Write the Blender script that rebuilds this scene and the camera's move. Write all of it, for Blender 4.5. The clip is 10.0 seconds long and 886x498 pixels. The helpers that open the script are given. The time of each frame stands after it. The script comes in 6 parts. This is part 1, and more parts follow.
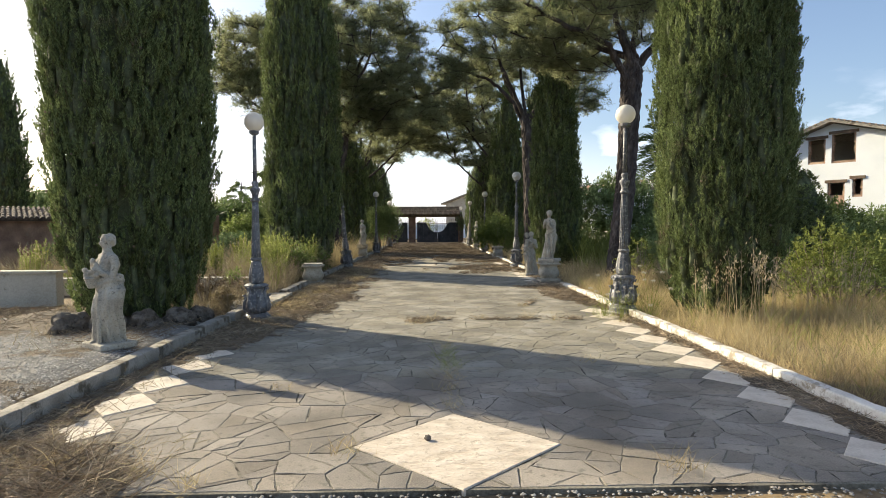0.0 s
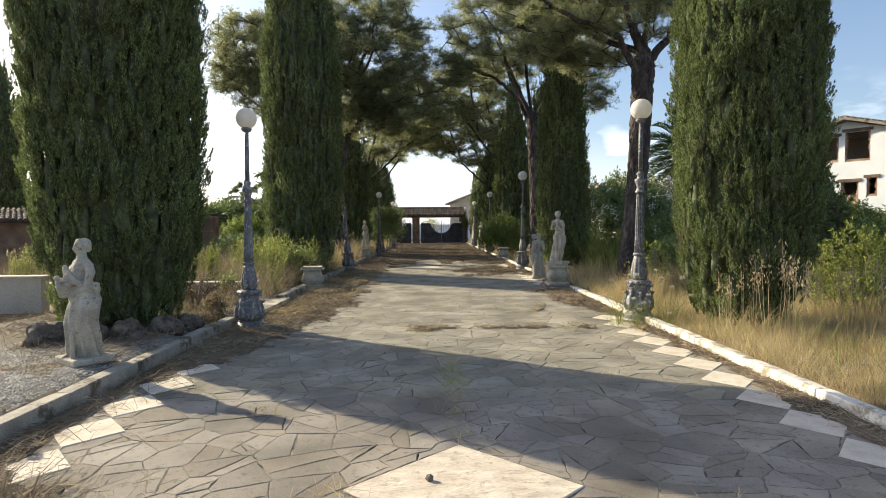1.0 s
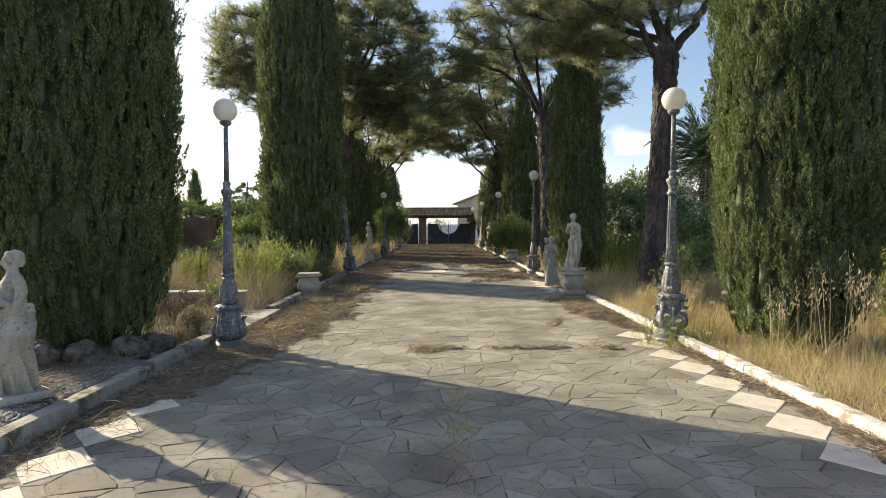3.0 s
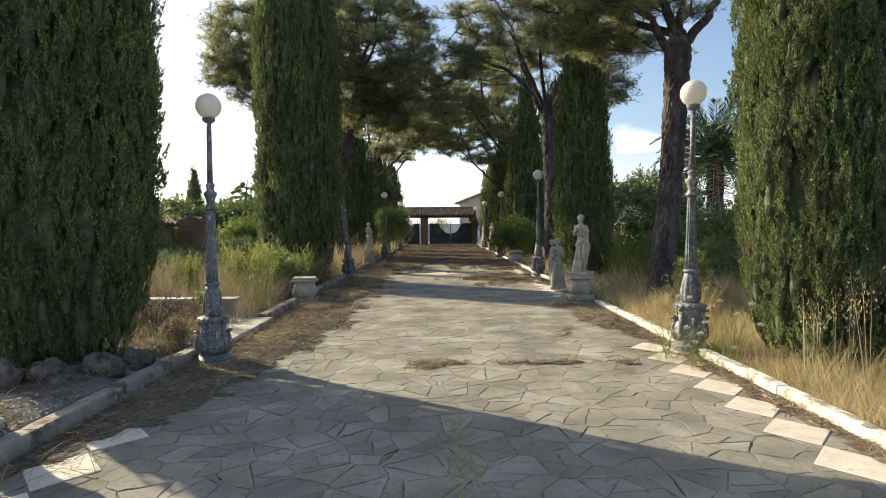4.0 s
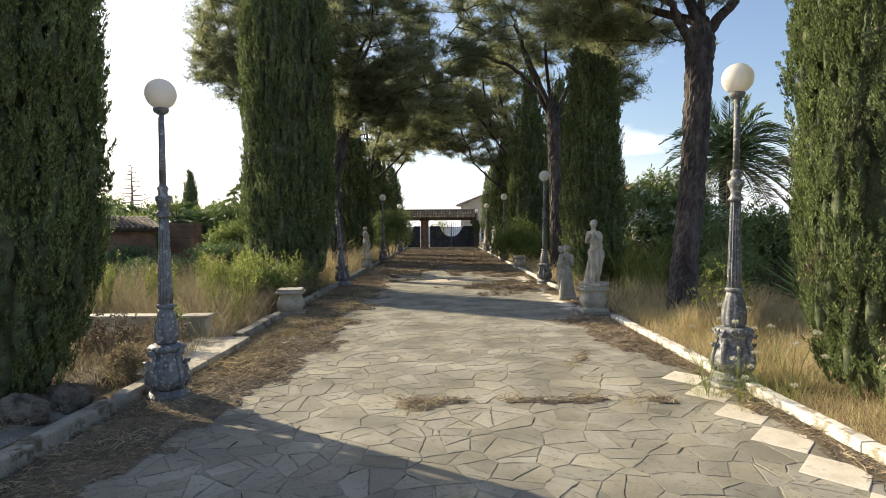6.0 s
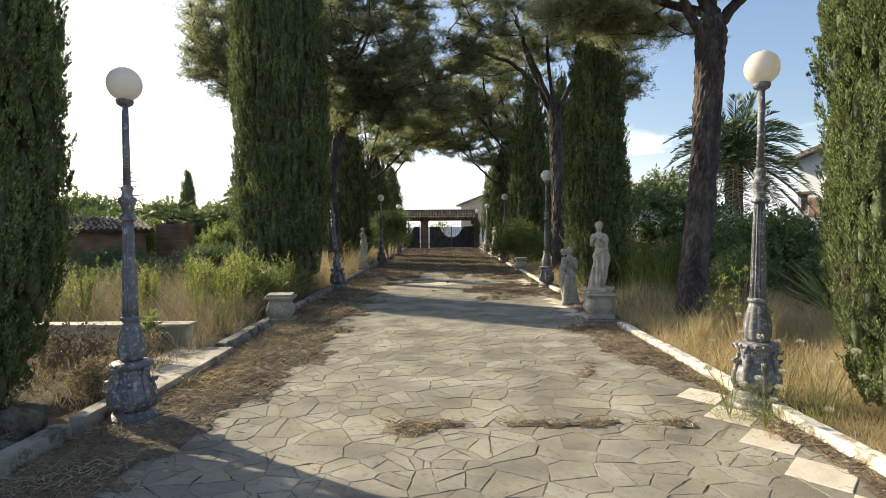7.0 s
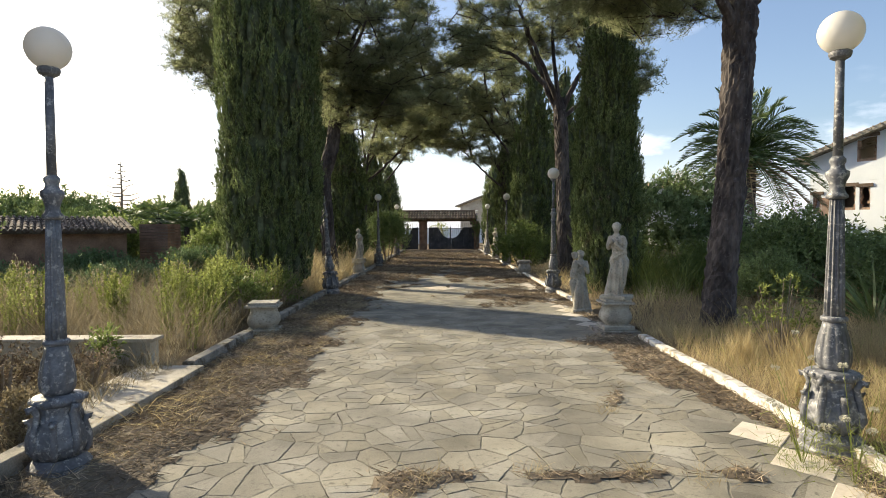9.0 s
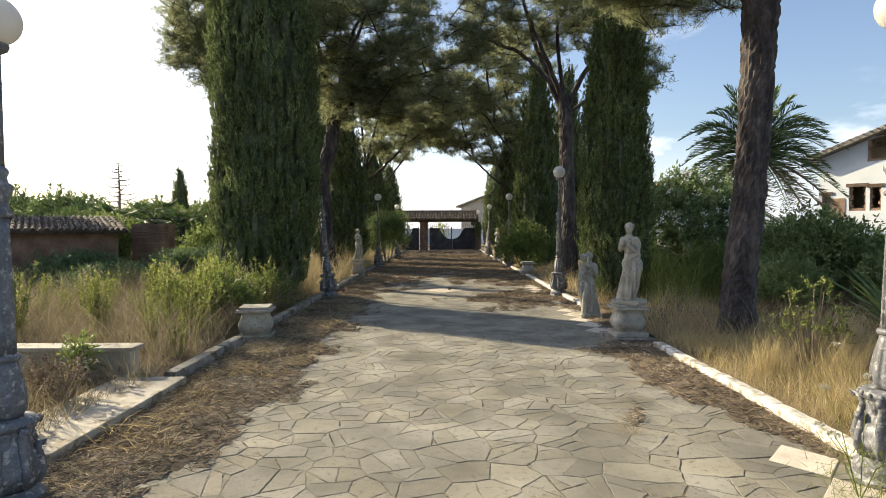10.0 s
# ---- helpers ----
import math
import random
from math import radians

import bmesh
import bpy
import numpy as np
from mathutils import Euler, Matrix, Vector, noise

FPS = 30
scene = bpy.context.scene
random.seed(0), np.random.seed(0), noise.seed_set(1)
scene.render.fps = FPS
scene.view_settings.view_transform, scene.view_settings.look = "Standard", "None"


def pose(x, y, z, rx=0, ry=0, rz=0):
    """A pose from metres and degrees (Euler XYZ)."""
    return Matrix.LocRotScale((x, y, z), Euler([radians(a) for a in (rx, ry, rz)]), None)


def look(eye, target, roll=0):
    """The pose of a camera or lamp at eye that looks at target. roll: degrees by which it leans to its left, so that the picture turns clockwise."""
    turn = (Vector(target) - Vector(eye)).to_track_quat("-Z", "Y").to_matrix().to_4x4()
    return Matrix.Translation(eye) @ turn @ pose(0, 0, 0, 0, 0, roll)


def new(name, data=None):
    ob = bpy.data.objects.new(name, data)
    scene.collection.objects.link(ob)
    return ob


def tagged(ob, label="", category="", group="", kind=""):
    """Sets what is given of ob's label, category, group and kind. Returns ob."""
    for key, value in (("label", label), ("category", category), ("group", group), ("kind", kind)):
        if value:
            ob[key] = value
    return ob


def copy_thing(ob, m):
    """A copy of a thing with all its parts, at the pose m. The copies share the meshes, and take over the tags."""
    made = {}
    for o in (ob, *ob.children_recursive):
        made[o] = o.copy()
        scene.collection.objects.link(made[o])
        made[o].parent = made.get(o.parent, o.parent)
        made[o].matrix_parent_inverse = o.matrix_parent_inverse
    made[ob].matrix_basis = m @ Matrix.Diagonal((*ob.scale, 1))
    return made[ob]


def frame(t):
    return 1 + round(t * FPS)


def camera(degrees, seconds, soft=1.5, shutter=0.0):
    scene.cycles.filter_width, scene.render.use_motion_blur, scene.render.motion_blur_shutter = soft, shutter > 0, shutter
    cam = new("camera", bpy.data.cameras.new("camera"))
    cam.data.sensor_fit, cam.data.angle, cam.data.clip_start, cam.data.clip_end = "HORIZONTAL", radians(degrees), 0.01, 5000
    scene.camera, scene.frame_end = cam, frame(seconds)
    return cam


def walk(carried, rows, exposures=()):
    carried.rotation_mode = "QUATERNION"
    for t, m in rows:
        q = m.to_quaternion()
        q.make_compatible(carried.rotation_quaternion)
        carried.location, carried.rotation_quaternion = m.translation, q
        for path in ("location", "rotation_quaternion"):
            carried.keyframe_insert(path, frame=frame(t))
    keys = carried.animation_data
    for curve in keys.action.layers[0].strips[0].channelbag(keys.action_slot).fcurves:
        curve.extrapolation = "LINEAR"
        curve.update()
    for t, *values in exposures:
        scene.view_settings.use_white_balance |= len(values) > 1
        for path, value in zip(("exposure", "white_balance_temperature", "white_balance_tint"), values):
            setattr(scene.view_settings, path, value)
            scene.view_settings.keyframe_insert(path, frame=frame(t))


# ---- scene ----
cam = camera(75.5, 10.0, soft=0.85)
PATH = [
    (0, (-0.167, 0.863, 1.234), (-0.112, 2.861, 1.159), -0.2),
    (0.5, (-0.163, 1.123, 1.241), (-0.116, 3.121, 1.163), -0.4),
    (1, (-0.152, 1.327, 1.262), (-0.112, 3.325, 1.188), -0.3),
    (1.5, (-0.172, 1.551, 1.257), (-0.132, 3.549, 1.189), -0.3),
    (2, (-0.167, 1.775, 1.285), (-0.133, 3.774, 1.215), -0.2),
    (2.5, (-0.133, 1.986, 1.308), (-0.11, 3.985, 1.236), -0.2),
    (4, (-0.096, 2.694, 1.397), (-0.089, 4.692, 1.319), -0.4),
    (4.5, (-0.085, 2.947, 1.414), (-0.077, 4.946, 1.341), -0.4),
    (5, (-0.081, 3.18, 1.433), (-0.072, 5.179, 1.361), -0.3),
    (5.5, (-0.08, 3.413, 1.455), (-0.075, 5.412, 1.383), -0.4),
    (7, (-0.004, 4.133, 1.512), (-0.004, 6.131, 1.44), -0.4),
    (7.5, (-0.019, 4.357, 1.521), (-0.012, 6.355, 1.45), -0.4),
    (8, (-0.008, 4.589, 1.519), (-0.002, 6.588, 1.449), -0.4),
    (8.5, (-0.028, 4.797, 1.53), (-0.021, 6.796, 1.457), -0.3),
    (9, (-0.039, 5.028, 1.516), (-0.034, 7.027, 1.447), -0.3),
    (9.5, (-0.037, 5.283, 1.534), (-0.037, 7.282, 1.461), -0.3),
    (10, (-0.063, 5.497, 1.514), (-0.06, 7.496, 1.447), -0.2),
]
walk(cam, [(t, look(eye, target, roll)) for t, eye, target, roll in PATH], [(0.0, 0.92, 6250, 12.0), (10.0, 0.92, 6250, 12.0)])

# ---- light ----
SUN_AZ, SUN_EL = 33.0, 25.5          # the sun stands to the left and a little ahead
sun_to = Vector((-math.cos(radians(SUN_AZ)) * math.cos(radians(SUN_EL)), math.sin(radians(SUN_AZ)) * math.cos(radians(SUN_EL)), math.sin(radians(SUN_EL))))
sun = new("sun", bpy.data.lights.new("sun", "SUN"))
sun.data.energy, sun.data.angle, sun.data.color = 5.0, radians(0.53), (1.0, 0.855, 0.57)
sun.matrix_world = look(sun_to * 60, (0, 0, 0))

world = bpy.data.worlds.new("sky")
scene.world = world
world.use_nodes = True
wn, wl = world.node_tree.nodes, world.node_tree.links
wn.clear()
sky = wn.new("ShaderNodeTexSky")
sky.sky_type, sky.sun_disc = "NISHITA", False
sky.sun_elevation, sky.sun_rotation = radians(SUN_EL), radians(SUN_AZ - 90)
sky.air_density, sky.dust_density, sky.ozone_density = 1.0, 2.0, 1.0
cloud_at = wn.new("ShaderNodeTexCoord")
cloud_map = wn.new("ShaderNodeMapping")
cloud_map.inputs["Scale"].default_value = (3.0, 3.0, 8.0)
cloud = wn.new("ShaderNodeTexNoise")
cloud.inputs["Scale"].default_value, cloud.inputs["Detail"].default_value = 1.9, 8
cloud_ramp = wn.new("ShaderNodeValToRGB")
cloud_ramp.color_ramp.elements[0].position, cloud_ramp.color_ramp.elements[1].position = 0.57, 0.67
cloud_mix = wn.new("ShaderNodeMixRGB")
cloud_mix.inputs["Color2"].default_value = (8.5, 8.6, 8.9, 1)
background = wn.new("ShaderNodeBackground")
background.inputs["Strength"].default_value = 0.106
world_out = wn.new("ShaderNodeOutputWorld")
wl.new(cloud_at.outputs["Generated"], cloud_map.inputs["Vector"])
wl.new(cloud_map.outputs["Vector"], cloud.inputs["Vector"])
wl.new(cloud.outputs["Fac"], cloud_ramp.inputs["Fac"])
cloud_split = wn.new("ShaderNodeSeparateXYZ")
wl.new(cloud_at.outputs["Generated"], cloud_split.inputs["Vector"])
cloud_band = wn.new("ShaderNodeValToRGB")
for e, p, c in zip((cloud_band.color_ramp.elements[0], cloud_band.color_ramp.elements[1], cloud_band.color_ramp.elements.new(0.2), cloud_band.color_ramp.elements.new(0.34)), (0.0, 1.0, 0.09, 0.20), (0.5, 0.08, 1.0, 0.08)):
    e.position, e.color = p, (c, c, c, 1)
wl.new(cloud_split.outputs["Z"], cloud_band.inputs["Fac"])
cloud_part = wn.new("ShaderNodeMath")
cloud_part.operation = "MULTIPLY"
wl.new(cloud_ramp.outputs["Color"], cloud_part.inputs[0])
wl.new(cloud_band.outputs["Color"], cloud_part.inputs[1])
wl.new(cloud_part.outputs[0], cloud_mix.inputs["Fac"])
wl.new(sky.outputs["Color"], cloud_mix.inputs["Color1"])
haze_band = wn.new("ShaderNodeValToRGB")
haze_band.color_ramp.elements[0].position, haze_band.color_ramp.elements[0].color = 0.0, (0.4, 0.4, 0.4, 1)
haze_band.color_ramp.elements[1].position, haze_band.color_ramp.elements[1].color = 0.16, (0, 0, 0, 1)
wl.new(cloud_split.outputs["Z"], haze_band.inputs["Fac"])
haze = wn.new("ShaderNodeMixRGB")
haze.inputs["Color2"].default_value = (10.5, 10.9, 11.6, 1)
wl.new(haze_band.outputs["Color"], haze.inputs["Fac"])
wl.new(cloud_mix.outputs["Color"], haze.inputs["Color1"])
wl.new(haze.outputs["Color"], background.inputs["Color"])
wl.new(background.outputs["Background"], world_out.inputs["Surface"])


# ---- materials ----
def mat(name, cols, scale=6.0, fine=60.0, rough=0.85, bump=0.3, metal=0.0, vary=0.0, island=0.0, lucent=0.0, spots=None, spec=0.3, tint=0.0, stretch=None):
    """Noise at two sizes through a ramp of colours; vary: brightness from piece to piece; island: from leaf to leaf;
    lucent: share of light let through; spots: (colour, size, amount) of stains over it."""
    m = bpy.data.materials.new(name)
    m.use_nodes = True
    n, l = m.node_tree.nodes, m.node_tree.links
    n.clear()
    out, bsdf = n.new("ShaderNodeOutputMaterial"), n.new("ShaderNodeBsdfPrincipled")
    geo = n.new("ShaderNodeNewGeometry")
    big, small = n.new("ShaderNodeTexNoise"), n.new("ShaderNodeTexNoise")
    at = geo.outputs["Position"]
    if stretch:
        mp = n.new("ShaderNodeMapping")
        mp.inputs["Scale"].default_value = stretch
        l.new(at, mp.inputs["Vector"])
        at = mp.outputs["Vector"]
    for node, s, d in ((big, scale, 5), (small, fine, 4)):
        node.inputs["Scale"].default_value, node.inputs["Detail"].default_value = s, d
        l.new(at, node.inputs["Vector"])
    mix = n.new("ShaderNodeMath")
    mix.operation = "MULTIPLY_ADD"
    l.new(small.outputs["Fac"], mix.inputs[0])
    mix.inputs[1].default_value = 0.6
    half = n.new("ShaderNodeMath")
    half.operation = "MULTIPLY_ADD"
    l.new(big.outputs["Fac"], half.inputs[0])
    half.inputs[1].default_value, half.inputs[2].default_value = 1.1, -0.35
    l.new(half.outputs[0], mix.inputs[2])
    ramp = n.new("ShaderNodeValToRGB")
    while len(ramp.color_ramp.elements) < len(cols):
        ramp.color_ramp.elements.new(0.5)
    for k, c in enumerate(cols):
        e = ramp.color_ramp.elements[k]
        e.position, e.color = 0.25 + 0.5 * k / max(1, len(cols) - 1), (*c, 1)
    l.new(mix.outputs[0], ramp.inputs["Fac"])
    colour = ramp.outputs["Color"]
    if spots:
        sp = n.new("ShaderNodeTexNoise")
        sp.inputs["Scale"].default_value, sp.inputs["Detail"].default_value, sp.inputs["Roughness"].default_value = spots[1], 8, 0.7
        l.new(geo.outputs["Position"], sp.inputs["Vector"])
        sr = n.new("ShaderNodeValToRGB")
        edge = 0.72 - 0.4 * spots[2]
        sr.color_ramp.elements[0].position, sr.color_ramp.elements[1].position = edge - 0.03, edge + 0.05
        l.new(sp.outputs["Fac"], sr.inputs["Fac"])
        sm = n.new("ShaderNodeMixRGB")
        l.new(sr.outputs["Color"], sm.inputs["Fac"])
        l.new(colour, sm.inputs["Color1"])
        sm.inputs["Color2"].default_value = (*spots[0], 1)
        colour = sm.outputs["Color"]
    for amount, source in ((vary, "object"), (island, "island")):
        if amount:
            if source == "object":
                info = n.new("ShaderNodeObjectInfo")
                rnd = info.outputs["Random"]
            else:
                rnd = geo.outputs["Random Per Island"]
            span = n.new("ShaderNodeMapRange")
            l.new(rnd, span.inputs["Value"])
            span.inputs["To Min"].default_value, span.inputs["To Max"].default_value = 1 - amount, 1 + amount
            hsv = n.new("ShaderNodeHueSaturation")
            l.new(span.outputs["Result"], hsv.inputs["Value"])
            l.new(colour, hsv.inputs["Color"])
            if tint:
                wheel = n.new("ShaderNodeMath")
                wheel.operation = "FRACT"
                times = n.new("ShaderNodeMath")
                times.operation = "MULTIPLY"
                times.inputs[1].default_value = 17.3
                l.new(rnd, times.inputs[0])
                l.new(times.outputs[0], wheel.inputs[0])
                warm = n.new("ShaderNodeMapRange")
                l.new(wheel.outputs[0], warm.inputs["Value"])
                warm.inputs["To Min"].default_value, warm.inputs["To Max"].default_value = 1 - 8 * tint, 1 + 9 * tint
                l.new(warm.outputs["Result"], hsv.inputs["Saturation"])
            colour = hsv.outputs["Color"]
    l.new(colour, bsdf.inputs["Base Color"])
    bsdf.inputs["Roughness"].default_value, bsdf.inputs["Metallic"].default_value = rough, metal
    bsdf.inputs["Specular IOR Level"].default_value = spec
    if bump:
        b = n.new("ShaderNodeBump")
        b.inputs["Strength"].default_value, b.inputs["Distance"].default_value = bump, 0.01
        l.new(mix.outputs[0], b.inputs["Height"])
        l.new(b.outputs["Normal"], bsdf.inputs["Normal"])
    surface = bsdf.outputs["BSDF"]
    if lucent:
        tr, ms = n.new("ShaderNodeBsdfTranslucent"), n.new("ShaderNodeMixShader")
        l.new(colour, tr.inputs["Color"])
        ms.inputs["Fac"].default_value = lucent
        l.new(surface, ms.inputs[1])
        l.new(tr.outputs["BSDF"], ms.inputs[2])
        surface = ms.outputs["Shader"]
    l.new(surface, out.inputs["Surface"])
    return m


M_SOIL = mat("dry_soil", [(0.08, 0.058, 0.036), (0.15, 0.11, 0.065), (0.24, 0.18, 0.105)], 0.9, 30, 0.95, 0.6)
M_STONE = mat("paving_stone", [(0.150, 0.134, 0.114), (0.248, 0.222, 0.188), (0.344, 0.308, 0.262)], 1.6, 120, 0.85, 1.0, vary=0.17, tint=0.022, spots=((0.172, 0.160, 0.132), 19, 0.36))
M_STONE_FAR = mat("paving_stone_far", [(0.151, 0.141, 0.115), (0.250, 0.233, 0.190), (0.345, 0.322, 0.264)], 1.6, 120, 0.85, 1.0, island=0.17, tint=0.022, spots=((0.172, 0.160, 0.132), 19, 0.36))
M_MORTAR = mat("joint_earth", [(0.08, 0.073, 0.056), (0.17, 0.158, 0.126), (0.28, 0.262, 0.21)], 2.5, 70, 0.95, 0.8, spots=((0.04, 0.034, 0.026), 3.0, 0.42))
M_TILE = mat("travertine", [(0.49, 0.43, 0.35), (0.59, 0.53, 0.445), (0.67, 0.61, 0.52)], 7, 80, 0.7, 0.25, vary=0.08, spots=((0.33, 0.30, 0.25), 7, 0.25))
M_BIGTILE = mat("scratched_travertine", [(0.43, 0.365, 0.29), (0.56, 0.49, 0.40), (0.66, 0.59, 0.50)], 5, 38, 0.8, 1.0, stretch=(1.0, 2.2, 1.0), spots=((0.40, 0.35, 0.28), 16, 0.36))
M_GRAVEL = mat("gravel", [(0.15, 0.145, 0.132), (0.235, 0.228, 0.21), (0.33, 0.32, 0.297)], 2, 90, 0.95, 0.7, spots=((0.15, 0.118, 0.082), 1.3, 0.5))
M_PEBBLE = mat("pebble", [(0.19, 0.185, 0.17), (0.28, 0.272, 0.253), (0.38, 0.37, 0.343)], 9, 60, 0.9, 0.2, island=0.35, spots=((0.17, 0.135, 0.095), 1.3, 0.46))
M_CONCRETE = mat("concrete", [(0.19, 0.175, 0.15), (0.28, 0.26, 0.225), (0.38, 0.355, 0.31)], 5, 80, 0.9, 0.4, vary=0.07, spots=((0.11, 0.095, 0.07), 4, 0.4))
M_WHITE = mat("worn_white_paint", [(0.50, 0.48, 0.43), (0.66, 0.64, 0.585), (0.74, 0.72, 0.67)], 4, 55, 0.85, 0.6, vary=0.06, spots=((0.30, 0.26, 0.20), 5.5, 0.46))
M_SLAB = mat("pale_slab", [(0.33, 0.295, 0.235), (0.45, 0.41, 0.335), (0.55, 0.51, 0.43)], 4, 70, 0.75, 0.3, spots=((0.24, 0.205, 0.15), 5, 0.4))
M_IRON = mat("weathered_iron_paint", [(0.075, 0.078, 0.085), (0.125, 0.128, 0.14), (0.20, 0.205, 0.22)], 6, 60, 0.5, 0.5, spots=((0.40, 0.39, 0.37), 22, 0.39), spec=0.5)
M_GLOBE = mat("opal_globe", [(0.78, 0.76, 0.71), (0.82, 0.80, 0.76)], 3, 20, 0.28, 0.0, lucent=0.35, spec=0.5)
M_STATUE = mat("statue_stone", [(0.270, 0.248, 0.205), (0.387, 0.360, 0.297), (0.477, 0.450, 0.383)], 6, 70, 0.9, 0.8, spots=((0.19, 0.178, 0.15), 30, 0.34))
M_CYPRESS = mat("cypress_green", [(0.098, 0.127, 0.053), (0.152, 0.191, 0.078), (0.228, 0.280, 0.115)], 1.0, 9, 0.7, 0, island=0.55, lucent=0.3, spec=0.12, spots=((0.15, 0.132, 0.09), 1.5, 0.24))
# darker than the sprays: the shade in their gaps is put into this colour
M_CYCORE = mat("cypress_shaded_core", [(0.045, 0.054, 0.030), (0.085, 0.101, 0.055), (0.140, 0.165, 0.089)], 9, 70, 0.95, 1.0)
M_CONE = mat("cypress_cone", [(0.14, 0.115, 0.075), (0.22, 0.185, 0.125)], 8, 50, 0.8, 0.2, island=0.3)
M_PINE = mat("pine_needles", [(0.176, 0.198, 0.106), (0.268, 0.292, 0.158), (0.376, 0.396, 0.218)], 0.7, 8, 0.6, 0, island=0.35, lucent=0.66, spec=0.2)
M_BARK = mat("pine_bark", [(0.027, 0.023, 0.023), (0.064, 0.054, 0.052), (0.135, 0.116, 0.106)], 6, 26, 0.95, 1.0, stretch=(1, 1, 0.3), spots=((0.17, 0.16, 0.155), 16, 0.22))
M_DRY = mat("dry_grass", [(0.29, 0.228, 0.118), (0.47, 0.382, 0.208), (0.62, 0.525, 0.315)], 0.8, 9, 0.8, 0, island=0.3, lucent=0.4)
M_WEED = mat("weed_green", [(0.14, 0.17, 0.04), (0.23, 0.265, 0.07), (0.34, 0.37, 0.12)], 1.1, 11, 0.65, 0, island=0.4, lucent=0.5)
M_OAT = mat("oat_heads", [(0.38, 0.31, 0.19), (0.55, 0.47, 0.33)], 3, 20, 0.8, 0, island=0.2, lucent=0.4)
M_BUSH = mat("bush_green", [(0.10, 0.142, 0.036), (0.165, 0.215, 0.06), (0.25, 0.305, 0.10)], 1.0, 10, 0.5, 0, island=0.35, lucent=0.42)
M_DARKBUSH = mat("dark_bush_green", [(0.10, 0.142, 0.05), (0.16, 0.21, 0.078), (0.235, 0.285, 0.115)], 1.0, 10, 0.5, 0, island=0.35, lucent=0.45)
M_OLEANDER = mat("oleander_green", [(0.143, 0.195, 0.081), (0.221, 0.286, 0.124), (0.325, 0.390, 0.189)], 1.0, 10, 0.45, 0, island=0.35, lucent=0.3)
M_JUNIPER = mat("juniper_green", [(0.084, 0.132, 0.057), (0.135, 0.196, 0.086), (0.203, 0.270, 0.128)], 1.2, 10, 0.6, 0, island=0.35, lucent=0.25)
M_FLOWER = mat("white_petals", [(0.72, 0.70, 0.66), (0.80, 0.78, 0.75)], 3, 20, 0.7, 0, lucent=0.3)
M_TWIG = mat("twig", [(0.12, 0.09, 0.065), (0.22, 0.18, 0.14), (0.33, 0.29, 0.24)], 5, 40, 0.9, 0.3)
M_LITTER = mat("needle_litter", [(0.055, 0.044, 0.032), (0.125, 0.10, 0.072), (0.225, 0.185, 0.135)], 1.6, 60, 0.95, 1.0)
M_HEDGE = mat("hedge_green", [(0.111, 0.159, 0.055), (0.182, 0.240, 0.086), (0.273, 0.332, 0.130)], 1.0, 10, 0.55, 0, island=0.35, lucent=0.2)
M_UMBEL = mat("umbel_petals", [(0.42, 0.40, 0.31), (0.58, 0.56, 0.47)], 9, 60, 0.8, 0, lucent=0.3)
M_NEEDLE = mat("fallen_needles", [(0.13, 0.097, 0.064), (0.26, 0.20, 0.133), (0.45, 0.37, 0.26)], 1.5, 12, 0.85, 0, island=0.5)
M_STRAW = mat("pale_straw", [(0.17, 0.14, 0.085), (0.28, 0.235, 0.15), (0.40, 0.345, 0.235)], 0.9, 9, 0.8, 0, island=0.35, lucent=0.35)
M_MOSSTILE = mat("mossy_roof_tile", [(0.10, 0.075, 0.058), (0.18, 0.135, 0.10), (0.27, 0.21, 0.16)], 4, 40, 0.95, 0.4, island=0.25, spots=((0.19, 0.19, 0.14), 5, 0.35))
M_OLDTILE = mat("old_roof_tile", [(0.05, 0.04, 0.034), (0.085, 0.066, 0.054), (0.135, 0.108, 0.088)], 4, 40, 0.95, 0.4, island=0.25, spots=((0.12, 0.115, 0.095), 5, 0.35))
M_OLDBRICK = mat("old_brick", [(0.125, 0.081, 0.060), (0.213, 0.138, 0.100), (0.312, 0.206, 0.150)], 3, 40, 0.95, 0.5, vary=0.12, spots=((0.22, 0.19, 0.15), 4, 0.2))
M_ROCK = mat("border_rock", [(0.064, 0.054, 0.044), (0.124, 0.106, 0.086), (0.195, 0.173, 0.143)], 6, 40, 0.95, 1.0, spots=((0.045, 0.038, 0.03), 10, 0.4))
M_ROOFTILE = mat("terracotta", [(0.20, 0.12, 0.075), (0.34, 0.21, 0.13), (0.46, 0.33, 0.22)], 4, 40, 0.9, 0.4, vary=0.2, island=0.2, spots=((0.24, 0.22, 0.16), 5, 0.35))
M_BRICK = mat("brick", [(0.24, 0.155, 0.11), (0.36, 0.245, 0.175), (0.46, 0.34, 0.25)], 4, 40, 0.9, 0.5, vary=0.15, island=0.2)
M_PLASTER = mat("white_plaster", [(0.70, 0.745, 0.78), (0.76, 0.80, 0.83), (0.80, 0.835, 0.86)], 1.2, 40, 0.9, 0.2, spots=((0.60, 0.59, 0.56), 1.5, 0.1))
M_BEIGE = mat("beige_plaster", [(0.34, 0.31, 0.26), (0.43, 0.40, 0.34), (0.52, 0.49, 0.42)], 1.2, 40, 0.9, 0.2, spots=((0.25, 0.22, 0.17), 3, 0.25))
M_GATE = mat("dark_gate_paint", [(0.030, 0.032, 0.040), (0.05, 0.052, 0.062), (0.08, 0.08, 0.09)], 3, 40, 0.6, 0.2, vary=0.15)
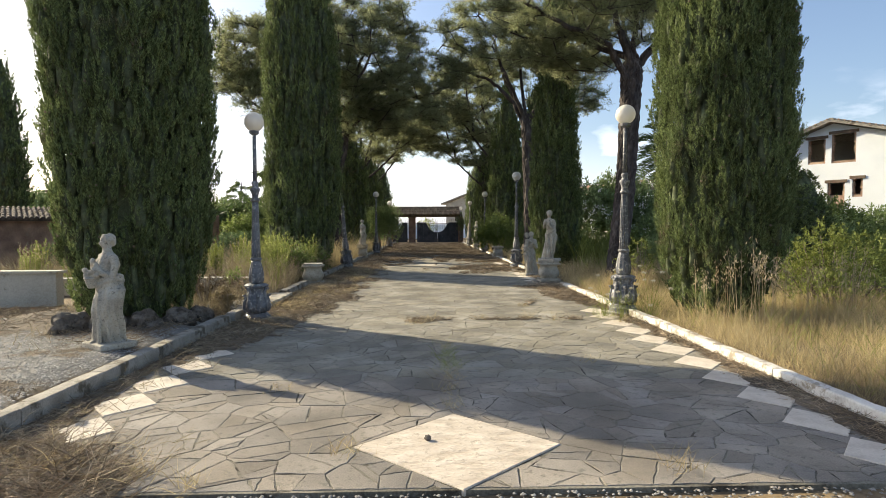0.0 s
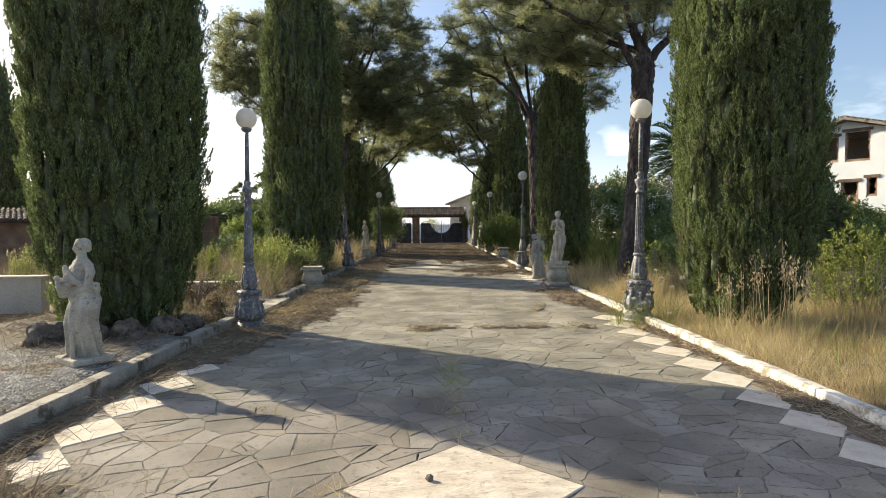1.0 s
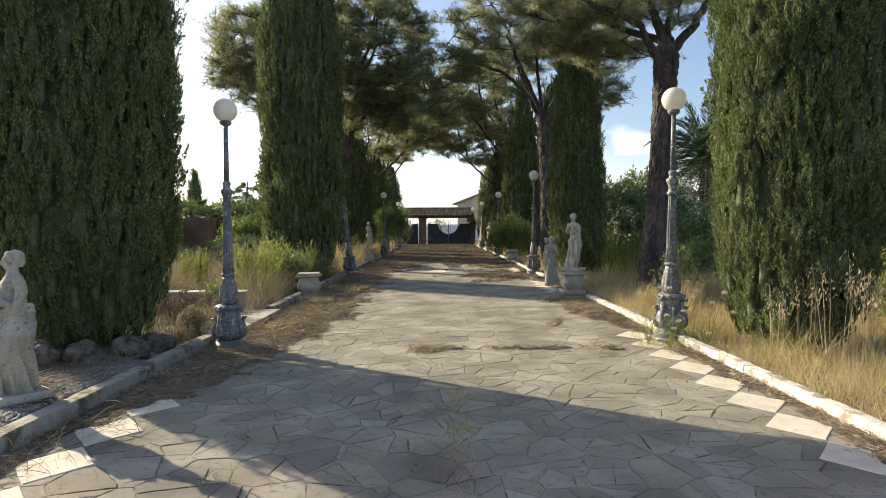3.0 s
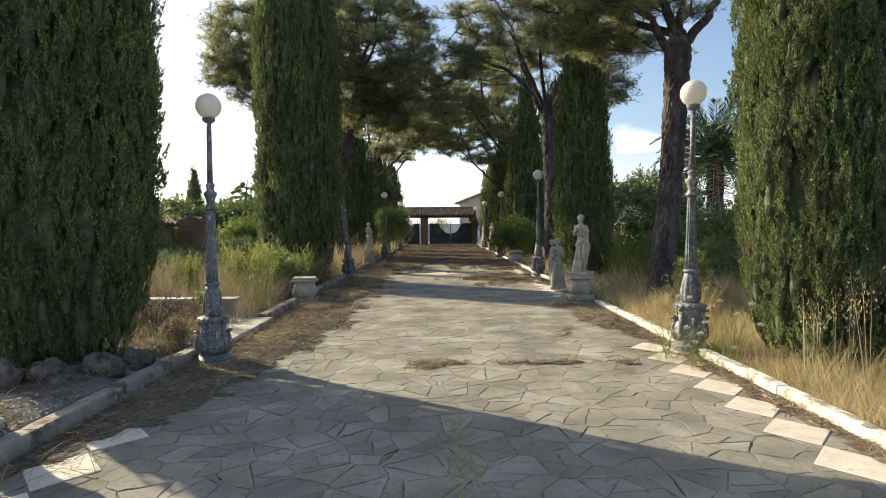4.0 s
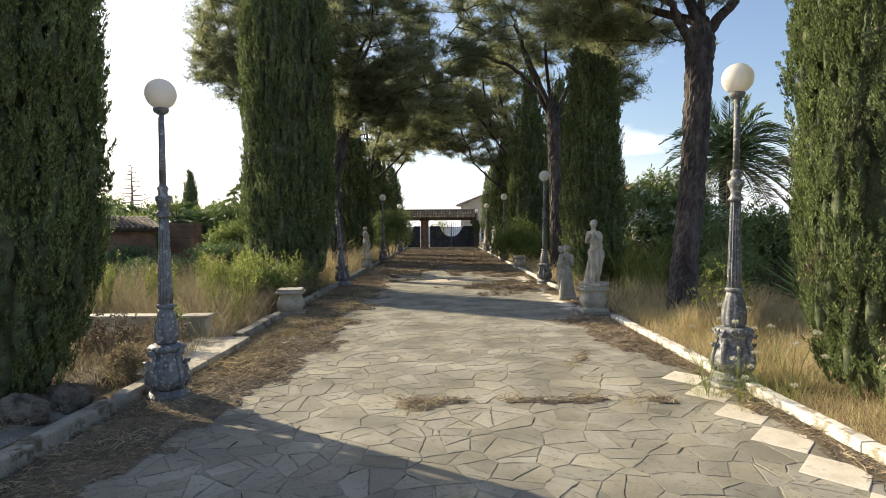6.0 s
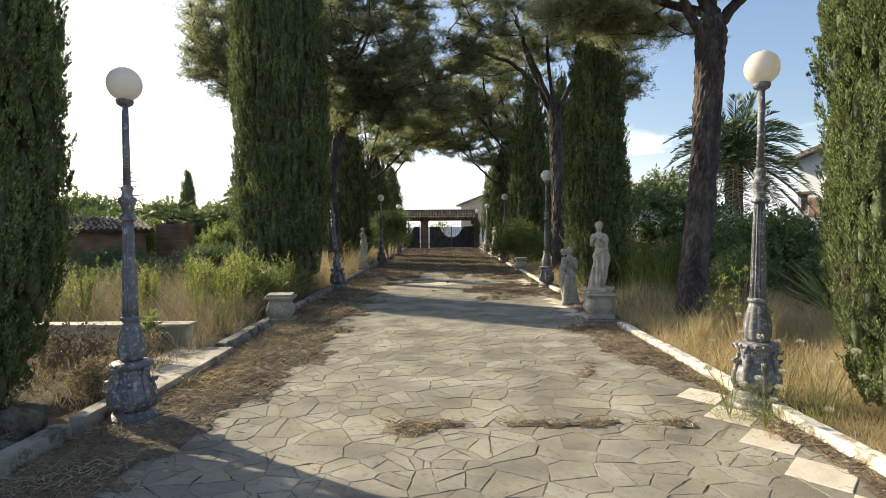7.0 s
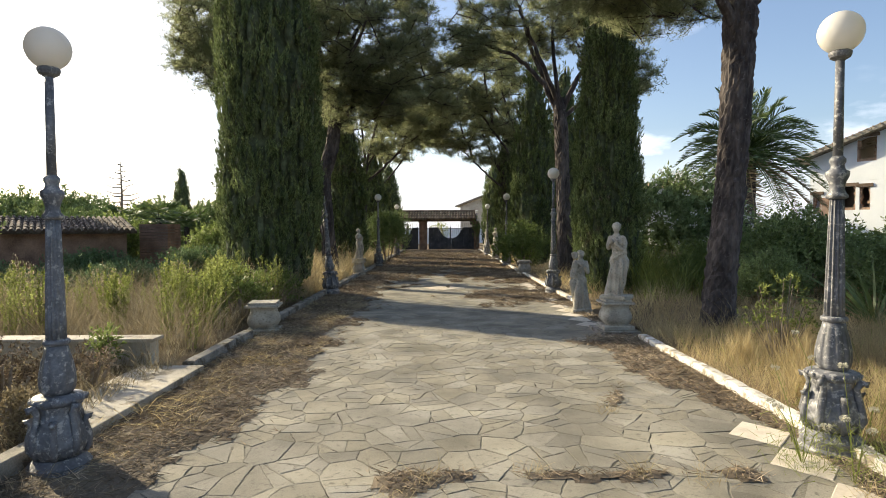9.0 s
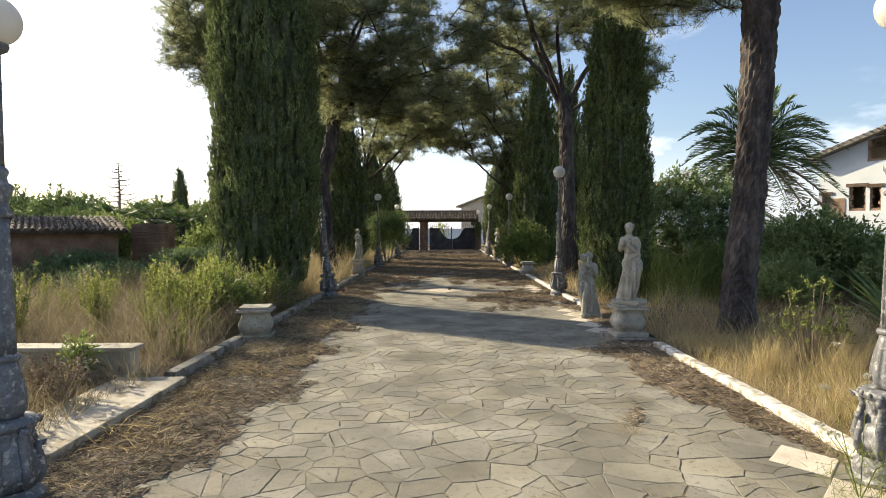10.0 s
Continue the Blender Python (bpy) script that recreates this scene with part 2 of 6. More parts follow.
M_DARK = mat("dark_inside", [(0.03, 0.025, 0.02), (0.05, 0.04, 0.03)], 3, 20, 0.95, 0.2)
M_TIMBER = mat("dark_timber", [(0.08, 0.055, 0.04), (0.15, 0.11, 0.08), (0.22, 0.17, 0.13)], 4, 50, 0.9, 0.4)
M_PALM = mat("palm_leaf", [(0.05, 0.085, 0.025), (0.09, 0.14, 0.04), (0.16, 0.21, 0.075)], 1.0, 9, 0.45, 0, island=0.3, lucent=0.25, spec=0.5)
M_DRYPALM = mat("dry_palm_leaf", [(0.22, 0.17, 0.10), (0.36, 0.28, 0.17)], 2, 15, 0.8, 0, island=0.25, lucent=0.2)


# ---- helpers ----
def link_mesh(name, verts, faces, material, parent=None, label="", smooth=False):
    """One mesh object from arrays of corners and faces."""
    me = bpy.data.meshes.new(name)
    if isinstance(faces, np.ndarray):
        v = np.ascontiguousarray(verts, dtype=np.float32)
        k = faces.shape[1]
        me.vertices.add(len(v))
        me.vertices.foreach_set("co", v.ravel())
        me.loops.add(faces.size)
        me.loops.foreach_set("vertex_index", np.ascontiguousarray(faces, dtype=np.int32).ravel())
        me.polygons.add(len(faces))
        me.polygons.foreach_set("loop_start", np.arange(0, faces.size, k, dtype=np.int32))
        me.update(calc_edges=True)
    else:
        me.from_pydata([tuple(c) for c in verts], [], faces)
        me.update()
    if smooth:
        me.polygons.foreach_set("use_smooth", [True] * len(me.polygons))
    me.materials.append(material)
    ob = new(name, me)
    if parent:
        ob.parent = parent
    if label:
        ob["label"] = label
    return ob


def part(name, bm, material, parent=None, label="", smooth=False):
    me = bpy.data.meshes.new(name)
    bmesh.ops.recalc_face_normals(bm, faces=bm.faces)
    bm.to_mesh(me)
    bm.free()
    if smooth:
        me.polygons.foreach_set("use_smooth", [True] * len(me.polygons))
    me.materials.append(material)
    ob = new(name, me)
    if parent:
        ob.parent = parent
    if label:
        ob["label"] = label
    return ob


def thing(name, x, y, z=0.0, turn=0.0, label="", category="", group="", kind=""):
    ob = new(name)
    ob.matrix_world = pose(x, y, z, 0, 0, turn)
    ob.empty_display_size = 0.1
    return tagged(ob, label, category, group, kind)


def box(bm, x0, x1, y0, y1, z0, z1, bevel=0.0, m=None):
    r = bmesh.ops.create_cube(bm, size=1, matrix=Matrix.Translation(((x0 + x1) / 2, (y0 + y1) / 2, (z0 + z1) / 2)) @ Matrix.Diagonal((x1 - x0, y1 - y0, z1 - z0, 1)))
    vs = r["verts"]
    if bevel:
        es = list({e for v in vs for e in v.link_edges})
        out = bmesh.ops.bevel(bm, geom=es, offset=bevel, segments=2, affect="EDGES", profile=0.6)
        vs = out["verts"]
    if m is not None:
        bmesh.ops.transform(bm, matrix=m, verts=list({v for v in vs if v.is_valid}))
    return vs


def boxed(name, x0, x1, y0, y1, z0, z1, material, parent=None, label="", bevel=0.006):
    bm = bmesh.new()
    box(bm, x0, x1, y0, y1, z0, z1, bevel)
    return part(name, bm, material, parent, label)


def lathe(profile, segs=24, flutes=0, depth=0.0, band=None, wob=None):
    """Corners and faces of a turned shape; flutes: hollows round it between the heights in band."""
    a = np.arange(segs) * 2 * math.pi / segs
    vs = []
    for r, z in profile:
        rr = np.full(segs, float(r))
        if flutes and band[0] <= z <= band[1]:
            rr = rr * (1 - depth * (0.5 + 0.5 * np.cos(a * flutes)))
        if wob:
            rr = rr * np.array([wob(t, z) for t in a])
        vs.append(np.stack([rr * np.cos(a), rr * np.sin(a), np.full(segs, float(z))], 1))
    vs = np.concatenate(vs)
    fs = []
    for i in range(len(profile) - 1):
        for j in range(segs):
            k = (j + 1) % segs
            fs.append((i * segs + j, i * segs + k, (i + 1) * segs + k, (i + 1) * segs + j))
    fs.append(tuple(range(segs))[::-1])
    fs.append(tuple((len(profile) - 1) * segs + j for j in range(segs)))
    return vs, fs


def tube(points, radii, segs=8, wob=0.0, rng=None):
    """Corners and faces of a bent, tapered limb."""
    p = [Vector(q) for q in points]
    vs, fs = [], []
    side = Vector((1, 0.13, 0.07)).normalized()
    for i, q in enumerate(p):
        ahead = (p[min(i + 1, len(p) - 1)] - p[max(i - 1, 0)]).normalized()
        u = (side - ahead * side.dot(ahead)).normalized()
        w = ahead.cross(u)
        for j in range(segs):
            t = 2 * math.pi * j / segs
            r = radii[i] * (1 + (wob * (rng.random() - 0.5) if wob else 0))
            vs.append(q + (u * math.cos(t) + w * math.sin(t)) * r)
    for i in range(len(p) - 1):
        for j in range(segs):
            k = (j + 1) % segs
            fs.append((i * segs + j, i * segs + k, (i + 1) * segs + k, (i + 1) * segs + j))
    fs.append(tuple(range(segs))[::-1])
    fs.append(tuple((len(p) - 1) * segs + j for j in range(segs)))
    return [tuple(v) for v in vs], fs


class Heap:
    """Gathers many small shapes into one mesh."""

    def __init__(self):
        self.v, self.f, self.n = [], [], 0

    def add(self, vs, fs):
        self.v.extend(tuple(c) for c in vs)
        self.f.extend(tuple(i + self.n for i in f) for f in fs)
        self.n += len(vs)
        return self

    def link(self, name, material, parent=None, label="", smooth=False):
        return link_mesh(name, self.v, self.f, material, parent, label, smooth)


def unit(v):
    return v / np.maximum(1e-9, np.linalg.norm(v, axis=-1, keepdims=True))


def blades(base, way, length, width, rng, bend=0.0, tip=0.0, face=None):
    """Thin leaves from base along way: a triangle each, or with bend two quads that droop. Arrays in, arrays out."""
    n = len(base)
    side = unit(np.cross(way, rng.normal(size=(n, 3)) if face is None else face + rng.normal(0, 0.45, (n, 3))))
    L, W = np.reshape(length, (-1, 1)), np.reshape(width, (-1, 1))
    if not bend:
        v = np.stack([base - side * W / 2, base + side * W / 2, base + way * L], 1).reshape(-1, 3)
        return v, np.arange(3 * n).reshape(-1, 3)
    droop = np.zeros((n, 3))
    h = way.copy()
    h[:, 2] = 0
    droop = unit(h + 1e-6) * L * bend
    mid = base + way * L * 0.55 + droop * 0.2
    end = base + way * L * (1 - 0.3 * bend) + droop * 0.8
    v = np.stack([base - side * W / 2, base + side * W / 2, mid + side * W * 0.4, mid - side * W * 0.4, end + side * W * (0.05 + tip), end - side * W * (0.05 + tip)], 1).reshape(-1, 3)
    k = 6 * np.arange(n)[:, None]
    f = np.concatenate([k + np.array([0, 1, 2, 3]), k + np.array([3, 2, 4, 5])])
    return v, f


def leaves(base, way, length, width, rng, fold=0.0):
    """Pointed four-cornered leaves."""
    n = len(base)
    side = unit(np.cross(way, rng.normal(size=(n, 3))))
    L, W = np.reshape(length, (-1, 1)), np.reshape(width, (-1, 1))
    mid = base + way * L * 0.45
    v = np.stack([base, mid + side * W / 2, base + way * L, mid - side * W / 2], 1).reshape(-1, 3)
    return v, np.arange(4 * n).reshape(-1, 4)


def scatter(n, x0, x1, y0, y1, rng):
    return np.stack([rng.uniform(x0, x1, n), rng.uniform(y0, y1, n), np.zeros(n)], 1)


def lumpy(x, y, s=1.0, seed=0.0):
    return noise.noise(Vector((x * s, y * s, seed)))


# ---- ground ----
def ground_sheet():
    xs = np.unique(np.concatenate([[-3000, -600, -150, -60, -40], np.arange(-30, -3, 1.0), [-2.95, -2.8, 2.62, 2.78, 2.95], np.arange(3.5, 31, 1.0), [40, 60, 150, 600, 3000]]))
    ys = np.unique(np.concatenate([[-3000, -600, -100, -30], np.arange(-10, 58, 1.0), [70, 100, 200, 600, 3000]]))
    vs = []
    for y in ys:
        for x in xs:
            beside = -2.8 > x or x > 2.7
            z = -0.03 if not beside else 0.05 + (0.05 * lumpy(x, y, 0.5, 3.0) if abs(x) < 60 and abs(y) < 60 and abs(x) > 3 else 0)
            vs.append((x, y, z))
    n = len(xs)
    fs = np.array([(j * n + i, j * n + i + 1, (j + 1) * n + i + 1, (j + 1) * n + i) for j in range(len(ys) - 1) for i in range(n - 1)])
    return tagged(link_mesh("ground", np.array(vs), fs, M_SOIL), "dry earth with straw, open to the horizon", "ground", kind="structure")


ground_sheet()


def gravel_sheet(name, x0, x1, y0, y1, z, label):
    xs, ys = np.linspace(x0, x1, 24), np.linspace(y0, y1, 24)
    vs = [(x, y, z + 0.02 * lumpy(x, y, 1.3, 7.0) - (0.15 if x in (x0, x1) or y in (y0, y1) else 0)) for y in ys for x in xs]
    fs = np.array([(j * 24 + i, j * 24 + i + 1, (j + 1) * 24 + i + 1, (j + 1) * 24 + i) for j in range(23) for i in range(23)])
    return tagged(link_mesh(name, np.array(vs), fs, M_GRAVEL), label, "gravel", kind="structure")


gravel_sheet("gravel_yard", -12, 12, -8, 3.49, -0.015, "pale grey loose gravel at the mouth of the drive")
gravel_sheet("gravel_bed", -9.5, -2.79, 1.5, 8.6, 0.105, "pale grey gravel bed with straw and weeds")


# ---- the drive ----
drive = thing("driveway", 0, 0, 0, label="grey crazy-paved stone driveway with pale diamond tiles", category="driveway", kind="structure")
boxed("bed", -2.62, 2.62, 3.51, 46.9, -0.10, -0.003, M_MORTAR, drive, "dark earth-filled joints", 0.0)


def clip(poly, nx, ny, c):
    """Keep the part of a polygon where nx * x + ny * y <= c."""
    out = []
    for i in range(len(poly)):
        a, b = poly[i - 1], poly[i]
        da, db = nx * a[0] + ny * a[1] - c, nx * b[0] + ny * b[1] - c
        if (da > 0) != (db > 0):
            t = da / (da - db)
            out.append((a[0] + (b[0] - a[0]) * t, a[1] + (b[1] - a[1]) * t))
        if db <= 0:
            out.append(b)
    return out


def crazy_paving(x0, x1, y0, y1, cx, cy, seed, gap):
    """Irregular broken stones that fill an oblong: a list of polygons. Large cells, many of them snapped across once or twice."""
    rng = np.random.default_rng(seed)
    nx, ny = int((x1 - x0) / cx) + 1, int((y1 - y0) / cy) + 1
    pts, at = [], {}
    for j in range(-1, ny + 1):
        for i in range(-1, nx + 1):
            if rng.random() < 0.2:
                continue
            p = (x0 + (i + 0.5 + 0.5 * (j % 2) + rng.uniform(-0.75, 0.75)) * cx, y0 + (j + 0.5 + rng.uniform(-0.75, 0.75)) * cy)
            at.setdefault((i, j), []).append(len(pts))
            pts.append((p, i, j, rng.uniform(0.0, 0.035)))
    cells = []
    for k, (p, i, j, wt) in enumerate(pts):
        poly = [(p[0] - 1, p[1] - 1), (p[0] + 1, p[1] - 1), (p[0] + 1, p[1] + 1), (p[0] - 1, p[1] + 1)]
        for jj in range(j - 3, j + 4):
            for ii in range(i - 3, i + 4):
                for q in at.get((ii, jj), ()):
                    if q != k and poly:
                        o = pts[q][0]
                        dx, dy = o[0] - p[0], o[1] - p[1]
                        d = max(1e-4, math.hypot(dx, dy))
                        poly = clip(poly, dx / d, dy / d, (dx * (o[0] + p[0]) + dy * (o[1] + p[1]) + wt - pts[q][3]) / (2 * d) - gap * 0.5)
        for a, b, c in ((1, 0, x1), (-1, 0, -x0), (0, 1, y1), (0, -1, -y0)):
            if poly:
                poly = clip(poly, a, b, c)
        if len(poly) > 2:
            cells.append(poly)
    out = []
    while cells:
        poly = cells.pop()
        size = abs(sum(poly[m - 1][0] * poly[m][1] - poly[m][0] * poly[m - 1][1] for m in range(len(poly)))) / 2
        if size > 0.03 and rng.random() < min(0.7, size / 0.13):
            t = rng.uniform(0, math.pi)
            mx, my = sum(p[0] for p in poly) / len(poly) + rng.normal(0, 0.03), sum(p[1] for p in poly) / len(poly) + rng.normal(0, 0.03)
            nx_, ny_ = math.cos(t), math.sin(t)
            c, g = nx_ * mx + ny_ * my, gap * rng.choice([0.3, 0.6, 1.0])
            halves = [clip(poly, nx_, ny_, c - g), clip(poly, -nx_, -ny_, -c - g)]
            if min(len(h) for h in halves) > 2:
                cells += halves
                continue
        # pull each side in by a little of its own, so that joints widen and close
        tight = []
        for m in range(len(poly)):
            a, b = poly[m - 1], poly[m]
            d = math.dist(a, b)
            if d > 1e-4:
                tight.append(((b[1] - a[1]) / d, -(b[0] - a[0]) / d, a, gap * rng.choice([0.0, 0.1, 0.2, 0.5, 1.0])))
        turn = sum(poly[m - 1][0] * poly[m][1] - poly[m][0] * poly[m - 1][1] for m in range(len(poly)))
        for ax, ay, q, g in tight:
            if turn < 0:
                ax, ay = -ax, -ay
            if len(poly) > 2:
                poly = clip(poly, ax, ay, ax * q[0] + ay * q[1] - g)
        clean = []
        for q in poly:
            if not clean or math.dist(q, clean[-1]) > 0.012:
                clean.append(q)
        if len(clean) > 2 and math.dist(clean[0], clean[-1]) < 0.012:
            clean.pop()
        if len(clean) > 2 and abs(sum(clean[m - 1][0] * clean[m][1] - clean[m][0] * clean[m - 1][1] for m in range(len(clean)))) > 0.004:
            out.append(clean)
    return out


def stone_shape(poly, rng, rough=True):
    """A flat stone with chipped, bevelled edges; its top lies near z = 0."""
    if rough:
        fine = []
        for i in range(len(poly)):
            a, b = poly[i - 1], poly[i]
            d = math.dist(a, b)
            fine.append(a)
            if d > 0.07:
                nx, ny = (b[1] - a[1]) / d, -(b[0] - a[0]) / d
                for s in (np.linspace(0, 1, 2 + int(d / 0.045))[1:-1] if d > 0.1 else (0.5,)):
                    s += rng.uniform(-0.08, 0.08) / max(2, d / 0.045)
                    w = rng.uniform(-0.008, 0.002)
                    fine.append((a[0] + (b[0] - a[0]) * s + nx * w, a[1] + (b[1] - a[1]) * s + ny * w))
        poly = fine
    n = len(poly)
    cx, cy = sum(p[0] for p in poly) / n, sum(p[1] for p in poly) / n
    tx, ty, h = rng.normal(0, 0.005), rng.normal(0, 0.005), rng.normal(0, 0.0009)
    vs = []
    for inset, z in ((0.0, -0.03), (0.0, -0.002), (0.003, 0.0)):
        for x, y in poly:
            d = max(0.05, math.hypot(x - cx, y - cy))
            k = 1 - inset / d
            vs.append((cx + (x - cx) * k, cy + (y - cy) * k, z + (h + tx * (x - cx) + ty * (y - cy) if z > -0.02 else 0)))
    fs = [(r * n + i, r * n + (i + 1) % n, (r + 1) * n + (i + 1) % n, (r + 1) * n + i) for r in range(2) for i in range(n)]
    fs.append(tuple(2 * n + i for i in range(n)))
    return vs, fs


def in_diamond(x, y, cx, cy, a, b):
    return abs(x - cx) / a + abs(y - cy) / b < 1.0


BIG = [(0.0, 4.05, 0.585, 0.55), (0.0, 19.78, 0.56, 0.53)]


def cut_by_diamond(poly, cx, cy, a, b):
    """The convex pieces of a stone that lie outside a diamond."""
    cx0, cy0 = sum(p[0] for p in poly) / len(poly), sum(p[1] for p in poly) / len(poly)
    if min(abs(p[0] - cx) / a + abs(p[1] - cy) / b for p in poly + [(cx0, cy0)]) > 1.0 and not in_diamond(cx0, cy0, cx, cy, a, b):
        return [poly]
    sx, sy = (1 if cx0 > cx else -1), (1 if cy0 > cy else -1)
    nx, ny = sx / a, sy / b
    d = math.hypot(nx, ny)
    c = (nx * cx + ny * cy + 1) / d + 0.012
    rest = clip(poly, -nx / d, -ny / d, -c)
    return [rest] if len(rest) > 2 else []


def pave():
    rng = np.random.default_rng(5)
    far, near = Heap(), []
    for poly in crazy_paving(-2.52, 2.52, 3.53, 46.8, 0.255, 0.165, 11, 0.0017):
        pieces = [poly]
        for d in BIG:
            pieces = [q for p in pieces for q in cut_by_diamond(p, *d)]
        near.extend(pieces)
    near.sort(key=lambda p: sum(q[1] for q in p) / len(p))
    for k, poly in enumerate(near):
        vs, fs = stone_shape(poly, rng, k < 1500)
        if k < 300:
            link_mesh("paving_stone", vs, fs, M_STONE, drive)
        else:
            far.add(vs, fs)
    tagged(far.link("paving_stones_beyond", M_STONE_FAR, drive, "grey crazy paving further along"), kind="stuff")


def diamond_tile(name, cx, cy, a, b, material, label=""):
    bm = bmesh.new()
    low = [bm.verts.new((cx + s * a, cy + t * b, -0.03)) for s, t in ((1, 0), (0, 1), (-1, 0), (0, -1))]
    mid = [bm.verts.new((cx + s * a, cy + t * b, 0.001)) for s, t in ((1, 0), (0, 1), (-1, 0), (0, -1))]
    top = [bm.verts.new((cx + s * (a - 0.006), cy + t * (b - 0.006), 0.006)) for s, t in ((1, 0), (0, 1), (-1, 0), (0, -1))]
    for r, q in ((low, mid), (mid, top)):
        for i in range(4):
            bm.faces.new((r[i], r[(i + 1) % 4], q[(i + 1) % 4], q[i]))
    bm.faces.new(top)
    return part(name, bm, material, drive, label)


def border_tiles():
    rng = random.Random(4)
    for side in (-1, 1):
        y = 3.83
        while y < 23.5:
            if not (side < 0 and 6.7 < y or side > 0 and 9.7 < y < 13.8):
                diamond_tile("diamond_tile", side * 2.30, y + rng.uniform(-0.01, 0.01), 0.232, 0.258, M_TILE)
            y += 0.535
    for cx, cy, a, b in BIG:
        diamond_tile("large_diamond_tile", cx, cy, a, b, M_BIGTILE, "large pale travertine diamond")


def kerb(name, x0, x1, stretches, material, label, worn, top=0.112):
    k = thing(name, 0, 0, 0, label=label, category="kerb", kind="structure")
    rng = random.Random(8)
    for y0, y1 in stretches:
        y = y0
        while y < y1 - 0.2:
            e = min(y1, y + rng.uniform(0.92, 1.02))
            d, h = rng.uniform(-0.003, 0.003), rng.uniform(-0.004, 0.004)
            bm = bmesh.new()
            rings = []
            for s in range(13):
                yy = y + 0.004 + (e - y - 0.008) * s / 12
                drop = 0.005 if s in (0, 12) else 0.0
                ring = []
                for px, pz in ((x0, -0.06), (x0, 0.05), (x0, top - 0.012), (x0 + 0.007, top - 0.002), ((x0 + x1) / 2, top), (x1 - 0.007, top - 0.002), (x1, top - 0.012), (x1, 0.05), (x1, -0.06)):
                    rough = worn * noise.noise(Vector((px * 7, yy * 6, pz * 8))) + worn * 0.6 * noise.noise(Vector((px * 22, yy * 19, pz * 20)))
                    chip = max(0.0, noise.noise(Vector((yy * 2.3, x0, 5.0))) - 0.25) * worn * 2.5 if pz > top - 0.03 else 0
                    ring.append(bm.verts.new((px + d + rough * 0.7, yy, pz + (h + rough * 0.6 - drop - chip if pz > 0.02 else 0))))
                rings.append(ring)
            for a, b in zip(rings, rings[1:]):
                for q in range(8):
                    bm.faces.new((a[q], b[q], b[q + 1], a[q + 1]))
            bm.faces.new(rings[0])
            bm.faces.new(rings[-1][::-1])
            part("kerb_stone", bm, material, k)
            y = e
    return k


kerb("kerb_right", 2.61, 2.715, [(0.5, 12.7), (16.2, 46.8)], M_WHITE, "low kerb with worn white paint along dry grass", 0.005, 0.098)
kerb("kerb_left", -2.80, -2.675, [(0.5, 8.34), (11.07, 13.0), (8.35, 9.07), (13.9, 46.8)], M_CONCRETE, "low grey concrete kerb stained with earth", 0.009, 0.132)


# ---- lamps ----
def lamp_profile():
    base = [(0.195, 0.0), (0.20, 0.03), (0.185, 0.05), (0.19, 0.10), (0.155, 0.135), (0.145, 0.15)]
    bulb = [(0.13, 0.15), (0.15, 0.18), (0.165, 0.23), (0.158, 0.29), (0.135, 0.37), (0.12, 0.44), (0.13, 0.49)]
    ledge = [(0.13, 0.49), (0.155, 0.505), (0.16, 0.53), (0.142, 0.55), (0.11, 0.56)]
    vase = [(0.085, 0.56), (0.098, 0.59), (0.104, 0.64), (0.10, 0.70), (0.086, 0.78), (0.072, 0.85), (0.067, 0.88)]
    ring = [(0.067, 0.88), (0.08, 0.89), (0.08, 0.91), (0.067, 0.92)]
    shaft = [(0.063, 0.92), (0.061, 1.05), (0.055, 1.3), (0.048, 1.55), (0.043, 1.70)]
    cup = [(0.043, 1.70), (0.064, 1.71), (0.064, 1.73), (0.047, 1.75), (0.042, 1.78), (0.052, 1.82), (0.07, 1.86), (0.07, 1.885), (0.046, 1.90), (0.038, 1.93), (0.048, 1.95), (0.048, 1.97), (0.032, 1.99)]
    pole = [(0.030, 1.99), (0.028, 2.3), (0.026, 2.62)]
    cap = [(0.026, 2.62), (0.06, 2.64), (0.068, 2.66), (0.068, 2.675), (0.05, 2.69)]
    return base, bulb, ledge, vase, ring, shaft, cup, pole, cap


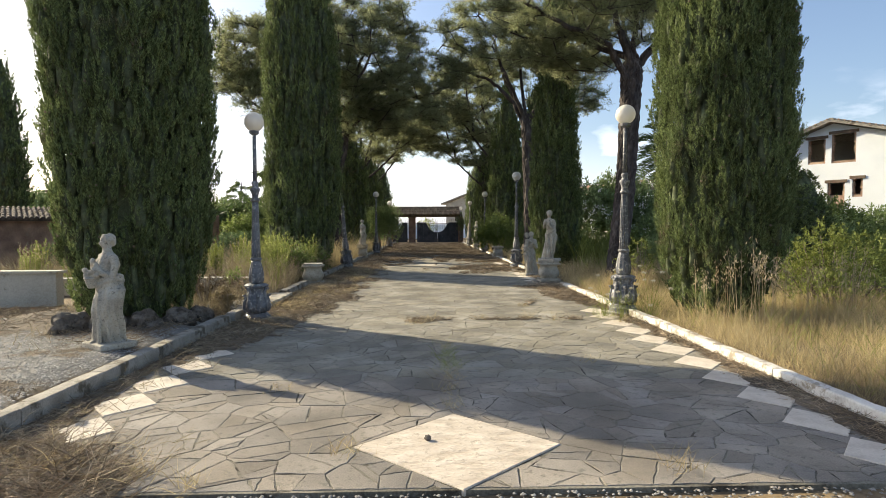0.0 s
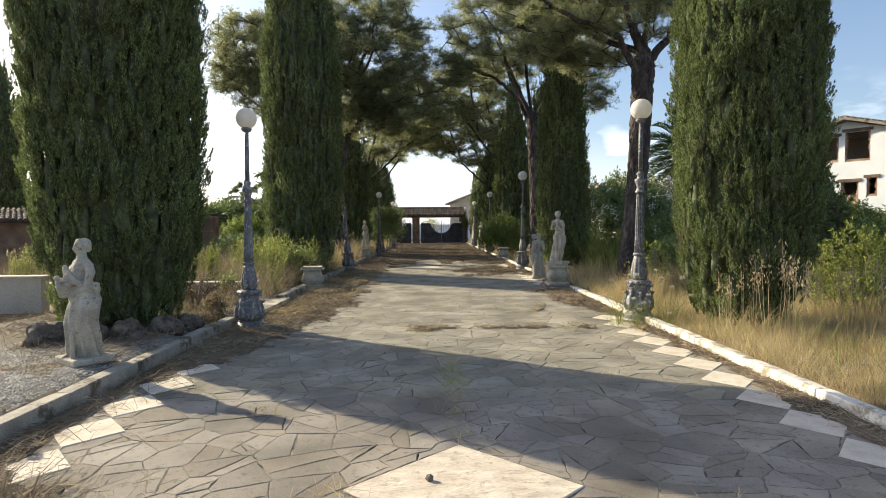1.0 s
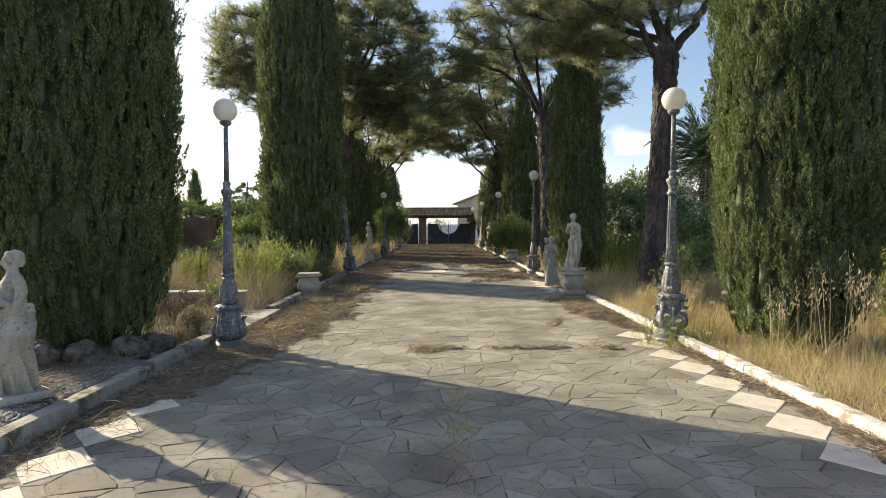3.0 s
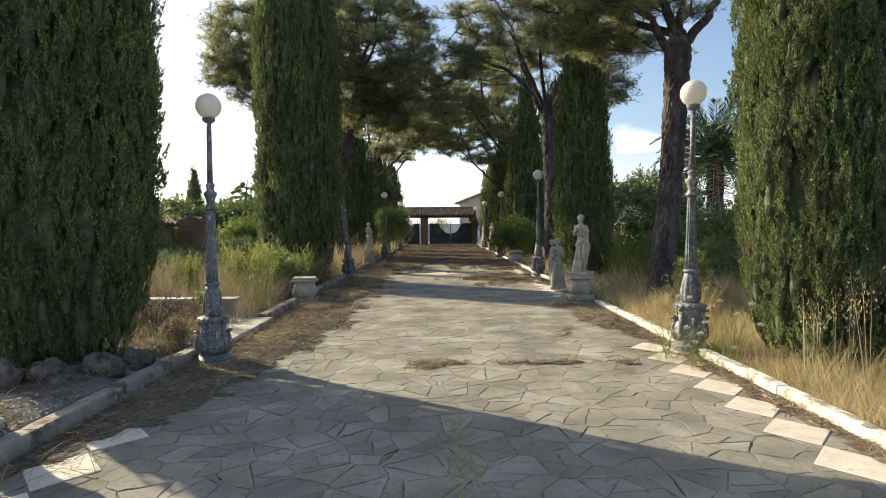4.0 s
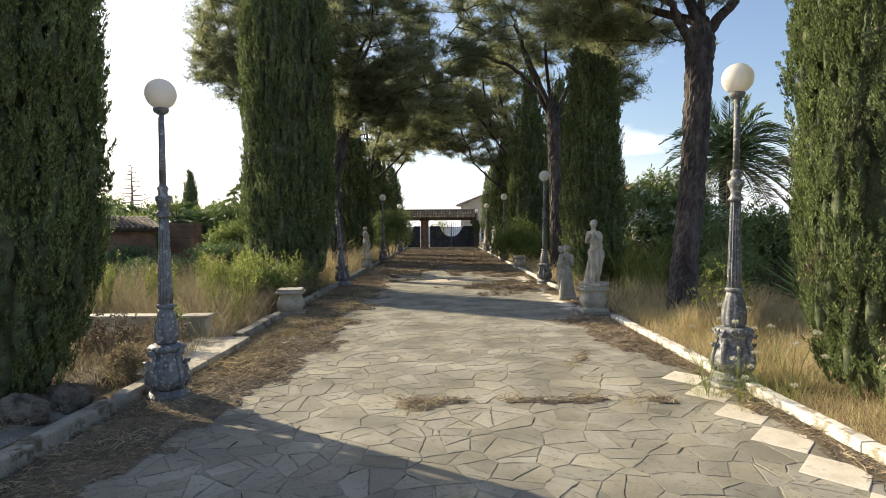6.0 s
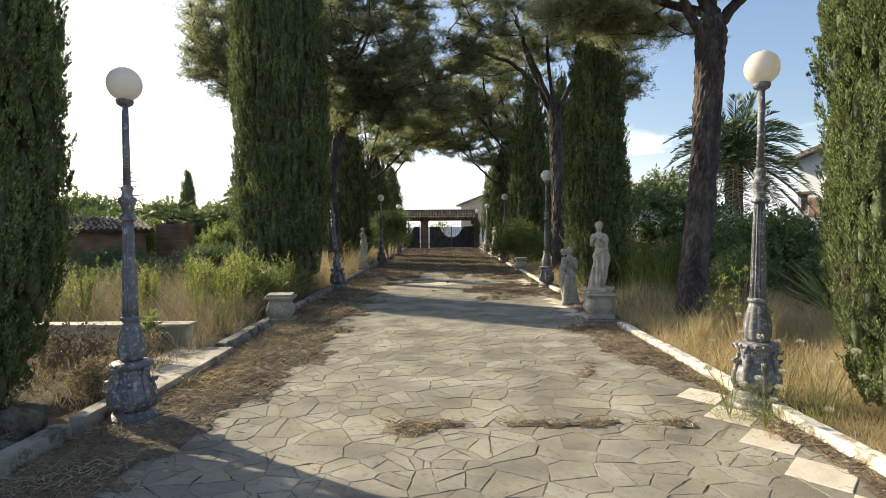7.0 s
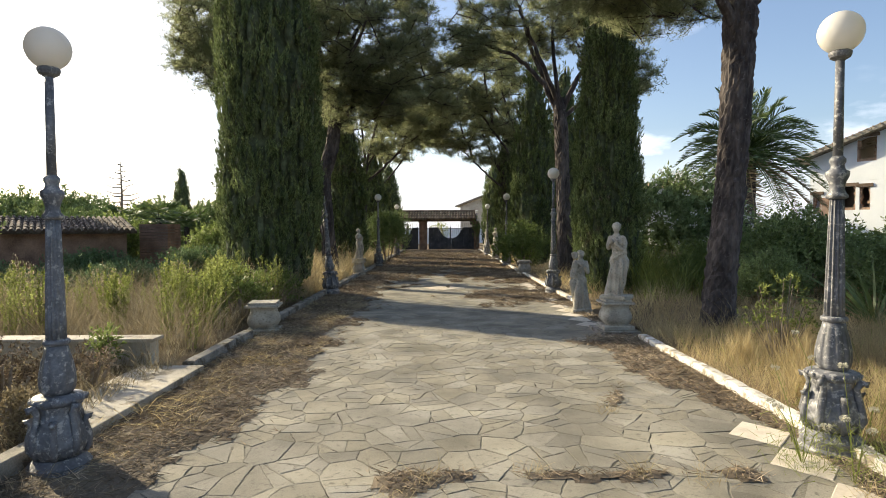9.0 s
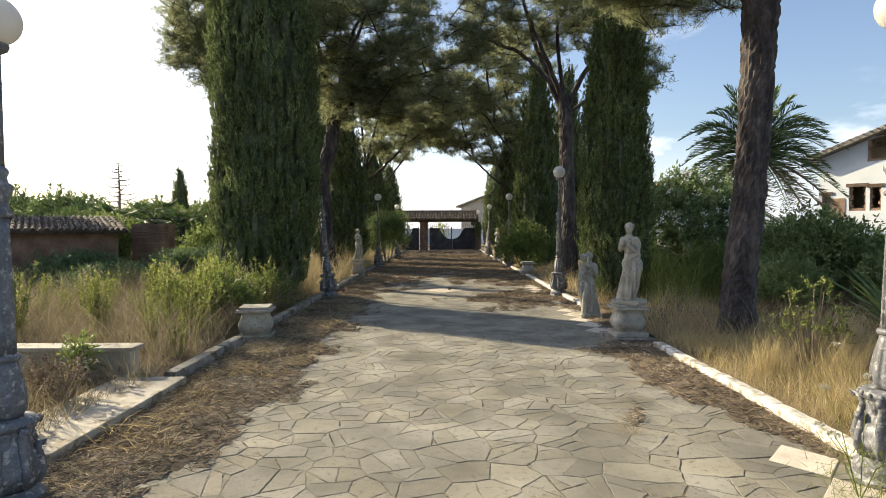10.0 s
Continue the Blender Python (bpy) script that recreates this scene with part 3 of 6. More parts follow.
def street_lamp(x, y, lean=(0.0, 0.0), label="", lamp_globe=True):
    lamp = thing("street_lamp", x, y, 0, label=label or "ornate grey cast-iron lamp post with white opal globe", category="street lamp", group="lamps along the drive")
    lamp.matrix_world = pose(x, y, 0, lean[0], lean[1], 0)
    base, bulb, ledge, vase, ring, shaft, cup, pole, cap = lamp_profile()
    link_mesh("plinth", *lathe(base, 32), M_IRON, lamp, smooth=False)
    def leafy(a, z):
        s = (z - 0.15) / 0.34
        vein = abs(math.sin(4 * a)) ** 0.6
        return 1 + 0.13 * vein * math.sin(math.pi * min(1, s * 1.15)) - 0.05 + 0.045 * math.cos(24 * a) * (1 - vein) + 0.03 * math.sin(30 * s) * math.cos(8 * a)
    bulb_fine = [(bulb[i][0] + (bulb[i + 1][0] - bulb[i][0]) * t, bulb[i][1] + (bulb[i + 1][1] - bulb[i][1]) * t) for i in range(len(bulb) - 1) for t in (0, 0.25, 0.5, 0.75)] + [bulb[-1]]
    link_mesh("foot_bulb", *lathe(bulb_fine, 112, wob=leafy), M_IRON, lamp, "leaf-moulded foot with peeling paint", True)
    for k in range(8):
        a = k * math.pi / 4 + math.pi / 8
        tall = k % 2
        pts = [(math.cos(a) * r, math.sin(a) * r, z) for r, z in (((0.155, 0.17), (0.182, 0.25), (0.16, 0.36), (0.14, 0.45), (0.168, 0.505), (0.197, 0.50), (0.195, 0.475)) if tall else ((0.15, 0.16), (0.17, 0.20), (0.172, 0.28), (0.152, 0.36), (0.165, 0.40), (0.185, 0.395), (0.18, 0.375)))]
        link_mesh("scroll_leaf", *tube(pts, [0.016, 0.026, 0.024, 0.02, 0.026, 0.022, 0.01], 8), M_IRON, lamp, smooth=True)
    for k in range(16):
        a = k * math.pi / 8
        bm = bmesh.new()
        bmesh.ops.create_icosphere(bm, subdivisions=1, radius=0.017, matrix=Matrix.Translation((math.cos(a) * 0.155, math.sin(a) * 0.155, 0.528)))
        part("bead", bm, M_IRON, lamp, smooth=True)
    link_mesh("ledge", *lathe(ledge, 32), M_IRON, lamp, smooth=True)
    link_mesh("vase", *lathe(vase, 80, wob=lambda a, z: 1 + 0.10 * abs(math.cos(5 * a)) * (1 if 0.58 < z < 0.8 else 0.2) - 0.04), M_IRON, lamp, "leaf-moulded vase", True)
    link_mesh("ring", *lathe(ring, 24), M_IRON, lamp, smooth=True)
    link_mesh("shaft", *lathe(shaft, 96, 12, 0.2, (0.9, 1.8)), M_IRON, lamp, "fluted shaft", True)
    link_mesh("collar", *lathe(cup, 24), M_IRON, lamp, smooth=True)
    if lamp_globe:
        link_mesh("pole", *lathe(pole, 16), M_IRON, lamp, smooth=True)
        link_mesh("globe_cup", *lathe(cap, 20), M_IRON, lamp)
        bm = bmesh.new()
        bmesh.ops.create_uvsphere(bm, u_segments=32, v_segments=20, radius=0.136, matrix=Matrix.Translation((0, 0, 2.805)))
        part("globe", bm, M_GLOBE, lamp, "white opal plastic globe", True)
    else:
        link_mesh("pole", *lathe([(0.030, 1.99), (0.028, 2.3)], 16), M_IRON, lamp, smooth=True)
    return lamp


first = street_lamp(-2.47, 8.62, (0, 0))
R_LAMPS = [8.86, 18.45, 28.1, 37.7, 47.6]
for y in R_LAMPS:
    copy_thing(first, pose(2.60 if y < 10 else 2.585, y, 0, 0, 0.3 if y < 10 else 0, 0) @ pose(0, 0, 0, 0, 0, y * 37))
for y in R_LAMPS[2:]:
    copy_thing(first, pose(-2.585, y, 0, 0, 0, y * 21))
first.location = (-2.47, 8.62, -0.045)
first.scale = (0.94, 0.94, 0.96)
street_lamp(-2.60, 18.3, (0, -4), "ornate grey lamp post that has lost its globe, leaning", False)


# ---- cypresses ----
def cypress_radius(h, H, R, taper):
    s = h / H
    foot = min(1.0, 0.50 + 0.38 * h, 0.80 + 0.09 * h)
    return R * foot * (1 - taper * s) * max(0.03, (1 - max(0, s - 0.5) / 0.51) ** 0.5 if s < 1 else 0.03)


def cypress(x, y, R, H, seed, lobe, plumes, sprigs, size, leaf, label, fine=1.0, taper=0.0):
    """A column of upright lobes (lobe: half their width) set round the trunk, each covered with feathery plumes of small leaves;
    above the share fine of the height the plumes thin out."""
    rng = np.random.default_rng(seed)
    tree = thing("cypress", x, y, 0.0, label=label, category="cypress tree", group="cypresses along the drive")
    link_mesh("trunk", *tube([(0, 0, -0.1), (0.03, 0, 0.5), (0, 0.02, H * 0.5)], [0.19, 0.15, 0.06], 10), M_BARK, tree)
    wave = lambda a, h: 1 + 0.10 * noise.noise(Vector((math.cos(a) * 1.1, math.sin(a) * 1.1, h * 0.4 + seed))) + 0.05 * noise.noise(Vector((math.cos(a) * 3, math.sin(a) * 3, h * 1.1 + seed)))
    girth = lambda a, h: cypress_radius(h, H, R, taper) * wave(a, h)
    # solid core and lobe bodies, coloured dark to deepen the gaps like shade
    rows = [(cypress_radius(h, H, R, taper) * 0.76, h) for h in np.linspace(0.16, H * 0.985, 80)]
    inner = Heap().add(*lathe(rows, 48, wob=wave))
    lobes, h = [], 0.25
    while h < H * 0.99:
        n = max(4, int(2 * math.pi * cypress_radius(h, H, R, taper) / (lobe * 1.45)))
        for i in range(n):
            a = 2 * math.pi * (i + rng.uniform(-0.45, 0.45)) / n + h * 1.7
            hh = max(0.2, h + rng.uniform(-0.5, 0.5) * lobe * 3.2)
            wide = lobe * rng.uniform(0.7, 1.35) * (0.55 + 0.45 * min(1, cypress_radius(hh, H, R, taper) / R * 1.3))
            lobes.append((a, hh, girth(a, hh) - wide * 0.72 + rng.normal(0, 0.03) * R, wide, lobe * rng.uniform(1.5, 3.0)))
        h += lobe * 2.2
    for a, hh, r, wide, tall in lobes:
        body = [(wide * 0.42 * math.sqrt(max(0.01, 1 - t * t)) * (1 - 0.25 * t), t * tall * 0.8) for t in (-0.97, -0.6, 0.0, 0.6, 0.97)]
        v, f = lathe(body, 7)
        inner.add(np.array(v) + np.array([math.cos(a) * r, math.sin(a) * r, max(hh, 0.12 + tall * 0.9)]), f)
    inner.link("inner_crown", M_CYCORE, tree, "solid inner core, shade between the sprays put into its dark green", True)
    la = np.array(lobes)
    count = np.array([int(plumes * (q[3] / lobe) * (1.0 if q[1] < H * fine else 0.2)) for q in la])
    q = np.repeat(la, count, 0)
    m = len(q)
    out = np.stack([np.cos(q[:, 0]), np.sin(q[:, 0]), np.zeros(m)], 1)
    side = np.stack([-np.sin(q[:, 0]), np.cos(q[:, 0]), np.zeros(m)], 1)
    phi, t = rng.normal(0, 0.85, m), rng.uniform(-1.0, 0.85, m)
    normal = out * np.cos(phi)[:, None] + side * np.sin(phi)[:, None]
    up = np.array([0, 0, 1.0])
    swell = np.sqrt(np.clip(1.02 - t * t, 0.05, 1)) * (1.0 - 0.25 * t)
    root = out * q[:, 2:3] + normal * (q[:, 3] * swell * rng.uniform(0.72, 1.0, m))[:, None] + up * (q[:, 1] + t * q[:, 4])[:, None]
    root[:, 2] = np.maximum(root[:, 2], 0.1)
    axis = unit(normal * rng.uniform(0.05, 0.4, (m, 1)) + up - out * (0.25 * np.maximum(t, 0))[:, None] + rng.normal(0, 0.13, (m, 3)))
    L = size * rng.uniform(0.55, 1.5, m)
    s = rng.random((m, sprigs)) ** 0.8
    fat = 0.2 * L[:, None] * np.sqrt(np.clip(s + 0.12, 0, 1)) * np.clip(1.1 - s, 0, 1) ** 0.75
    spread = unit(rng.normal(size=(m, sprigs, 3)))
    spread = unit(spread - axis[:, None, :] * np.sum(spread * axis[:, None, :], 2, keepdims=True))
    base = root[:, None, :] + axis[:, None, :] * (s * L[:, None])[..., None] + spread * fat[..., None] * rng.uniform(0.5, 1.0, (m, sprigs, 1))
    way = unit(axis[:, None, :] * 1.3 + spread * 0.55 + rng.normal(0, 0.25, (m, sprigs, 3)))
    n = m * sprigs
    v, f = blades(base.reshape(-1, 3), way.reshape(-1, 3), leaf * rng.uniform(0.6, 1.5, n), leaf * 0.46 * rng.uniform(0.7, 1.3, n), rng, face=spread.reshape(-1, 3) * 1.2)
    link_mesh("crown", v, f, M_CYPRESS, tree, "dense upright sprays of dark green scale leaves")
    if leaf < 0.035:
        cones = Heap()
        for k in rng.choice(np.flatnonzero(root[:, 2] < H * 0.5), 150, replace=False):
            bm = bmesh.new()
            bmesh.ops.create_icosphere(bm, subdivisions=1, radius=0.016)
            at = root[k] + axis[k] * L[k] * 0.5 + normal[k] * 0.02
            cones.add([(c.co.x + at[0], c.co.y + at[1], c.co.z + at[2]) for c in bm.verts], [tuple(w.index for w in fc.verts) for fc in bm.faces])
            bm.free()
        tagged(cones.link("cones", M_CONE, tree, "small pale round cones"), kind="stuff")
    return tree


C1 = cypress(-3.97, 8.40, 0.93, 10.4, 1, 0.15, 22, 34, 0.15, 0.031, "broad dark green cypress ringed with rough stones", 0.5)
C2 = cypress(3.67, 8.22, 0.79, 10.2, 2, 0.13, 22, 36, 0.14, 0.027, "broad green cypress standing in dry grass", 0.5)
C3 = cypress(-3.72, 17.4, 1.02, 11.0, 3, 0.19, 15, 30, 0.22, 0.045, "tall dark cypress beside the drive", 0.75)
C4 = cypress(3.60, 17.6, 0.80, 11.5, 4, 0.16, 15, 30, 0.21, 0.045, "slim tall dark cypress behind a statue", 0.75, 0.75)
C5 = cypress(3.50, 27.1, 0.90, 7.7, 5, 0.24, 11, 24, 0.28, 0.08, "slim dark green cypress", 1.0, 0.22)
for x, y, turn, sc in ((-3.75, 27.07, 130, (1.0, 1.0, 0.85)), (3.75, 36.46, 200, (1.0, 1.0, 1.0)), (-3.75, 36.07, 250, (0.95, 0.95, 0.78)), (3.7, 45.33, 20, (1.0, 1.0, 0.85)), (-3.7, 45.33, 310, (1.0, 1.0, 0.78)),
                       (-20.4, 50.1, 40, (0.8, 0.8, 0.82)), (-17.6, 24.8, 10, (1.2, 1.2, 1.08)), (-5.0, 30.0, 77, (0.95, 0.95, 1.1)), (5.4, 30.5, 155, (0.95, 0.95, 1.1)), (9.2, 15.0, 90, (0.8, 0.8, 0.34)), (-4.62, 18.9, 60, (0.52, 0.52, 0.42))):
    c = copy_thing(C5, pose(x, y, 0, 0, 0, turn))
    c.scale = sc


# ---- pines ----
def pine(x, y, seed, trunk, limbs, clouds, clumps, label, wide_needle=0.011, needle=1.0):
    """trunk: points with radii; limbs: bent main branches as points, thick to thin; clouds: (centre, half sizes, pads)
    of the crown, each pad a flat tuft of twigs joined by its own branch to the nearest wood; clumps: needle brushes on a pad."""
    rng = np.random.default_rng(seed)
    tree = thing("umbrella_pine", x, y, 0, label=label, category="pine tree", group="umbrella pines")
    pts = [Vector(p[:3]) for p in trunk]
    dense, rad = [], []
    for i in range(len(trunk) - 1):
        for s in np.linspace(0, 1, 25)[:-1]:
            dense.append(pts[i].lerp(pts[i + 1], s))
            rad.append(trunk[i][3] + (trunk[i + 1][3] - trunk[i][3]) * s)
    dense.append(pts[-1])
    rad.append(trunk[-1][3])
    v, f = tube(dense, rad, 40)
    furrowed = []
    for c in v:
        axis_at = min(dense, key=lambda q: abs(q.z - c[2]))
        d = Vector((c[0] - axis_at.x, c[1] - axis_at.y, 0))
        plate = noise.voronoi(Vector((d.x * 13 + seed, d.y * 13, c[2] * 4.5)))[0]
        ridge = min(0.5, (plate[1] - plate[0]) * 1.3) + 0.3 * noise.noise(Vector((d.x * 38, d.y * 38, c[2] * 9.0)))
        furrowed.append((c[0] + d.x * 0.30 * (ridge - 0.25), c[1] + d.y * 0.30 * (ridge - 0.25), c[2]))
    link_mesh("trunk", furrowed, f, M_BARK, tree, "furrowed dark bark")
    nodes = []
    for path in limbs:
        q = [Vector(p) for p in path]
        fine = []
        for i in range(len(q) - 1):
            a, b = q[max(0, i - 1)], q[min(len(q) - 1, i + 2)]
            for s in np.linspace(0, 1, 6)[:-1]:
                t0, t1 = (q[i + 1] - a) * 0.5, (b - q[i]) * 0.5
                fine.append(q[i] * (2 * s ** 3 - 3 * s ** 2 + 1) + t0 * (s ** 3 - 2 * s ** 2 + s) + q[i + 1] * (3 * s ** 2 - 2 * s ** 3) + t1 * (s ** 3 - s ** 2) + Vector(rng.normal(0, 0.02, 3)))
        fine.append(q[-1])
        r0 = max(0.05, trunk[-1][3] * rng.uniform(0.42, 0.6))
        link_mesh("limb", *tube(fine, list(np.linspace(r0, 0.03, len(fine))), 10), M_BARK, tree)
        nodes += fine[2:]
    pads = []
    for centre, half, m in clouds:
        for k in range(m):
            u = Vector(unit(rng.normal(size=3)))
            u.z = max(u.z, -0.75)
            u *= rng.uniform(0.35, 1.0) ** 0.55
            pads.append(Vector((centre[0] + u.x * half[0], centre[1] + u.y * half[1], centre[2] + u.z * half[2])))
    near = lambda p: min((p - q).length for q in nodes)
    pads.sort(key=near)
    wood, roots, ups = Heap(), [], []
    for p in pads:
        from_at = min(nodes, key=lambda q: (p - q).length + 1.2 * max(0, q.z - p.z))
        way = p - from_at
        bow = from_at.lerp(p, 0.5) + Vector((0, 0, -0.06 * way.length)) + Vector(rng.normal(0, 0.05 * way.length, 3))
        path = [from_at.lerp(bow, s).lerp(bow.lerp(p, s), s) for s in np.linspace(0, 1, 6)]
        wood.add(*tube(path, list(np.linspace(0.012 + 0.012 * way.length, 0.012, 6)), 5))
        nodes += path[3:]
        ahead = Vector((way.x, way.y, 0)).normalized() if way.length > 0.01 else Vector((1, 0, 0))
        for z in range(7):
            t1 = p + Vector((rng.normal(0, 0.25), rng.normal(0, 0.25), rng.normal(0.06, 0.12))) + ahead * 0.12
            wood.add(*tube([path[4], t1], [0.010, 0.004], 3))
            m = clumps // 7
            s = rng.uniform(0.25, 1.05, m)
            roots.append(np.array(path[4])[None] * (1 - s)[:, None] + np.array(t1)[None] * s[:, None] + rng.normal(0, 0.075, (m, 3)) * np.array([1, 1, 0.6]))
    tagged(wood.link("fine_branch", M_BARK, tree), kind="stuff")
    root = np.concatenate(roots)
    n = len(root)
    up = unit(np.array([0, 0, 0.8]) + rng.normal(0, 0.5, (n, 3)))
    k = 9 if wide_needle < 0.012 else 7
    way = unit(up[:, None, :] * 0.75 + unit(rng.normal(size=(n, k, 3))))
    base = np.repeat(root[:, None, :], k, 1) + way * 0.01
    n *= k
    v, f = blades(base.reshape(-1, 3), way.reshape(-1, 3), rng.uniform(0.10, 0.17, n) * needle, np.full(n, wide_needle), rng)
    link_mesh("crown", v, f, M_PINE, tree, "open umbrella crown of long green needles")
    return tree


pine(4.14, 13.5, 21, [(-0.12, -0.1, -0.1, 0.26), (-0.05, 0, 0.62, 0.22), (0.10, 0, 2.1, 0.205), (0.18, 0, 3.8, 0.21), (0.24, 0.05, 4.6, 0.23), (0.26, 0.1, 4.9, 0.18)],
     [[(0.2, 0, 4.3), (-0.15, -0.1, 4.85), (-0.5, -0.3, 5.2), (-1.5, -0.6, 5.5), (-2.3, -0.7, 5.9)], [(0.24, 0, 4.6), (0.1, 0.1, 5.3), (-0.1, 0.2, 5.9), (-0.1, 0.2, 7.0), (-0.6, 0.3, 8.0)],
      [(0.26, 0, 4.7), (0.35, 0.2, 5.4), (0.45, 0.3, 6.2), (0.5, 0.5, 7.6)], [(0.28, 0, 4.7), (0.7, 0.0, 5.2), (1.0, -0.1, 5.7), (1.8, -0.1, 6.4), (2.3, 0, 7.0)],
      [(0.2, 0.1, 5.0), (-0.6, 0.9, 5.6), (-1.4, 1.5, 6.1)], [(0.3, 0.1, 5.0), (0.5, 1.2, 5.8), (0.6, 1.9, 6.6)]],
     [((-1.0, -0.1, 6.4), (1.9, 2.0, 1.75), 157), ((0.8, 0.3, 7.2), (1.9, 2.0, 1.3), 90), ((-1.7, 0.2, 5.2), (0.75, 0.9, 0.45), 24), ((-0.6, 1.3, 5.0), (1.1, 0.8, 0.35), 18)],
     77, "large umbrella pine with a leaning forked trunk", 0.0085)
pine(3.75, 22.96, 22, [(0.1, 0, -0.1, 0.25), (0.05, 0.1, 2.5, 0.21), (-0.02, 0.1, 4.6, 0.205), (-0.12, 0.1, 5.6, 0.17)],
     [[(-0.05, 0.1, 5.0), (-0.75, 0, 6.2), (-1.5, -0.2, 6.75), (-2.6, -0.3, 7.2), (-3.6, -0.3, 7.6)], [(-0.12, 0.1, 5.4), (-0.9, 0.2, 7.0), (-1.3, 0.2, 8.4), (-1.9, 0.3, 9.4)], [(-0.1, 0.1, 5.5), (-0.3, 0, 7.4), (-0.2, 0.2, 9.4)],
      [(0.0, 0.1, 5.2), (0.6, 0, 6.4), (1.3, -0.2, 7.2), (1.9, -0.2, 8.0)], [(0.0, 0.1, 5.0), (0.9, 0.2, 5.6), (2.0, 0.1, 6.1)], [(-0.1, 0.1, 5.4), (-0.9, -0.9, 6.6), (-1.6, -1.8, 7.6)]],
     [((-1.4, 0, 8.4), (2.3, 2.3, 1.9), 142), ((1.2, 0, 8.2), (2.0, 2.2, 1.7), 90), ((2.1, 0, 6.2), (0.8, 0.8, 0.7), 24), ((-3.1, -0.3, 7.0), (0.7, 1.0, 0.8), 24)],
     63, "umbrella pine arching over the drive", 0.0115)
pine(-3.5, 22.7, 23, [(0.08, 0, -0.1, 0.26), (-0.06, 0, 1.5, 0.21), (-0.17, 0.0, 3.1, 0.215), (0.12, 0.05, 4.1, 0.2), (0.26, 0.1, 5.3, 0.17)],
     [[(0.22, 0.1, 5.0), (0.5, 0.1, 6.4), (0.9, 0.1, 7.6), (1.3, 0.1, 8.8)], [(0.22, 0.1, 5.1), (-0.2, 0.3, 6.6), (-0.5, 0.4, 8.2)], [(0.15, 0.1, 4.6), (1.0, 0.0, 5.5), (2.0, -0.1, 6.2), (3.0, -0.1, 7.0)], [(0.25, 0.1, 5.2), (0.8, -0.9, 6.4), (1.4, -1.6, 7.3)], [(0.25, 0.1, 5.2), (0.9, 1.0, 6.4), (1.7, 1.8, 7.2)], [(-0.17, 0, 3.05), (-0.42, -0.1, 3.2)]],
     [((1.1, 0, 7.6), (2.4, 2.4, 2.1), 180), ((2.2, 0, 6.3), (1.5, 1.9, 1.2), 90), ((0.4, 0, 5.9), (1.0, 1.5, 0.9), 51), ((-0.6, 0, 8.4), (1.5, 1.7, 1.3), 45), ((0.9, 0, 8.9), (2.4, 2.2, 1.1), 80), ((0.0, 0, 7.2), (0.9, 1.2, 1.6), 55), ((2.6, 0, 5.3), (1.6, 1.8, 0.75), 60), ((0.7, 0, 5.1), (1.0, 1.4, 0.6), 30)],
     56, "umbrella pine with a pale crooked trunk beside the drive", 0.0115)
pine(-4.6, 21.64, 24, [(0.0, 0, -0.1, 0.22), (0.0, 0.0, 2.5, 0.17), (-0.2, 0.1, 4.2, 0.14), (-0.4, 0.1, 5.0, 0.10)],
     [[(-0.35, 0.1, 4.8), (-1.1, 0, 5.9), (-1.8, 0, 7.0), (-2.1, 0, 8.0)], [(-0.3, 0.1, 4.6), (-0.6, 0.1, 6.2), (-1.0, 0.2, 7.8), (-1.2, 0.2, 8.4)], [(-0.35, 0.1, 4.7), (-1.4, -0.2, 5.4), (-2.4, -0.2, 6.2)], [(-0.35, 0.1, 4.8), (-0.9, 0.8, 6.0), (-1.5, 1.2, 7.0)]],
     [((-1.75, 0, 7.35), (1.35, 1.4, 1.35), 150), ((-1.3, 0, 5.9), (1.1, 1.1, 0.75), 55), ((-2.6, 0, 6.5), (0.6, 0.8, 0.6), 22)],
     63, "rounded pine behind the cypresses", 0.0105, 0.85)
P5 = pine(3.5, 36.0, 25, [(0.1, 0, -0.1, 0.26), (0.0, 0.1, 2.0, 0.2), (-0.1, 0.1, 3.6, 0.18), (-0.2, 0.1, 4.6, 0.13)],
     [[(-0.1, 0.1, 3.6), (-0.9, 0, 4.3), (-1.7, 0, 5.1), (-3.0, -0.1, 6.2), (-4.1, -0.1, 6.9)], [(-0.2, 0.1, 4.4), (-1.0, 0, 5.9), (-1.6, 0, 7.4)], [(-0.2, 0.1, 4.5), (0.0, 0.1, 6.4), (0.2, 0.2, 8.2)], [(-1.7, 0, 5.1), (-2.3, -0.6, 6.4), (-2.6, -0.8, 7.4)], [(-0.2, 0.1, 4.4), (-0.8, 1.2, 6.0), (-1.6, 2.0, 7.2)]],
     [((-2.5, 0, 7.2), (2.2, 2.4, 1.6), 125), ((-0.5, 0, 7.8), (1.9, 2.2, 1.7), 64), ((-3.6, 0, 6.4), (1.0, 1.1, 0.8), 30), ((-1.0, 0, 5.5), (1.2, 1.6, 0.7), 34), ((-2.9, 0, 5.9), (1.3, 1.3, 0.5), 26)],
     49, "umbrella pine further along the drive", 0.0145, 1.15)
for x, y, turn, sc in ((-3.75, 32.0, 178, (1.0, 1.0, 1.0)), (-3.9, 40.5, 165, (0.9, 0.9, 1.12)), (3.8, 30.6, 20, (0.95, 0.95, 1.12))):
    p = copy_thing(P5, pose(x, y, 0, 0, 0, turn))
    p.scale = sc


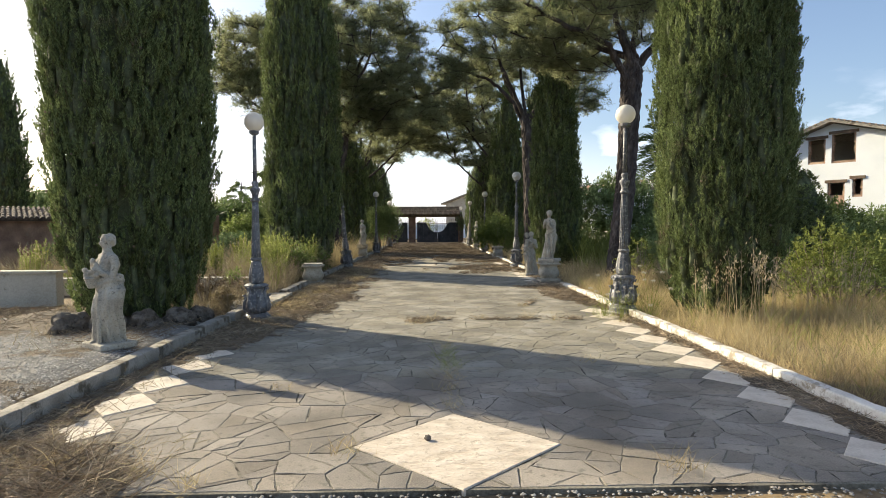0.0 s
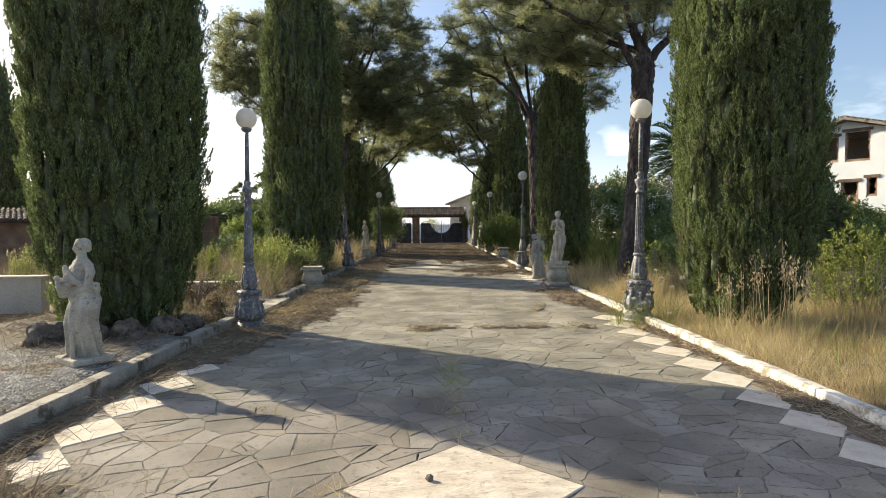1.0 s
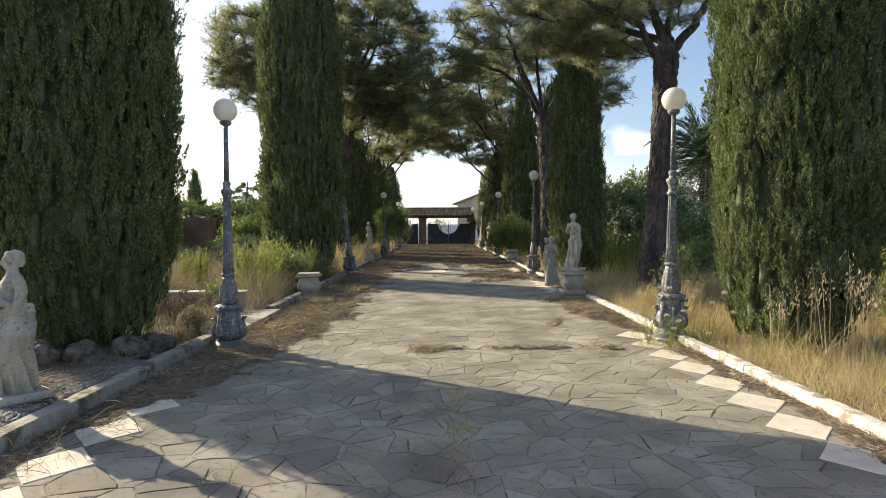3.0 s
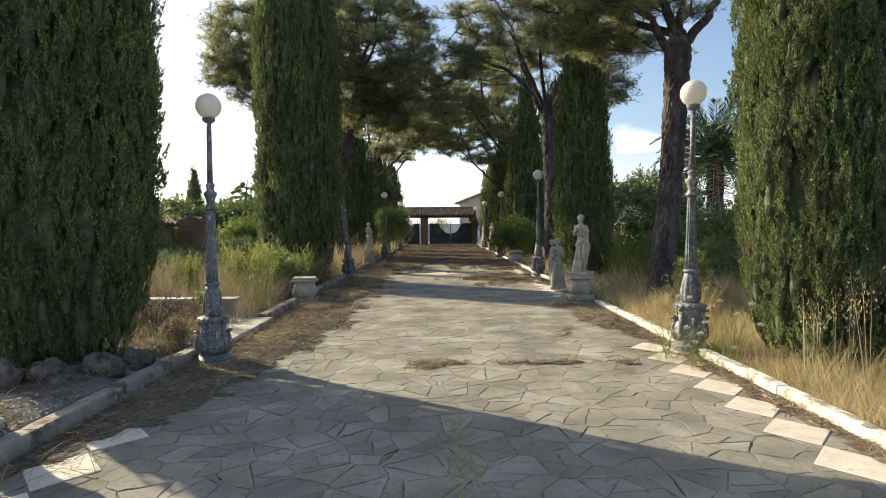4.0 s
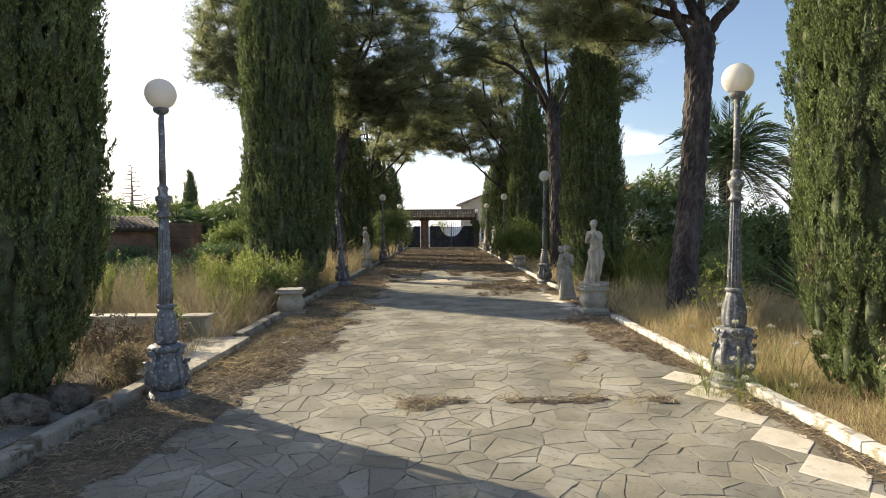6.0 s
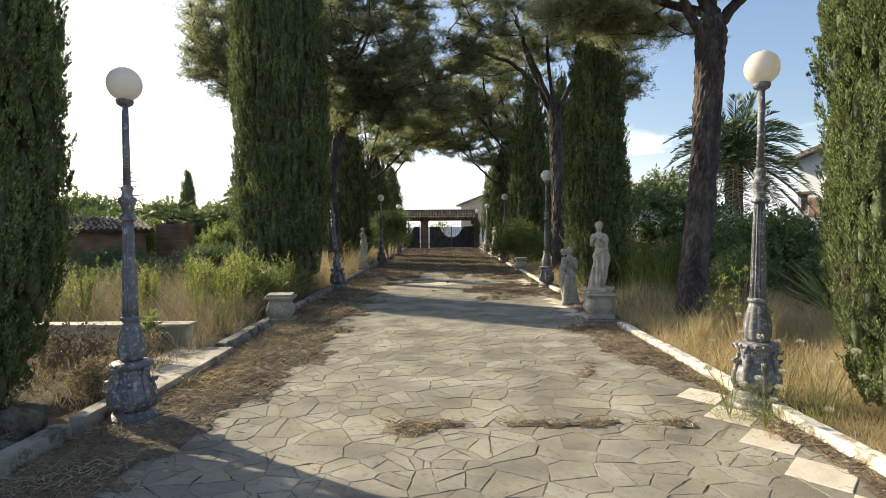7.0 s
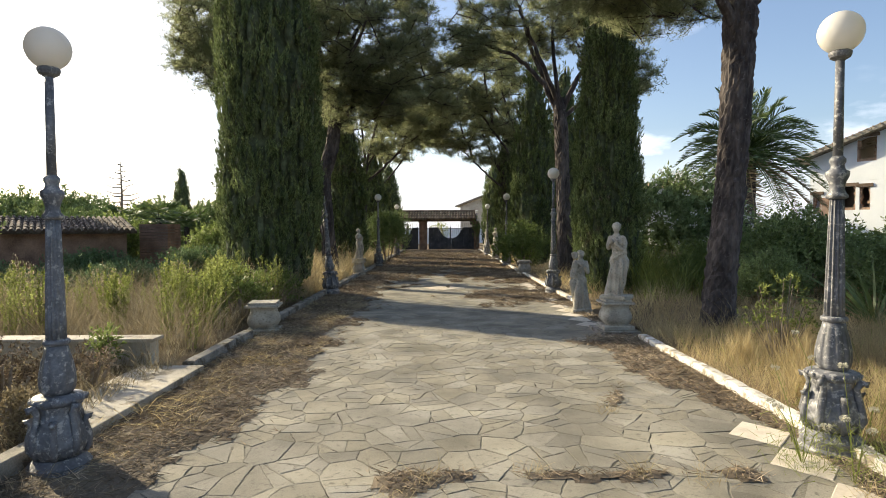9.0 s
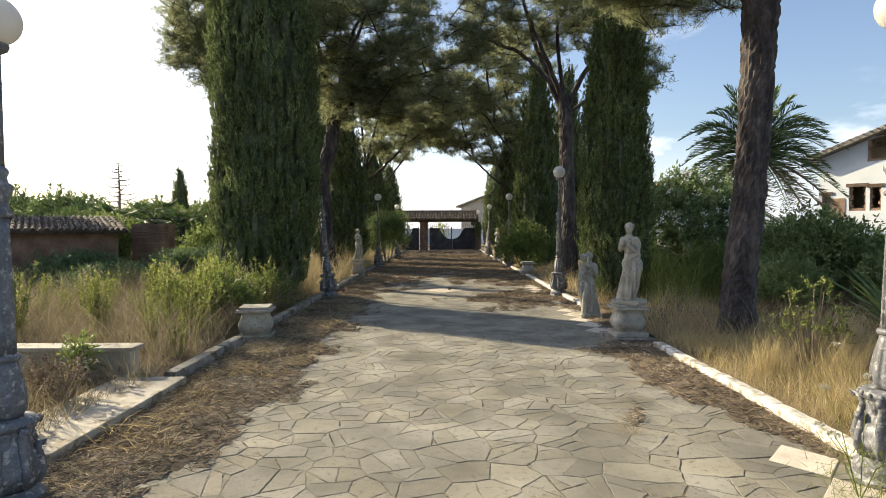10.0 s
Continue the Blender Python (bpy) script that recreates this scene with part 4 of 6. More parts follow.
# ---- statues and stone pots ----
def statue(x, y, z, turn, height, seed, label, basket=False, pair=False, slim=1.0):
    """A draped figure as one plain mesh, its forms blended together."""
    rng = random.Random(seed)
    h = Heap()
    k = height

    def ball(cx, cy, cz, rx, ry, rz, rough=0.0, freq=30.0):
        bm = bmesh.new()
        bmesh.ops.create_icosphere(bm, subdivisions=3, radius=1)
        vs = []
        for c in bm.verts:
            d = 1 + rough * noise.noise(c.co * freq / 10 + Vector((seed, 0, 0)))
            vs.append(((cx + c.co.x * rx * d) * k, (cy + c.co.y * ry * d) * k, (cz + c.co.z * rz * d) * k))
        bm.verts.index_update()
        h.add(vs, [tuple(w.index for w in fc.verts) for fc in bm.faces])
        bm.free()

    def limb(points, radii):
        h.add(*tube([tuple(q * k for q in p) for p in points], [r * k for r in radii], 12))

    def figure(ox, oy, s, tilt):
        # height, sideways, forward, half width, half depth of the robe and body
        body = [(0.045, -0.030, 0.0, 0.106, 0.098), (0.10, -0.026, 0.004, 0.103, 0.095), (0.20, 0.004, 0.012, 0.104, 0.092), (0.32, 0.028, 0.030, 0.108, 0.088), (0.42, 0.044, 0.018, 0.114, 0.088), (0.49, 0.042, -0.002, 0.110, 0.086), (0.55, 0.024, -0.006, 0.092, 0.072),
                (0.60, 0.008, 0.0, 0.068, 0.056), (0.65, 0.0, 0.008, 0.074, 0.062), (0.70, -0.006, 0.014, 0.078, 0.064), (0.75, -0.008, 0.004, 0.080, 0.055), (0.785, -0.008, -0.002, 0.066, 0.042), (0.81, -0.006, 0.0, 0.038, 0.033), (0.84, -0.002, 0.004, 0.029, 0.03), (0.865, 0.0, 0.006, 0.028, 0.029)]
        zs = np.array([b[0] for b in body])
        fine = np.linspace(zs[0], zs[-1], 64)
        cols = [np.interp(fine, zs, [b[q] for b in body]) for q in range(1, 5)]
        a = np.arange(56) * 2 * math.pi / 56
        vs = []
        for zz, sx, sy, rx, ry in zip(fine, *cols):
            low = max(0.0, 1 - zz / 0.56)
            fold = 1 + (0.46 * np.abs(np.sin(4 * a + zz * 9 * tilt + seed)) ** 0.6 - 0.30 + 0.17 * np.sin(9 * a + zz * 14 * tilt + seed)) * min(1.0, 0.25 + low * 1.2) * (1 if zz < 0.79 else 0.1)
            if 0.56 < zz < 0.79:
                fold = 1.03 + 0.05 * np.sin(7 * a + zz * 40) + 0.03 * np.sin(13 * a - zz * 25)
            vs.append(np.stack([(ox + (sx * tilt + np.cos(a) * rx * fold * slim) * s) * k, (oy - sy * s + np.sin(a) * ry * fold * slim * s) * k, np.full(56, zz * s * k)], 1))
        fs = [(i * 56 + j, i * 56 + (j + 1) % 56, (i + 1) * 56 + (j + 1) % 56, (i + 1) * 56 + j) for i in range(63) for j in range(56)]
        h.add(np.concatenate(vs), fs + [tuple(range(56))[::-1], tuple(63 * 56 + j for j in range(56))])
        hx = ox - 0.004 * tilt * s
        ball(hx, oy - 0.012 * s, 0.884 * s, 0.042 * s, 0.046 * s, 0.058 * s)
        ball(hx, oy - 0.058 * s, 0.878 * s, 0.009 * s, 0.012 * s, 0.015 * s)
        ball(hx, oy + 0.012 * s, 0.912 * s, 0.052 * s, 0.054 * s, 0.048 * s, 0.18, 46)
        for q in range(9):
            t = q * math.pi / 8
            ball(hx + 0.041 * math.cos(t) * s, oy - 0.024 * s, (0.902 + 0.040 * math.sin(t)) * s, 0.013 * s, 0.013 * s, 0.014 * s)
        ball(hx, oy + 0.040 * s, 0.885 * s, 0.034 * s, 0.030 * s, 0.036 * s, 0.3, 40)
        for side in (-1, 1):
            ball(ox + (side * 0.034 - 0.006 * tilt) * s, oy - 0.052 * s, 0.715 * s, 0.030 * s, 0.026 * s, 0.030 * s)
            ball(ox + (side * 0.084 * slim - 0.006 * tilt) * s, oy, 0.762 * s, 0.032 * s, 0.032 * s, 0.032 * s)
        # both arms bent, the forearms raised before the chest
        for side, lift in ((-1, 0.0), (1, -0.035)):
            limb([(ox + side * 0.086 * slim * s, oy, 0.762 * s), (ox + side * 0.108 * slim * s, oy + 0.006 * s, 0.70 * s), (ox + side * 0.106 * slim * s, oy - 0.025 * s, (0.638 + lift) * s), (ox + side * 0.075 * s, oy - 0.08 * s, (0.665 + lift) * s), (ox + side * 0.035 * s, oy - 0.105 * s, (0.715 + lift) * s)], [0.034 * s, 0.035 * s, 0.030 * s, 0.024 * s, 0.020 * s])
            ball(ox + side * 0.028 * s, oy - 0.108 * s, (0.728 + lift) * s, 0.024 * s, 0.022 * s, 0.030 * s)
        # a shawl over the chest and one shoulder
        for drop in (0.0, 0.03, 0.06):
            limb([(ox - 0.07 * tilt * slim * s, oy + 0.04 * s, (0.77 - drop * 0.3) * s), (ox - 0.06 * tilt * slim * s, oy - 0.055 * s, (0.735 - drop * 0.6) * s), (ox + 0.02 * tilt * s, oy - 0.078 * s, (0.675 - drop) * s), (ox + 0.085 * tilt * slim * s, oy - 0.03 * s, (0.625 - drop) * s)], [0.014 * s, 0.016 * s, 0.016 * s, 0.014 * s])
        # gathered cloth over the hips with a knot and a hanging end
        for drop, fat in ((0.0, 0.024), (0.036, 0.018), (-0.034, 0.017)):
            sash = [(ox + (0.02 * tilt + 0.092 * slim * math.cos(t)) * s, oy + 0.076 * slim * math.sin(t) * s, (0.525 + drop + 0.055 * tilt * math.cos(t)) * s) for t in np.linspace(0, 2 * math.pi, 24)]
            limb(sash, [fat * s * (1 + 0.25 * math.sin(i * 1.7 + seed)) for i in range(24)])
        ball(ox + 0.105 * tilt * slim * s, oy - 0.03 * s, 0.585 * s, 0.030 * s, 0.028 * s, 0.030 * s, 0.4, 30)
        limb([(ox + 0.10 * tilt * slim * s, oy - 0.03 * s, 0.57 * s), (ox + 0.105 * tilt * slim * s, oy - 0.035 * s, 0.40 * s), (ox + 0.095 * tilt * s, oy - 0.03 * s, 0.22 * s)], [0.020 * s, 0.026 * s, 0.018 * s])
        # cloth pulled from the knot across the thighs to the other foot
        for q in range(6):
            t = q / 5
            limb([(ox + (0.10 - 0.03 * t) * slim * s * tilt, oy - (0.045 + 0.02 * t) * s, (0.56 - 0.015 * q) * s), (ox + (0.075 - 0.09 * t) * slim * s * tilt, oy - 0.092 * slim * s, (0.40 - 0.01 * q) * s), (ox + (0.060 - 0.14 * t) * slim * s * tilt, oy - (0.105 - 0.03 * t) * slim * s, 0.22 * s), (ox + (0.055 - 0.165 * t) * slim * s * tilt, oy - (0.100 - 0.03 * t) * slim * s, 0.055 * s)], [0.008 * s, 0.013 * s, 0.015 * s, 0.018 * s])
        ball(ox - 0.03 * s, oy - 0.105 * s, 0.055 * s, 0.024 * s, 0.045 * s, 0.020 * s)

    bm = bmesh.new()
    box(bm, -0.165 * k, 0.165 * k, -0.15 * k, 0.15 * k, 0, 0.055 * k, 0.012 * k)
    bm.verts.index_update()
    h.add([tuple(c.co) for c in bm.verts], [tuple(w.index for w in fc.verts) for fc in bm.faces])
    bm.free()
    if pair:
        figure(0.045, 0.02, 1.0, -1)
        # a small child carried at the chest
        ball(-0.085, -0.06, 0.735, 0.050, 0.045, 0.075, 0.2, 30)
        ball(-0.10, -0.075, 0.87, 0.044, 0.044, 0.050)
        ball(-0.10, -0.070, 0.895, 0.050, 0.050, 0.042, 0.6, 50)
        limb([(-0.07, -0.05, 0.68), (-0.12, -0.09, 0.63), (-0.125, -0.085, 0.55)], [0.032, 0.027, 0.020])
        limb([(-0.10, -0.05, 0.68), (-0.14, -0.05, 0.62), (-0.15, -0.05, 0.54)], [0.032, 0.027, 0.020])
        limb([(-0.06, -0.09, 0.78), (-0.02, -0.12, 0.74), (0.03, -0.11, 0.76)], [0.022, 0.020, 0.016])
        limb([(-0.02, -0.08, 0.5), (-0.075, -0.085, 0.3), (-0.09, -0.08, 0.06)], [0.035, 0.04, 0.045])
    else:
        figure(0, 0, 1.0, 1)
    if basket:
        for i in range(5):
            ball(-0.02, -0.125, 0.52 + 0.018 * i, 0.034 + 0.006 * i, 0.034 + 0.006 * i, 0.014)
        for q in range(14):
            r = rng.uniform(0.016, 0.026)
            ball(rng.uniform(-0.045, 0.045), -0.125 + rng.uniform(-0.04, 0.04), rng.uniform(0.605, 0.67), r, r, r)
    ob = h.link("statue", M_STATUE, smooth=True)
    ob.matrix_world = pose(x, y, z, 0, 0, turn)
    merge = ob.modifiers.new("merge", "REMESH")
    merge.mode, merge.voxel_size, merge.use_smooth_shade = "VOXEL", (0.0050 if basket else 0.0064) * k, True
    soft = ob.modifiers.new("soften", "SMOOTH")
    soft.factor, soft.iterations = 0.35, 1
    return tagged(ob, label, "statue", "garden statues")


def pedestal(x, y, z, turn, w, height, label):
    """A square bulging block between a base slab and a broad cap; w: the cap's width."""
    p = thing("pedestal", x, y, z, turn, label, "pedestal", "stone pedestals")
    rng = random.Random(int(y * 10))
    boxed("plinth", -w * 0.49, w * 0.49, -w * 0.49, w * 0.49, 0, height * 0.15, M_STATUE, p, bevel=0.014)
    prof = [(0.36, 0.15), (0.36, 0.19), (0.41, 0.24), (0.455, 0.31), (0.475, 0.39), (0.465, 0.48), (0.435, 0.57), (0.395, 0.66), (0.375, 0.74), (0.385, 0.80), (0.42, 0.84)]
    vs, n = [], 40
    for r, q in prof:
        for j in range(n):
            a = 2 * math.pi * j / n
            c, d = math.cos(a), math.sin(a)
            k = r * w / (abs(c) ** 5 + abs(d) ** 5) ** 0.2
            lattice = 0.012 * (abs(math.sin(9 * a + 16 * q)) * abs(math.sin(9 * a - 16 * q))) if 0.3 < q < 0.7 else 0
            k *= 1 - lattice * 2 + rng.uniform(-0.006, 0.006)
            vs.append((c * k, d * k, q * height))
    fs = [(i * n + j, i * n + (j + 1) % n, (i + 1) * n + (j + 1) % n, (i + 1) * n + j) for i in range(len(prof) - 1) for j in range(n)]
    link_mesh("block", vs, fs, M_STATUE, p, "bulging block with worn lattice relief", True)
    boxed("cornice", -w * 0.5, w * 0.5, -w * 0.5, w * 0.5, height * 0.84, height * 0.92, M_STATUE, p, bevel=0.012)
    boxed("cap", -w * 0.42, w * 0.42, -w * 0.42, w * 0.42, height * 0.92, height, M_STATUE, p, bevel=0.008)
    return p


statue(-3.19, 6.36, 0.105, -36, 1.13, 3, "weathered pale stone statue of a draped figure with basket", basket=True, slim=1.08)
pedestal(2.50, 13.37, 0.0, 0, 0.45, 0.44, "moulded weathered stone pedestal at the kerb")
boxed_base = tagged(boxed("base_slab", 2.2, 2.84, 13.04, 13.70, -0.02, 0.05, M_CONCRETE), "worn stone slab under a pedestal", "slab")
for q in [o for o in scene.objects if o.name == "pedestal"]:
    q.location.z = 0.05
statue(2.52, 13.37, 0.485, -38, 1.17, 5, "pale stone statue of a draped standing figure on pedestal", slim=0.92)
statue(2.45, 15.42, 0.0, 15, 1.17, 7, "weathered stone statue of a draped figure carrying a child", pair=True, slim=1.08)
for x, y, turn, hh in ((-2.75, 23.76, 60, 1.08), (2.62, 33.29, -60, 1.1), (2.72, 40.3, -60, 1.05), (-2.95, 41.63, 60, 1.05)):
    pedestal(x, y, 0.0, 0, 0.42, 0.52, "weathered stone pedestal among grass")
    statue(x, y, 0.52, turn, hh, int(y), "weathered pale stone statue of a draped figure")


pedestal(-2.68, 13.5, 0.0, 8, 0.48, 0.46, "empty chipped pale stone pedestal standing among weeds")
pedestal(2.70, 23.96, 0.0, 0, 0.44, 0.48, "empty grey stone pedestal before a round bush")


# ---- low wall, slab and rocks on the left ----
slab = thing("step_slab", 0, 0, 0, label="pale marble step slab beside the drive", category="step", kind="structure")
for i, (y0, y1) in enumerate(((9.09, 10.06), (10.065, 11.04))):
    boxed("slab_piece", -3.22, -2.56, y0, y1, -0.03, 0.098 - 0.004 * i, M_SLAB, slab, bevel=0.01)
wall = thing("low_wall", 0, 0, 0, label="low rendered garden wall with pale stone coping", category="wall", kind="structure")
boxed("wall_body", -11.5, -3.2, 11.2, 11.38, -0.1, 0.31, M_BEIGE, wall, bevel=0.008)
for i in range(7):
    boxed("coping_stone", -11.55 + i * 1.2, -11.55 + (i + 1) * 1.2 - 0.006, 11.16, 11.42, 0.312, 0.352, M_SLAB, wall, bevel=0.008)
boxed("wall_body", -12.0, -5.85, 9.76, 9.94, -0.1, 0.55, M_BEIGE, wall, bevel=0.008)
for i in range(5):
    boxed("coping_stone", -11.8 + i * 1.2, -11.8 + (i + 1) * 1.2 - 0.006, 9.72, 9.98, 0.552, 0.592, M_SLAB, wall, bevel=0.008)


def rock(x, y, z, r, seed):
    bm = bmesh.new()
    bmesh.ops.create_icosphere(bm, subdivisions=4, radius=1)
    for v in bm.verts:
        d = 1 + 0.35 * noise.noise(v.co * 1.3 + Vector((seed, 0, 0))) + 0.16 * noise.noise(v.co * 3.5 + Vector((0, seed, 0))) + 0.07 * noise.noise(v.co * 9)
        v.co = Vector((v.co.x * r * d, v.co.y * r * 0.75 * d, v.co.z * r * 0.78 * d))
    ob = part("rock", bm, M_ROCK)
    ob.matrix_world = pose(x, y, z, 0, 0, seed * 47)
    return tagged(ob, "rough brown stone bordering the cypress", "rock", "rocks round the cypress")


earth = []
for i in range(17):
    for j in range(17):
        x, y = -5.6 + i * 0.163, 6.8 + j * 0.2
        earth.append((x, y, 0.122 + 0.02 * lumpy(x, y, 2.0, 9.0) - 0.12 * max(0, math.hypot((x + 4.1) / 1.35, (y - 8.5) / 1.25) - 0.95) - (0.15 if i in (0, 16) or j in (0, 16) else 0)))
tagged(link_mesh("cypress_bed", np.array(earth), np.array([(i * 17 + j, (i + 1) * 17 + j, (i + 1) * 17 + j + 1, i * 17 + j + 1) for i in range(16) for j in range(16)]), M_LITTER), "dark earth with dead needles under the cypress", "soil", kind="structure")
rr = random.Random(6)
for k in range(4, 9):
    a = radians(-172 + k * 20.5)
    rock(-4.1 + 1.06 * math.cos(a), 8.3 + 1.04 * math.sin(a), 0.13, rr.uniform(0.16, 0.25), k + 1)


# ---- plants ----
def bush(name, x, y, z, rx, ry, rz, n, leaf, material, seed, label, category="bush", group="", clumps=26, stems=True, twig_mat=None, puff=1.0):
    """Leafy shoots gathered in clumps over an uneven outline, with stems and a filling of inner leaves."""
    rng = np.random.default_rng(seed)
    b = thing(name, x, y, z, label=label, category=category, group=group)
    c = unit(rng.normal(size=(clumps, 3)))
    c[:, 2] = np.abs(c[:, 2]) * 1.25 - 0.28
    c = c * rng.uniform(0.45, 0.85, (clumps, 1))
    cr = rng.uniform(0.20, 0.42, clumps) * puff
    size = np.array([rx * 0.88, ry * 0.88, rz * 0.52])
    # shoots that stand out of the clumps, each with its own leaves
    per = 9
    m = n // per
    pick = rng.integers(0, clumps, m)
    o = unit(rng.normal(size=(m, 3)) + np.array([0, 0, 0.25]))
    foot = c[pick] + o * (cr[pick] * rng.uniform(0.4, 0.95, m) ** 0.6)[:, None]
    foot = foot * size + np.array([0, 0, rz * 0.42])
    axis = unit(o + np.array([0, 0, 0.55]) + rng.normal(0, 0.35, (m, 3)))
    s = rng.random((m, per))
    length = leaf * rng.uniform(1.2, 3.0, (m, 1))
    p = foot[:, None, :] + axis[:, None, :] * (s * length)[..., None]
    way = unit(axis[:, None, :] * 0.9 + unit(rng.normal(size=(m, per, 3))) * 0.9)
    p, way = p.reshape(-1, 3), way.reshape(-1, 3)
    p[:, 2] = np.maximum(p[:, 2], 0.03)
    k = len(p)
    v, f = leaves(p, way, leaf * rng.uniform(0.6, 1.3, k), leaf * 0.42 * rng.uniform(0.7, 1.2, k), rng)
    link_mesh("foliage", v, f, material, b)
    if stems:
        for k in range(min(9 if puff == 1.0 else 26, clumps)):
            e = Vector(c[k] * size + np.array([0, 0, rz * 0.46]))
            s = Vector((e.x * 0.15, e.y * 0.15, -0.08))
            link_mesh("stem", *tube([s, s.lerp(e, 0.5) + Vector((0, 0, 0.05)), e], [0.025 * puff ** 1.5, 0.017 * puff ** 1.5, 0.007 * puff], 6), twig_mat or M_TWIG, b)
    return b


bush("box_bush", 2.95, 25.74, 0.0, 1.25, 1.1, 1.75, 22000, 0.065, M_BUSH, 31, "rounded green bush at the edge of the drive", clumps=44)
bush("box_bush", -2.55, 31.4, 0.0, 1.25, 1.1, 2.7, 22000, 0.075, M_HEDGE, 32, "tall dark green bush beside a lamp post", clumps=44)
ole = bush("oleander", 6.3, 20.45, 0.0, 2.2, 1.5, 3.15, 30000, 0.13, M_OLEANDER, 33, "large oleander bush with white flowers", "oleander", clumps=60)
orng = np.random.default_rng(40)
fo = unit(orng.normal(size=(90, 3)) * np.array([1, 1, 0.8]) + np.array([-0.3, -0.9, 0.35]))
fc = fo * np.array([2.1, 1.5, 1.45]) * orng.uniform(0.85, 1.02, (90, 1)) + np.array([0, 0, 1.6])
fp = np.repeat(fc, 12, 0) + orng.normal(0, 0.045, (1080, 3))
v, f = leaves(fp, unit(orng.normal(size=(1080, 3)) + np.array([0, -0.3, 0.5])), orng.uniform(0.045, 0.075, 1080), orng.uniform(0.035, 0.05, 1080), orng)
link_mesh("blossom", v, f, M_FLOWER, ole, "white oleander blossom")


def hedge_row(protos, spots, base):
    """Copies of a few bushes, each turned and sized for its own place: x, y, half width, height, which."""
    for i, (x, y, rx, rz, which) in enumerate(spots):
        o = copy_thing(protos[which], pose(x, y, 0, 0, 0, 67 * i + 31))
        o.scale = (rx / base, rx / base, rz / base * 0.84)


# laurels and shrubs behind the dry grass
protos = [bush("hedge_bush", 7.3, 16.9, 0, 1.6, 1.5, 2.0, 18000, 0.10, M_HEDGE, 50, "dense dark laurel hedge bush behind dry grass", group="overgrown bushes", clumps=60),
          bush("hedge_bush", 12.0, 18.3, 0, 1.7, 1.6, 2.2, 18000, 0.092, M_BUSH, 51, "overgrown green hedge bush behind dry grass", group="overgrown bushes", clumps=60)]
hedge_row(protos, ((9.7, 17.4, 1.9, 1.6, 0), (5.7, 17.6, 1.0, 1.2, 1), (8.9, 20.6, 1.9, 1.8, 0), (14.6, 19.6, 1.9, 2.0, 0), (11.2, 14.2, 1.5, 1.5, 1), (7.9, 14.6, 1.3, 1.5, 0), (10.2, 15.6, 1.6, 1.6, 0), (4.9, 19.4, 0.8, 1.1, 1), (6.0, 15.6, 0.9, 1.15, 0)), 1.75)
# shrubs, hedge and young trees behind the weeds
protos = [bush("hedge_bush", -9.2, 28.26, 0, 2.1, 2.0, 2.6, 14000, 0.16, M_HEDGE, 70, "dense dark green shrubs behind the weeds", group="overgrown bushes", clumps=64),
          bush("hedge_bush", -12.2, 29.58, 0, 2.1, 2.0, 2.7, 14000, 0.15, M_BUSH, 71, "dense light green shrubs behind the weeds", group="overgrown bushes", clumps=64)]
hedge_row(protos, ((-6.6, 28.9, 1.8, 2.4, 1), (-15.2, 30.2, 2.2, 2.5, 0), (-7.6, 24.3, 1.4, 1.75, 1), (-10.8, 23.6, 1.5, 2.0, 1), (-20.5, 36.9, 2.9, 3.6, 0), (-24.5, 38.2, 2.9, 3.7, 0), (-28.5, 39.5, 2.9, 3.5, 0), (-16.5, 38.2, 2.7, 3.2, 0), (-13.4, 25.4, 1.9, 1.9, 0), (-16.6, 26.5, 2.1, 2.0, 1), (-20.0, 29.0, 2.1, 2.3, 0), (-32.0, 44.0, 3.2, 3.6, 0), (-12.6, 36.0, 2.4, 2.9, 1), (-9.0, 34.5, 2.2, 2.9, 0)), 2.2)
for i, (x, y, rx, rz) in enumerate(((-8.2, 18.4, 1.7, 1.05), (-6.0, 18.9, 1.5, 1.1), (-7.0, 17.5, 1.5, 0.8), (-9.8, 17.2, 1.5, 0.85))):
    bush("juniper", x, y, 0, rx, rx * 0.7, rz, 15000, 0.07, M_JUNIPER, 90 + i, "low spreading dark green juniper", "juniper", "junipers", clumps=44)


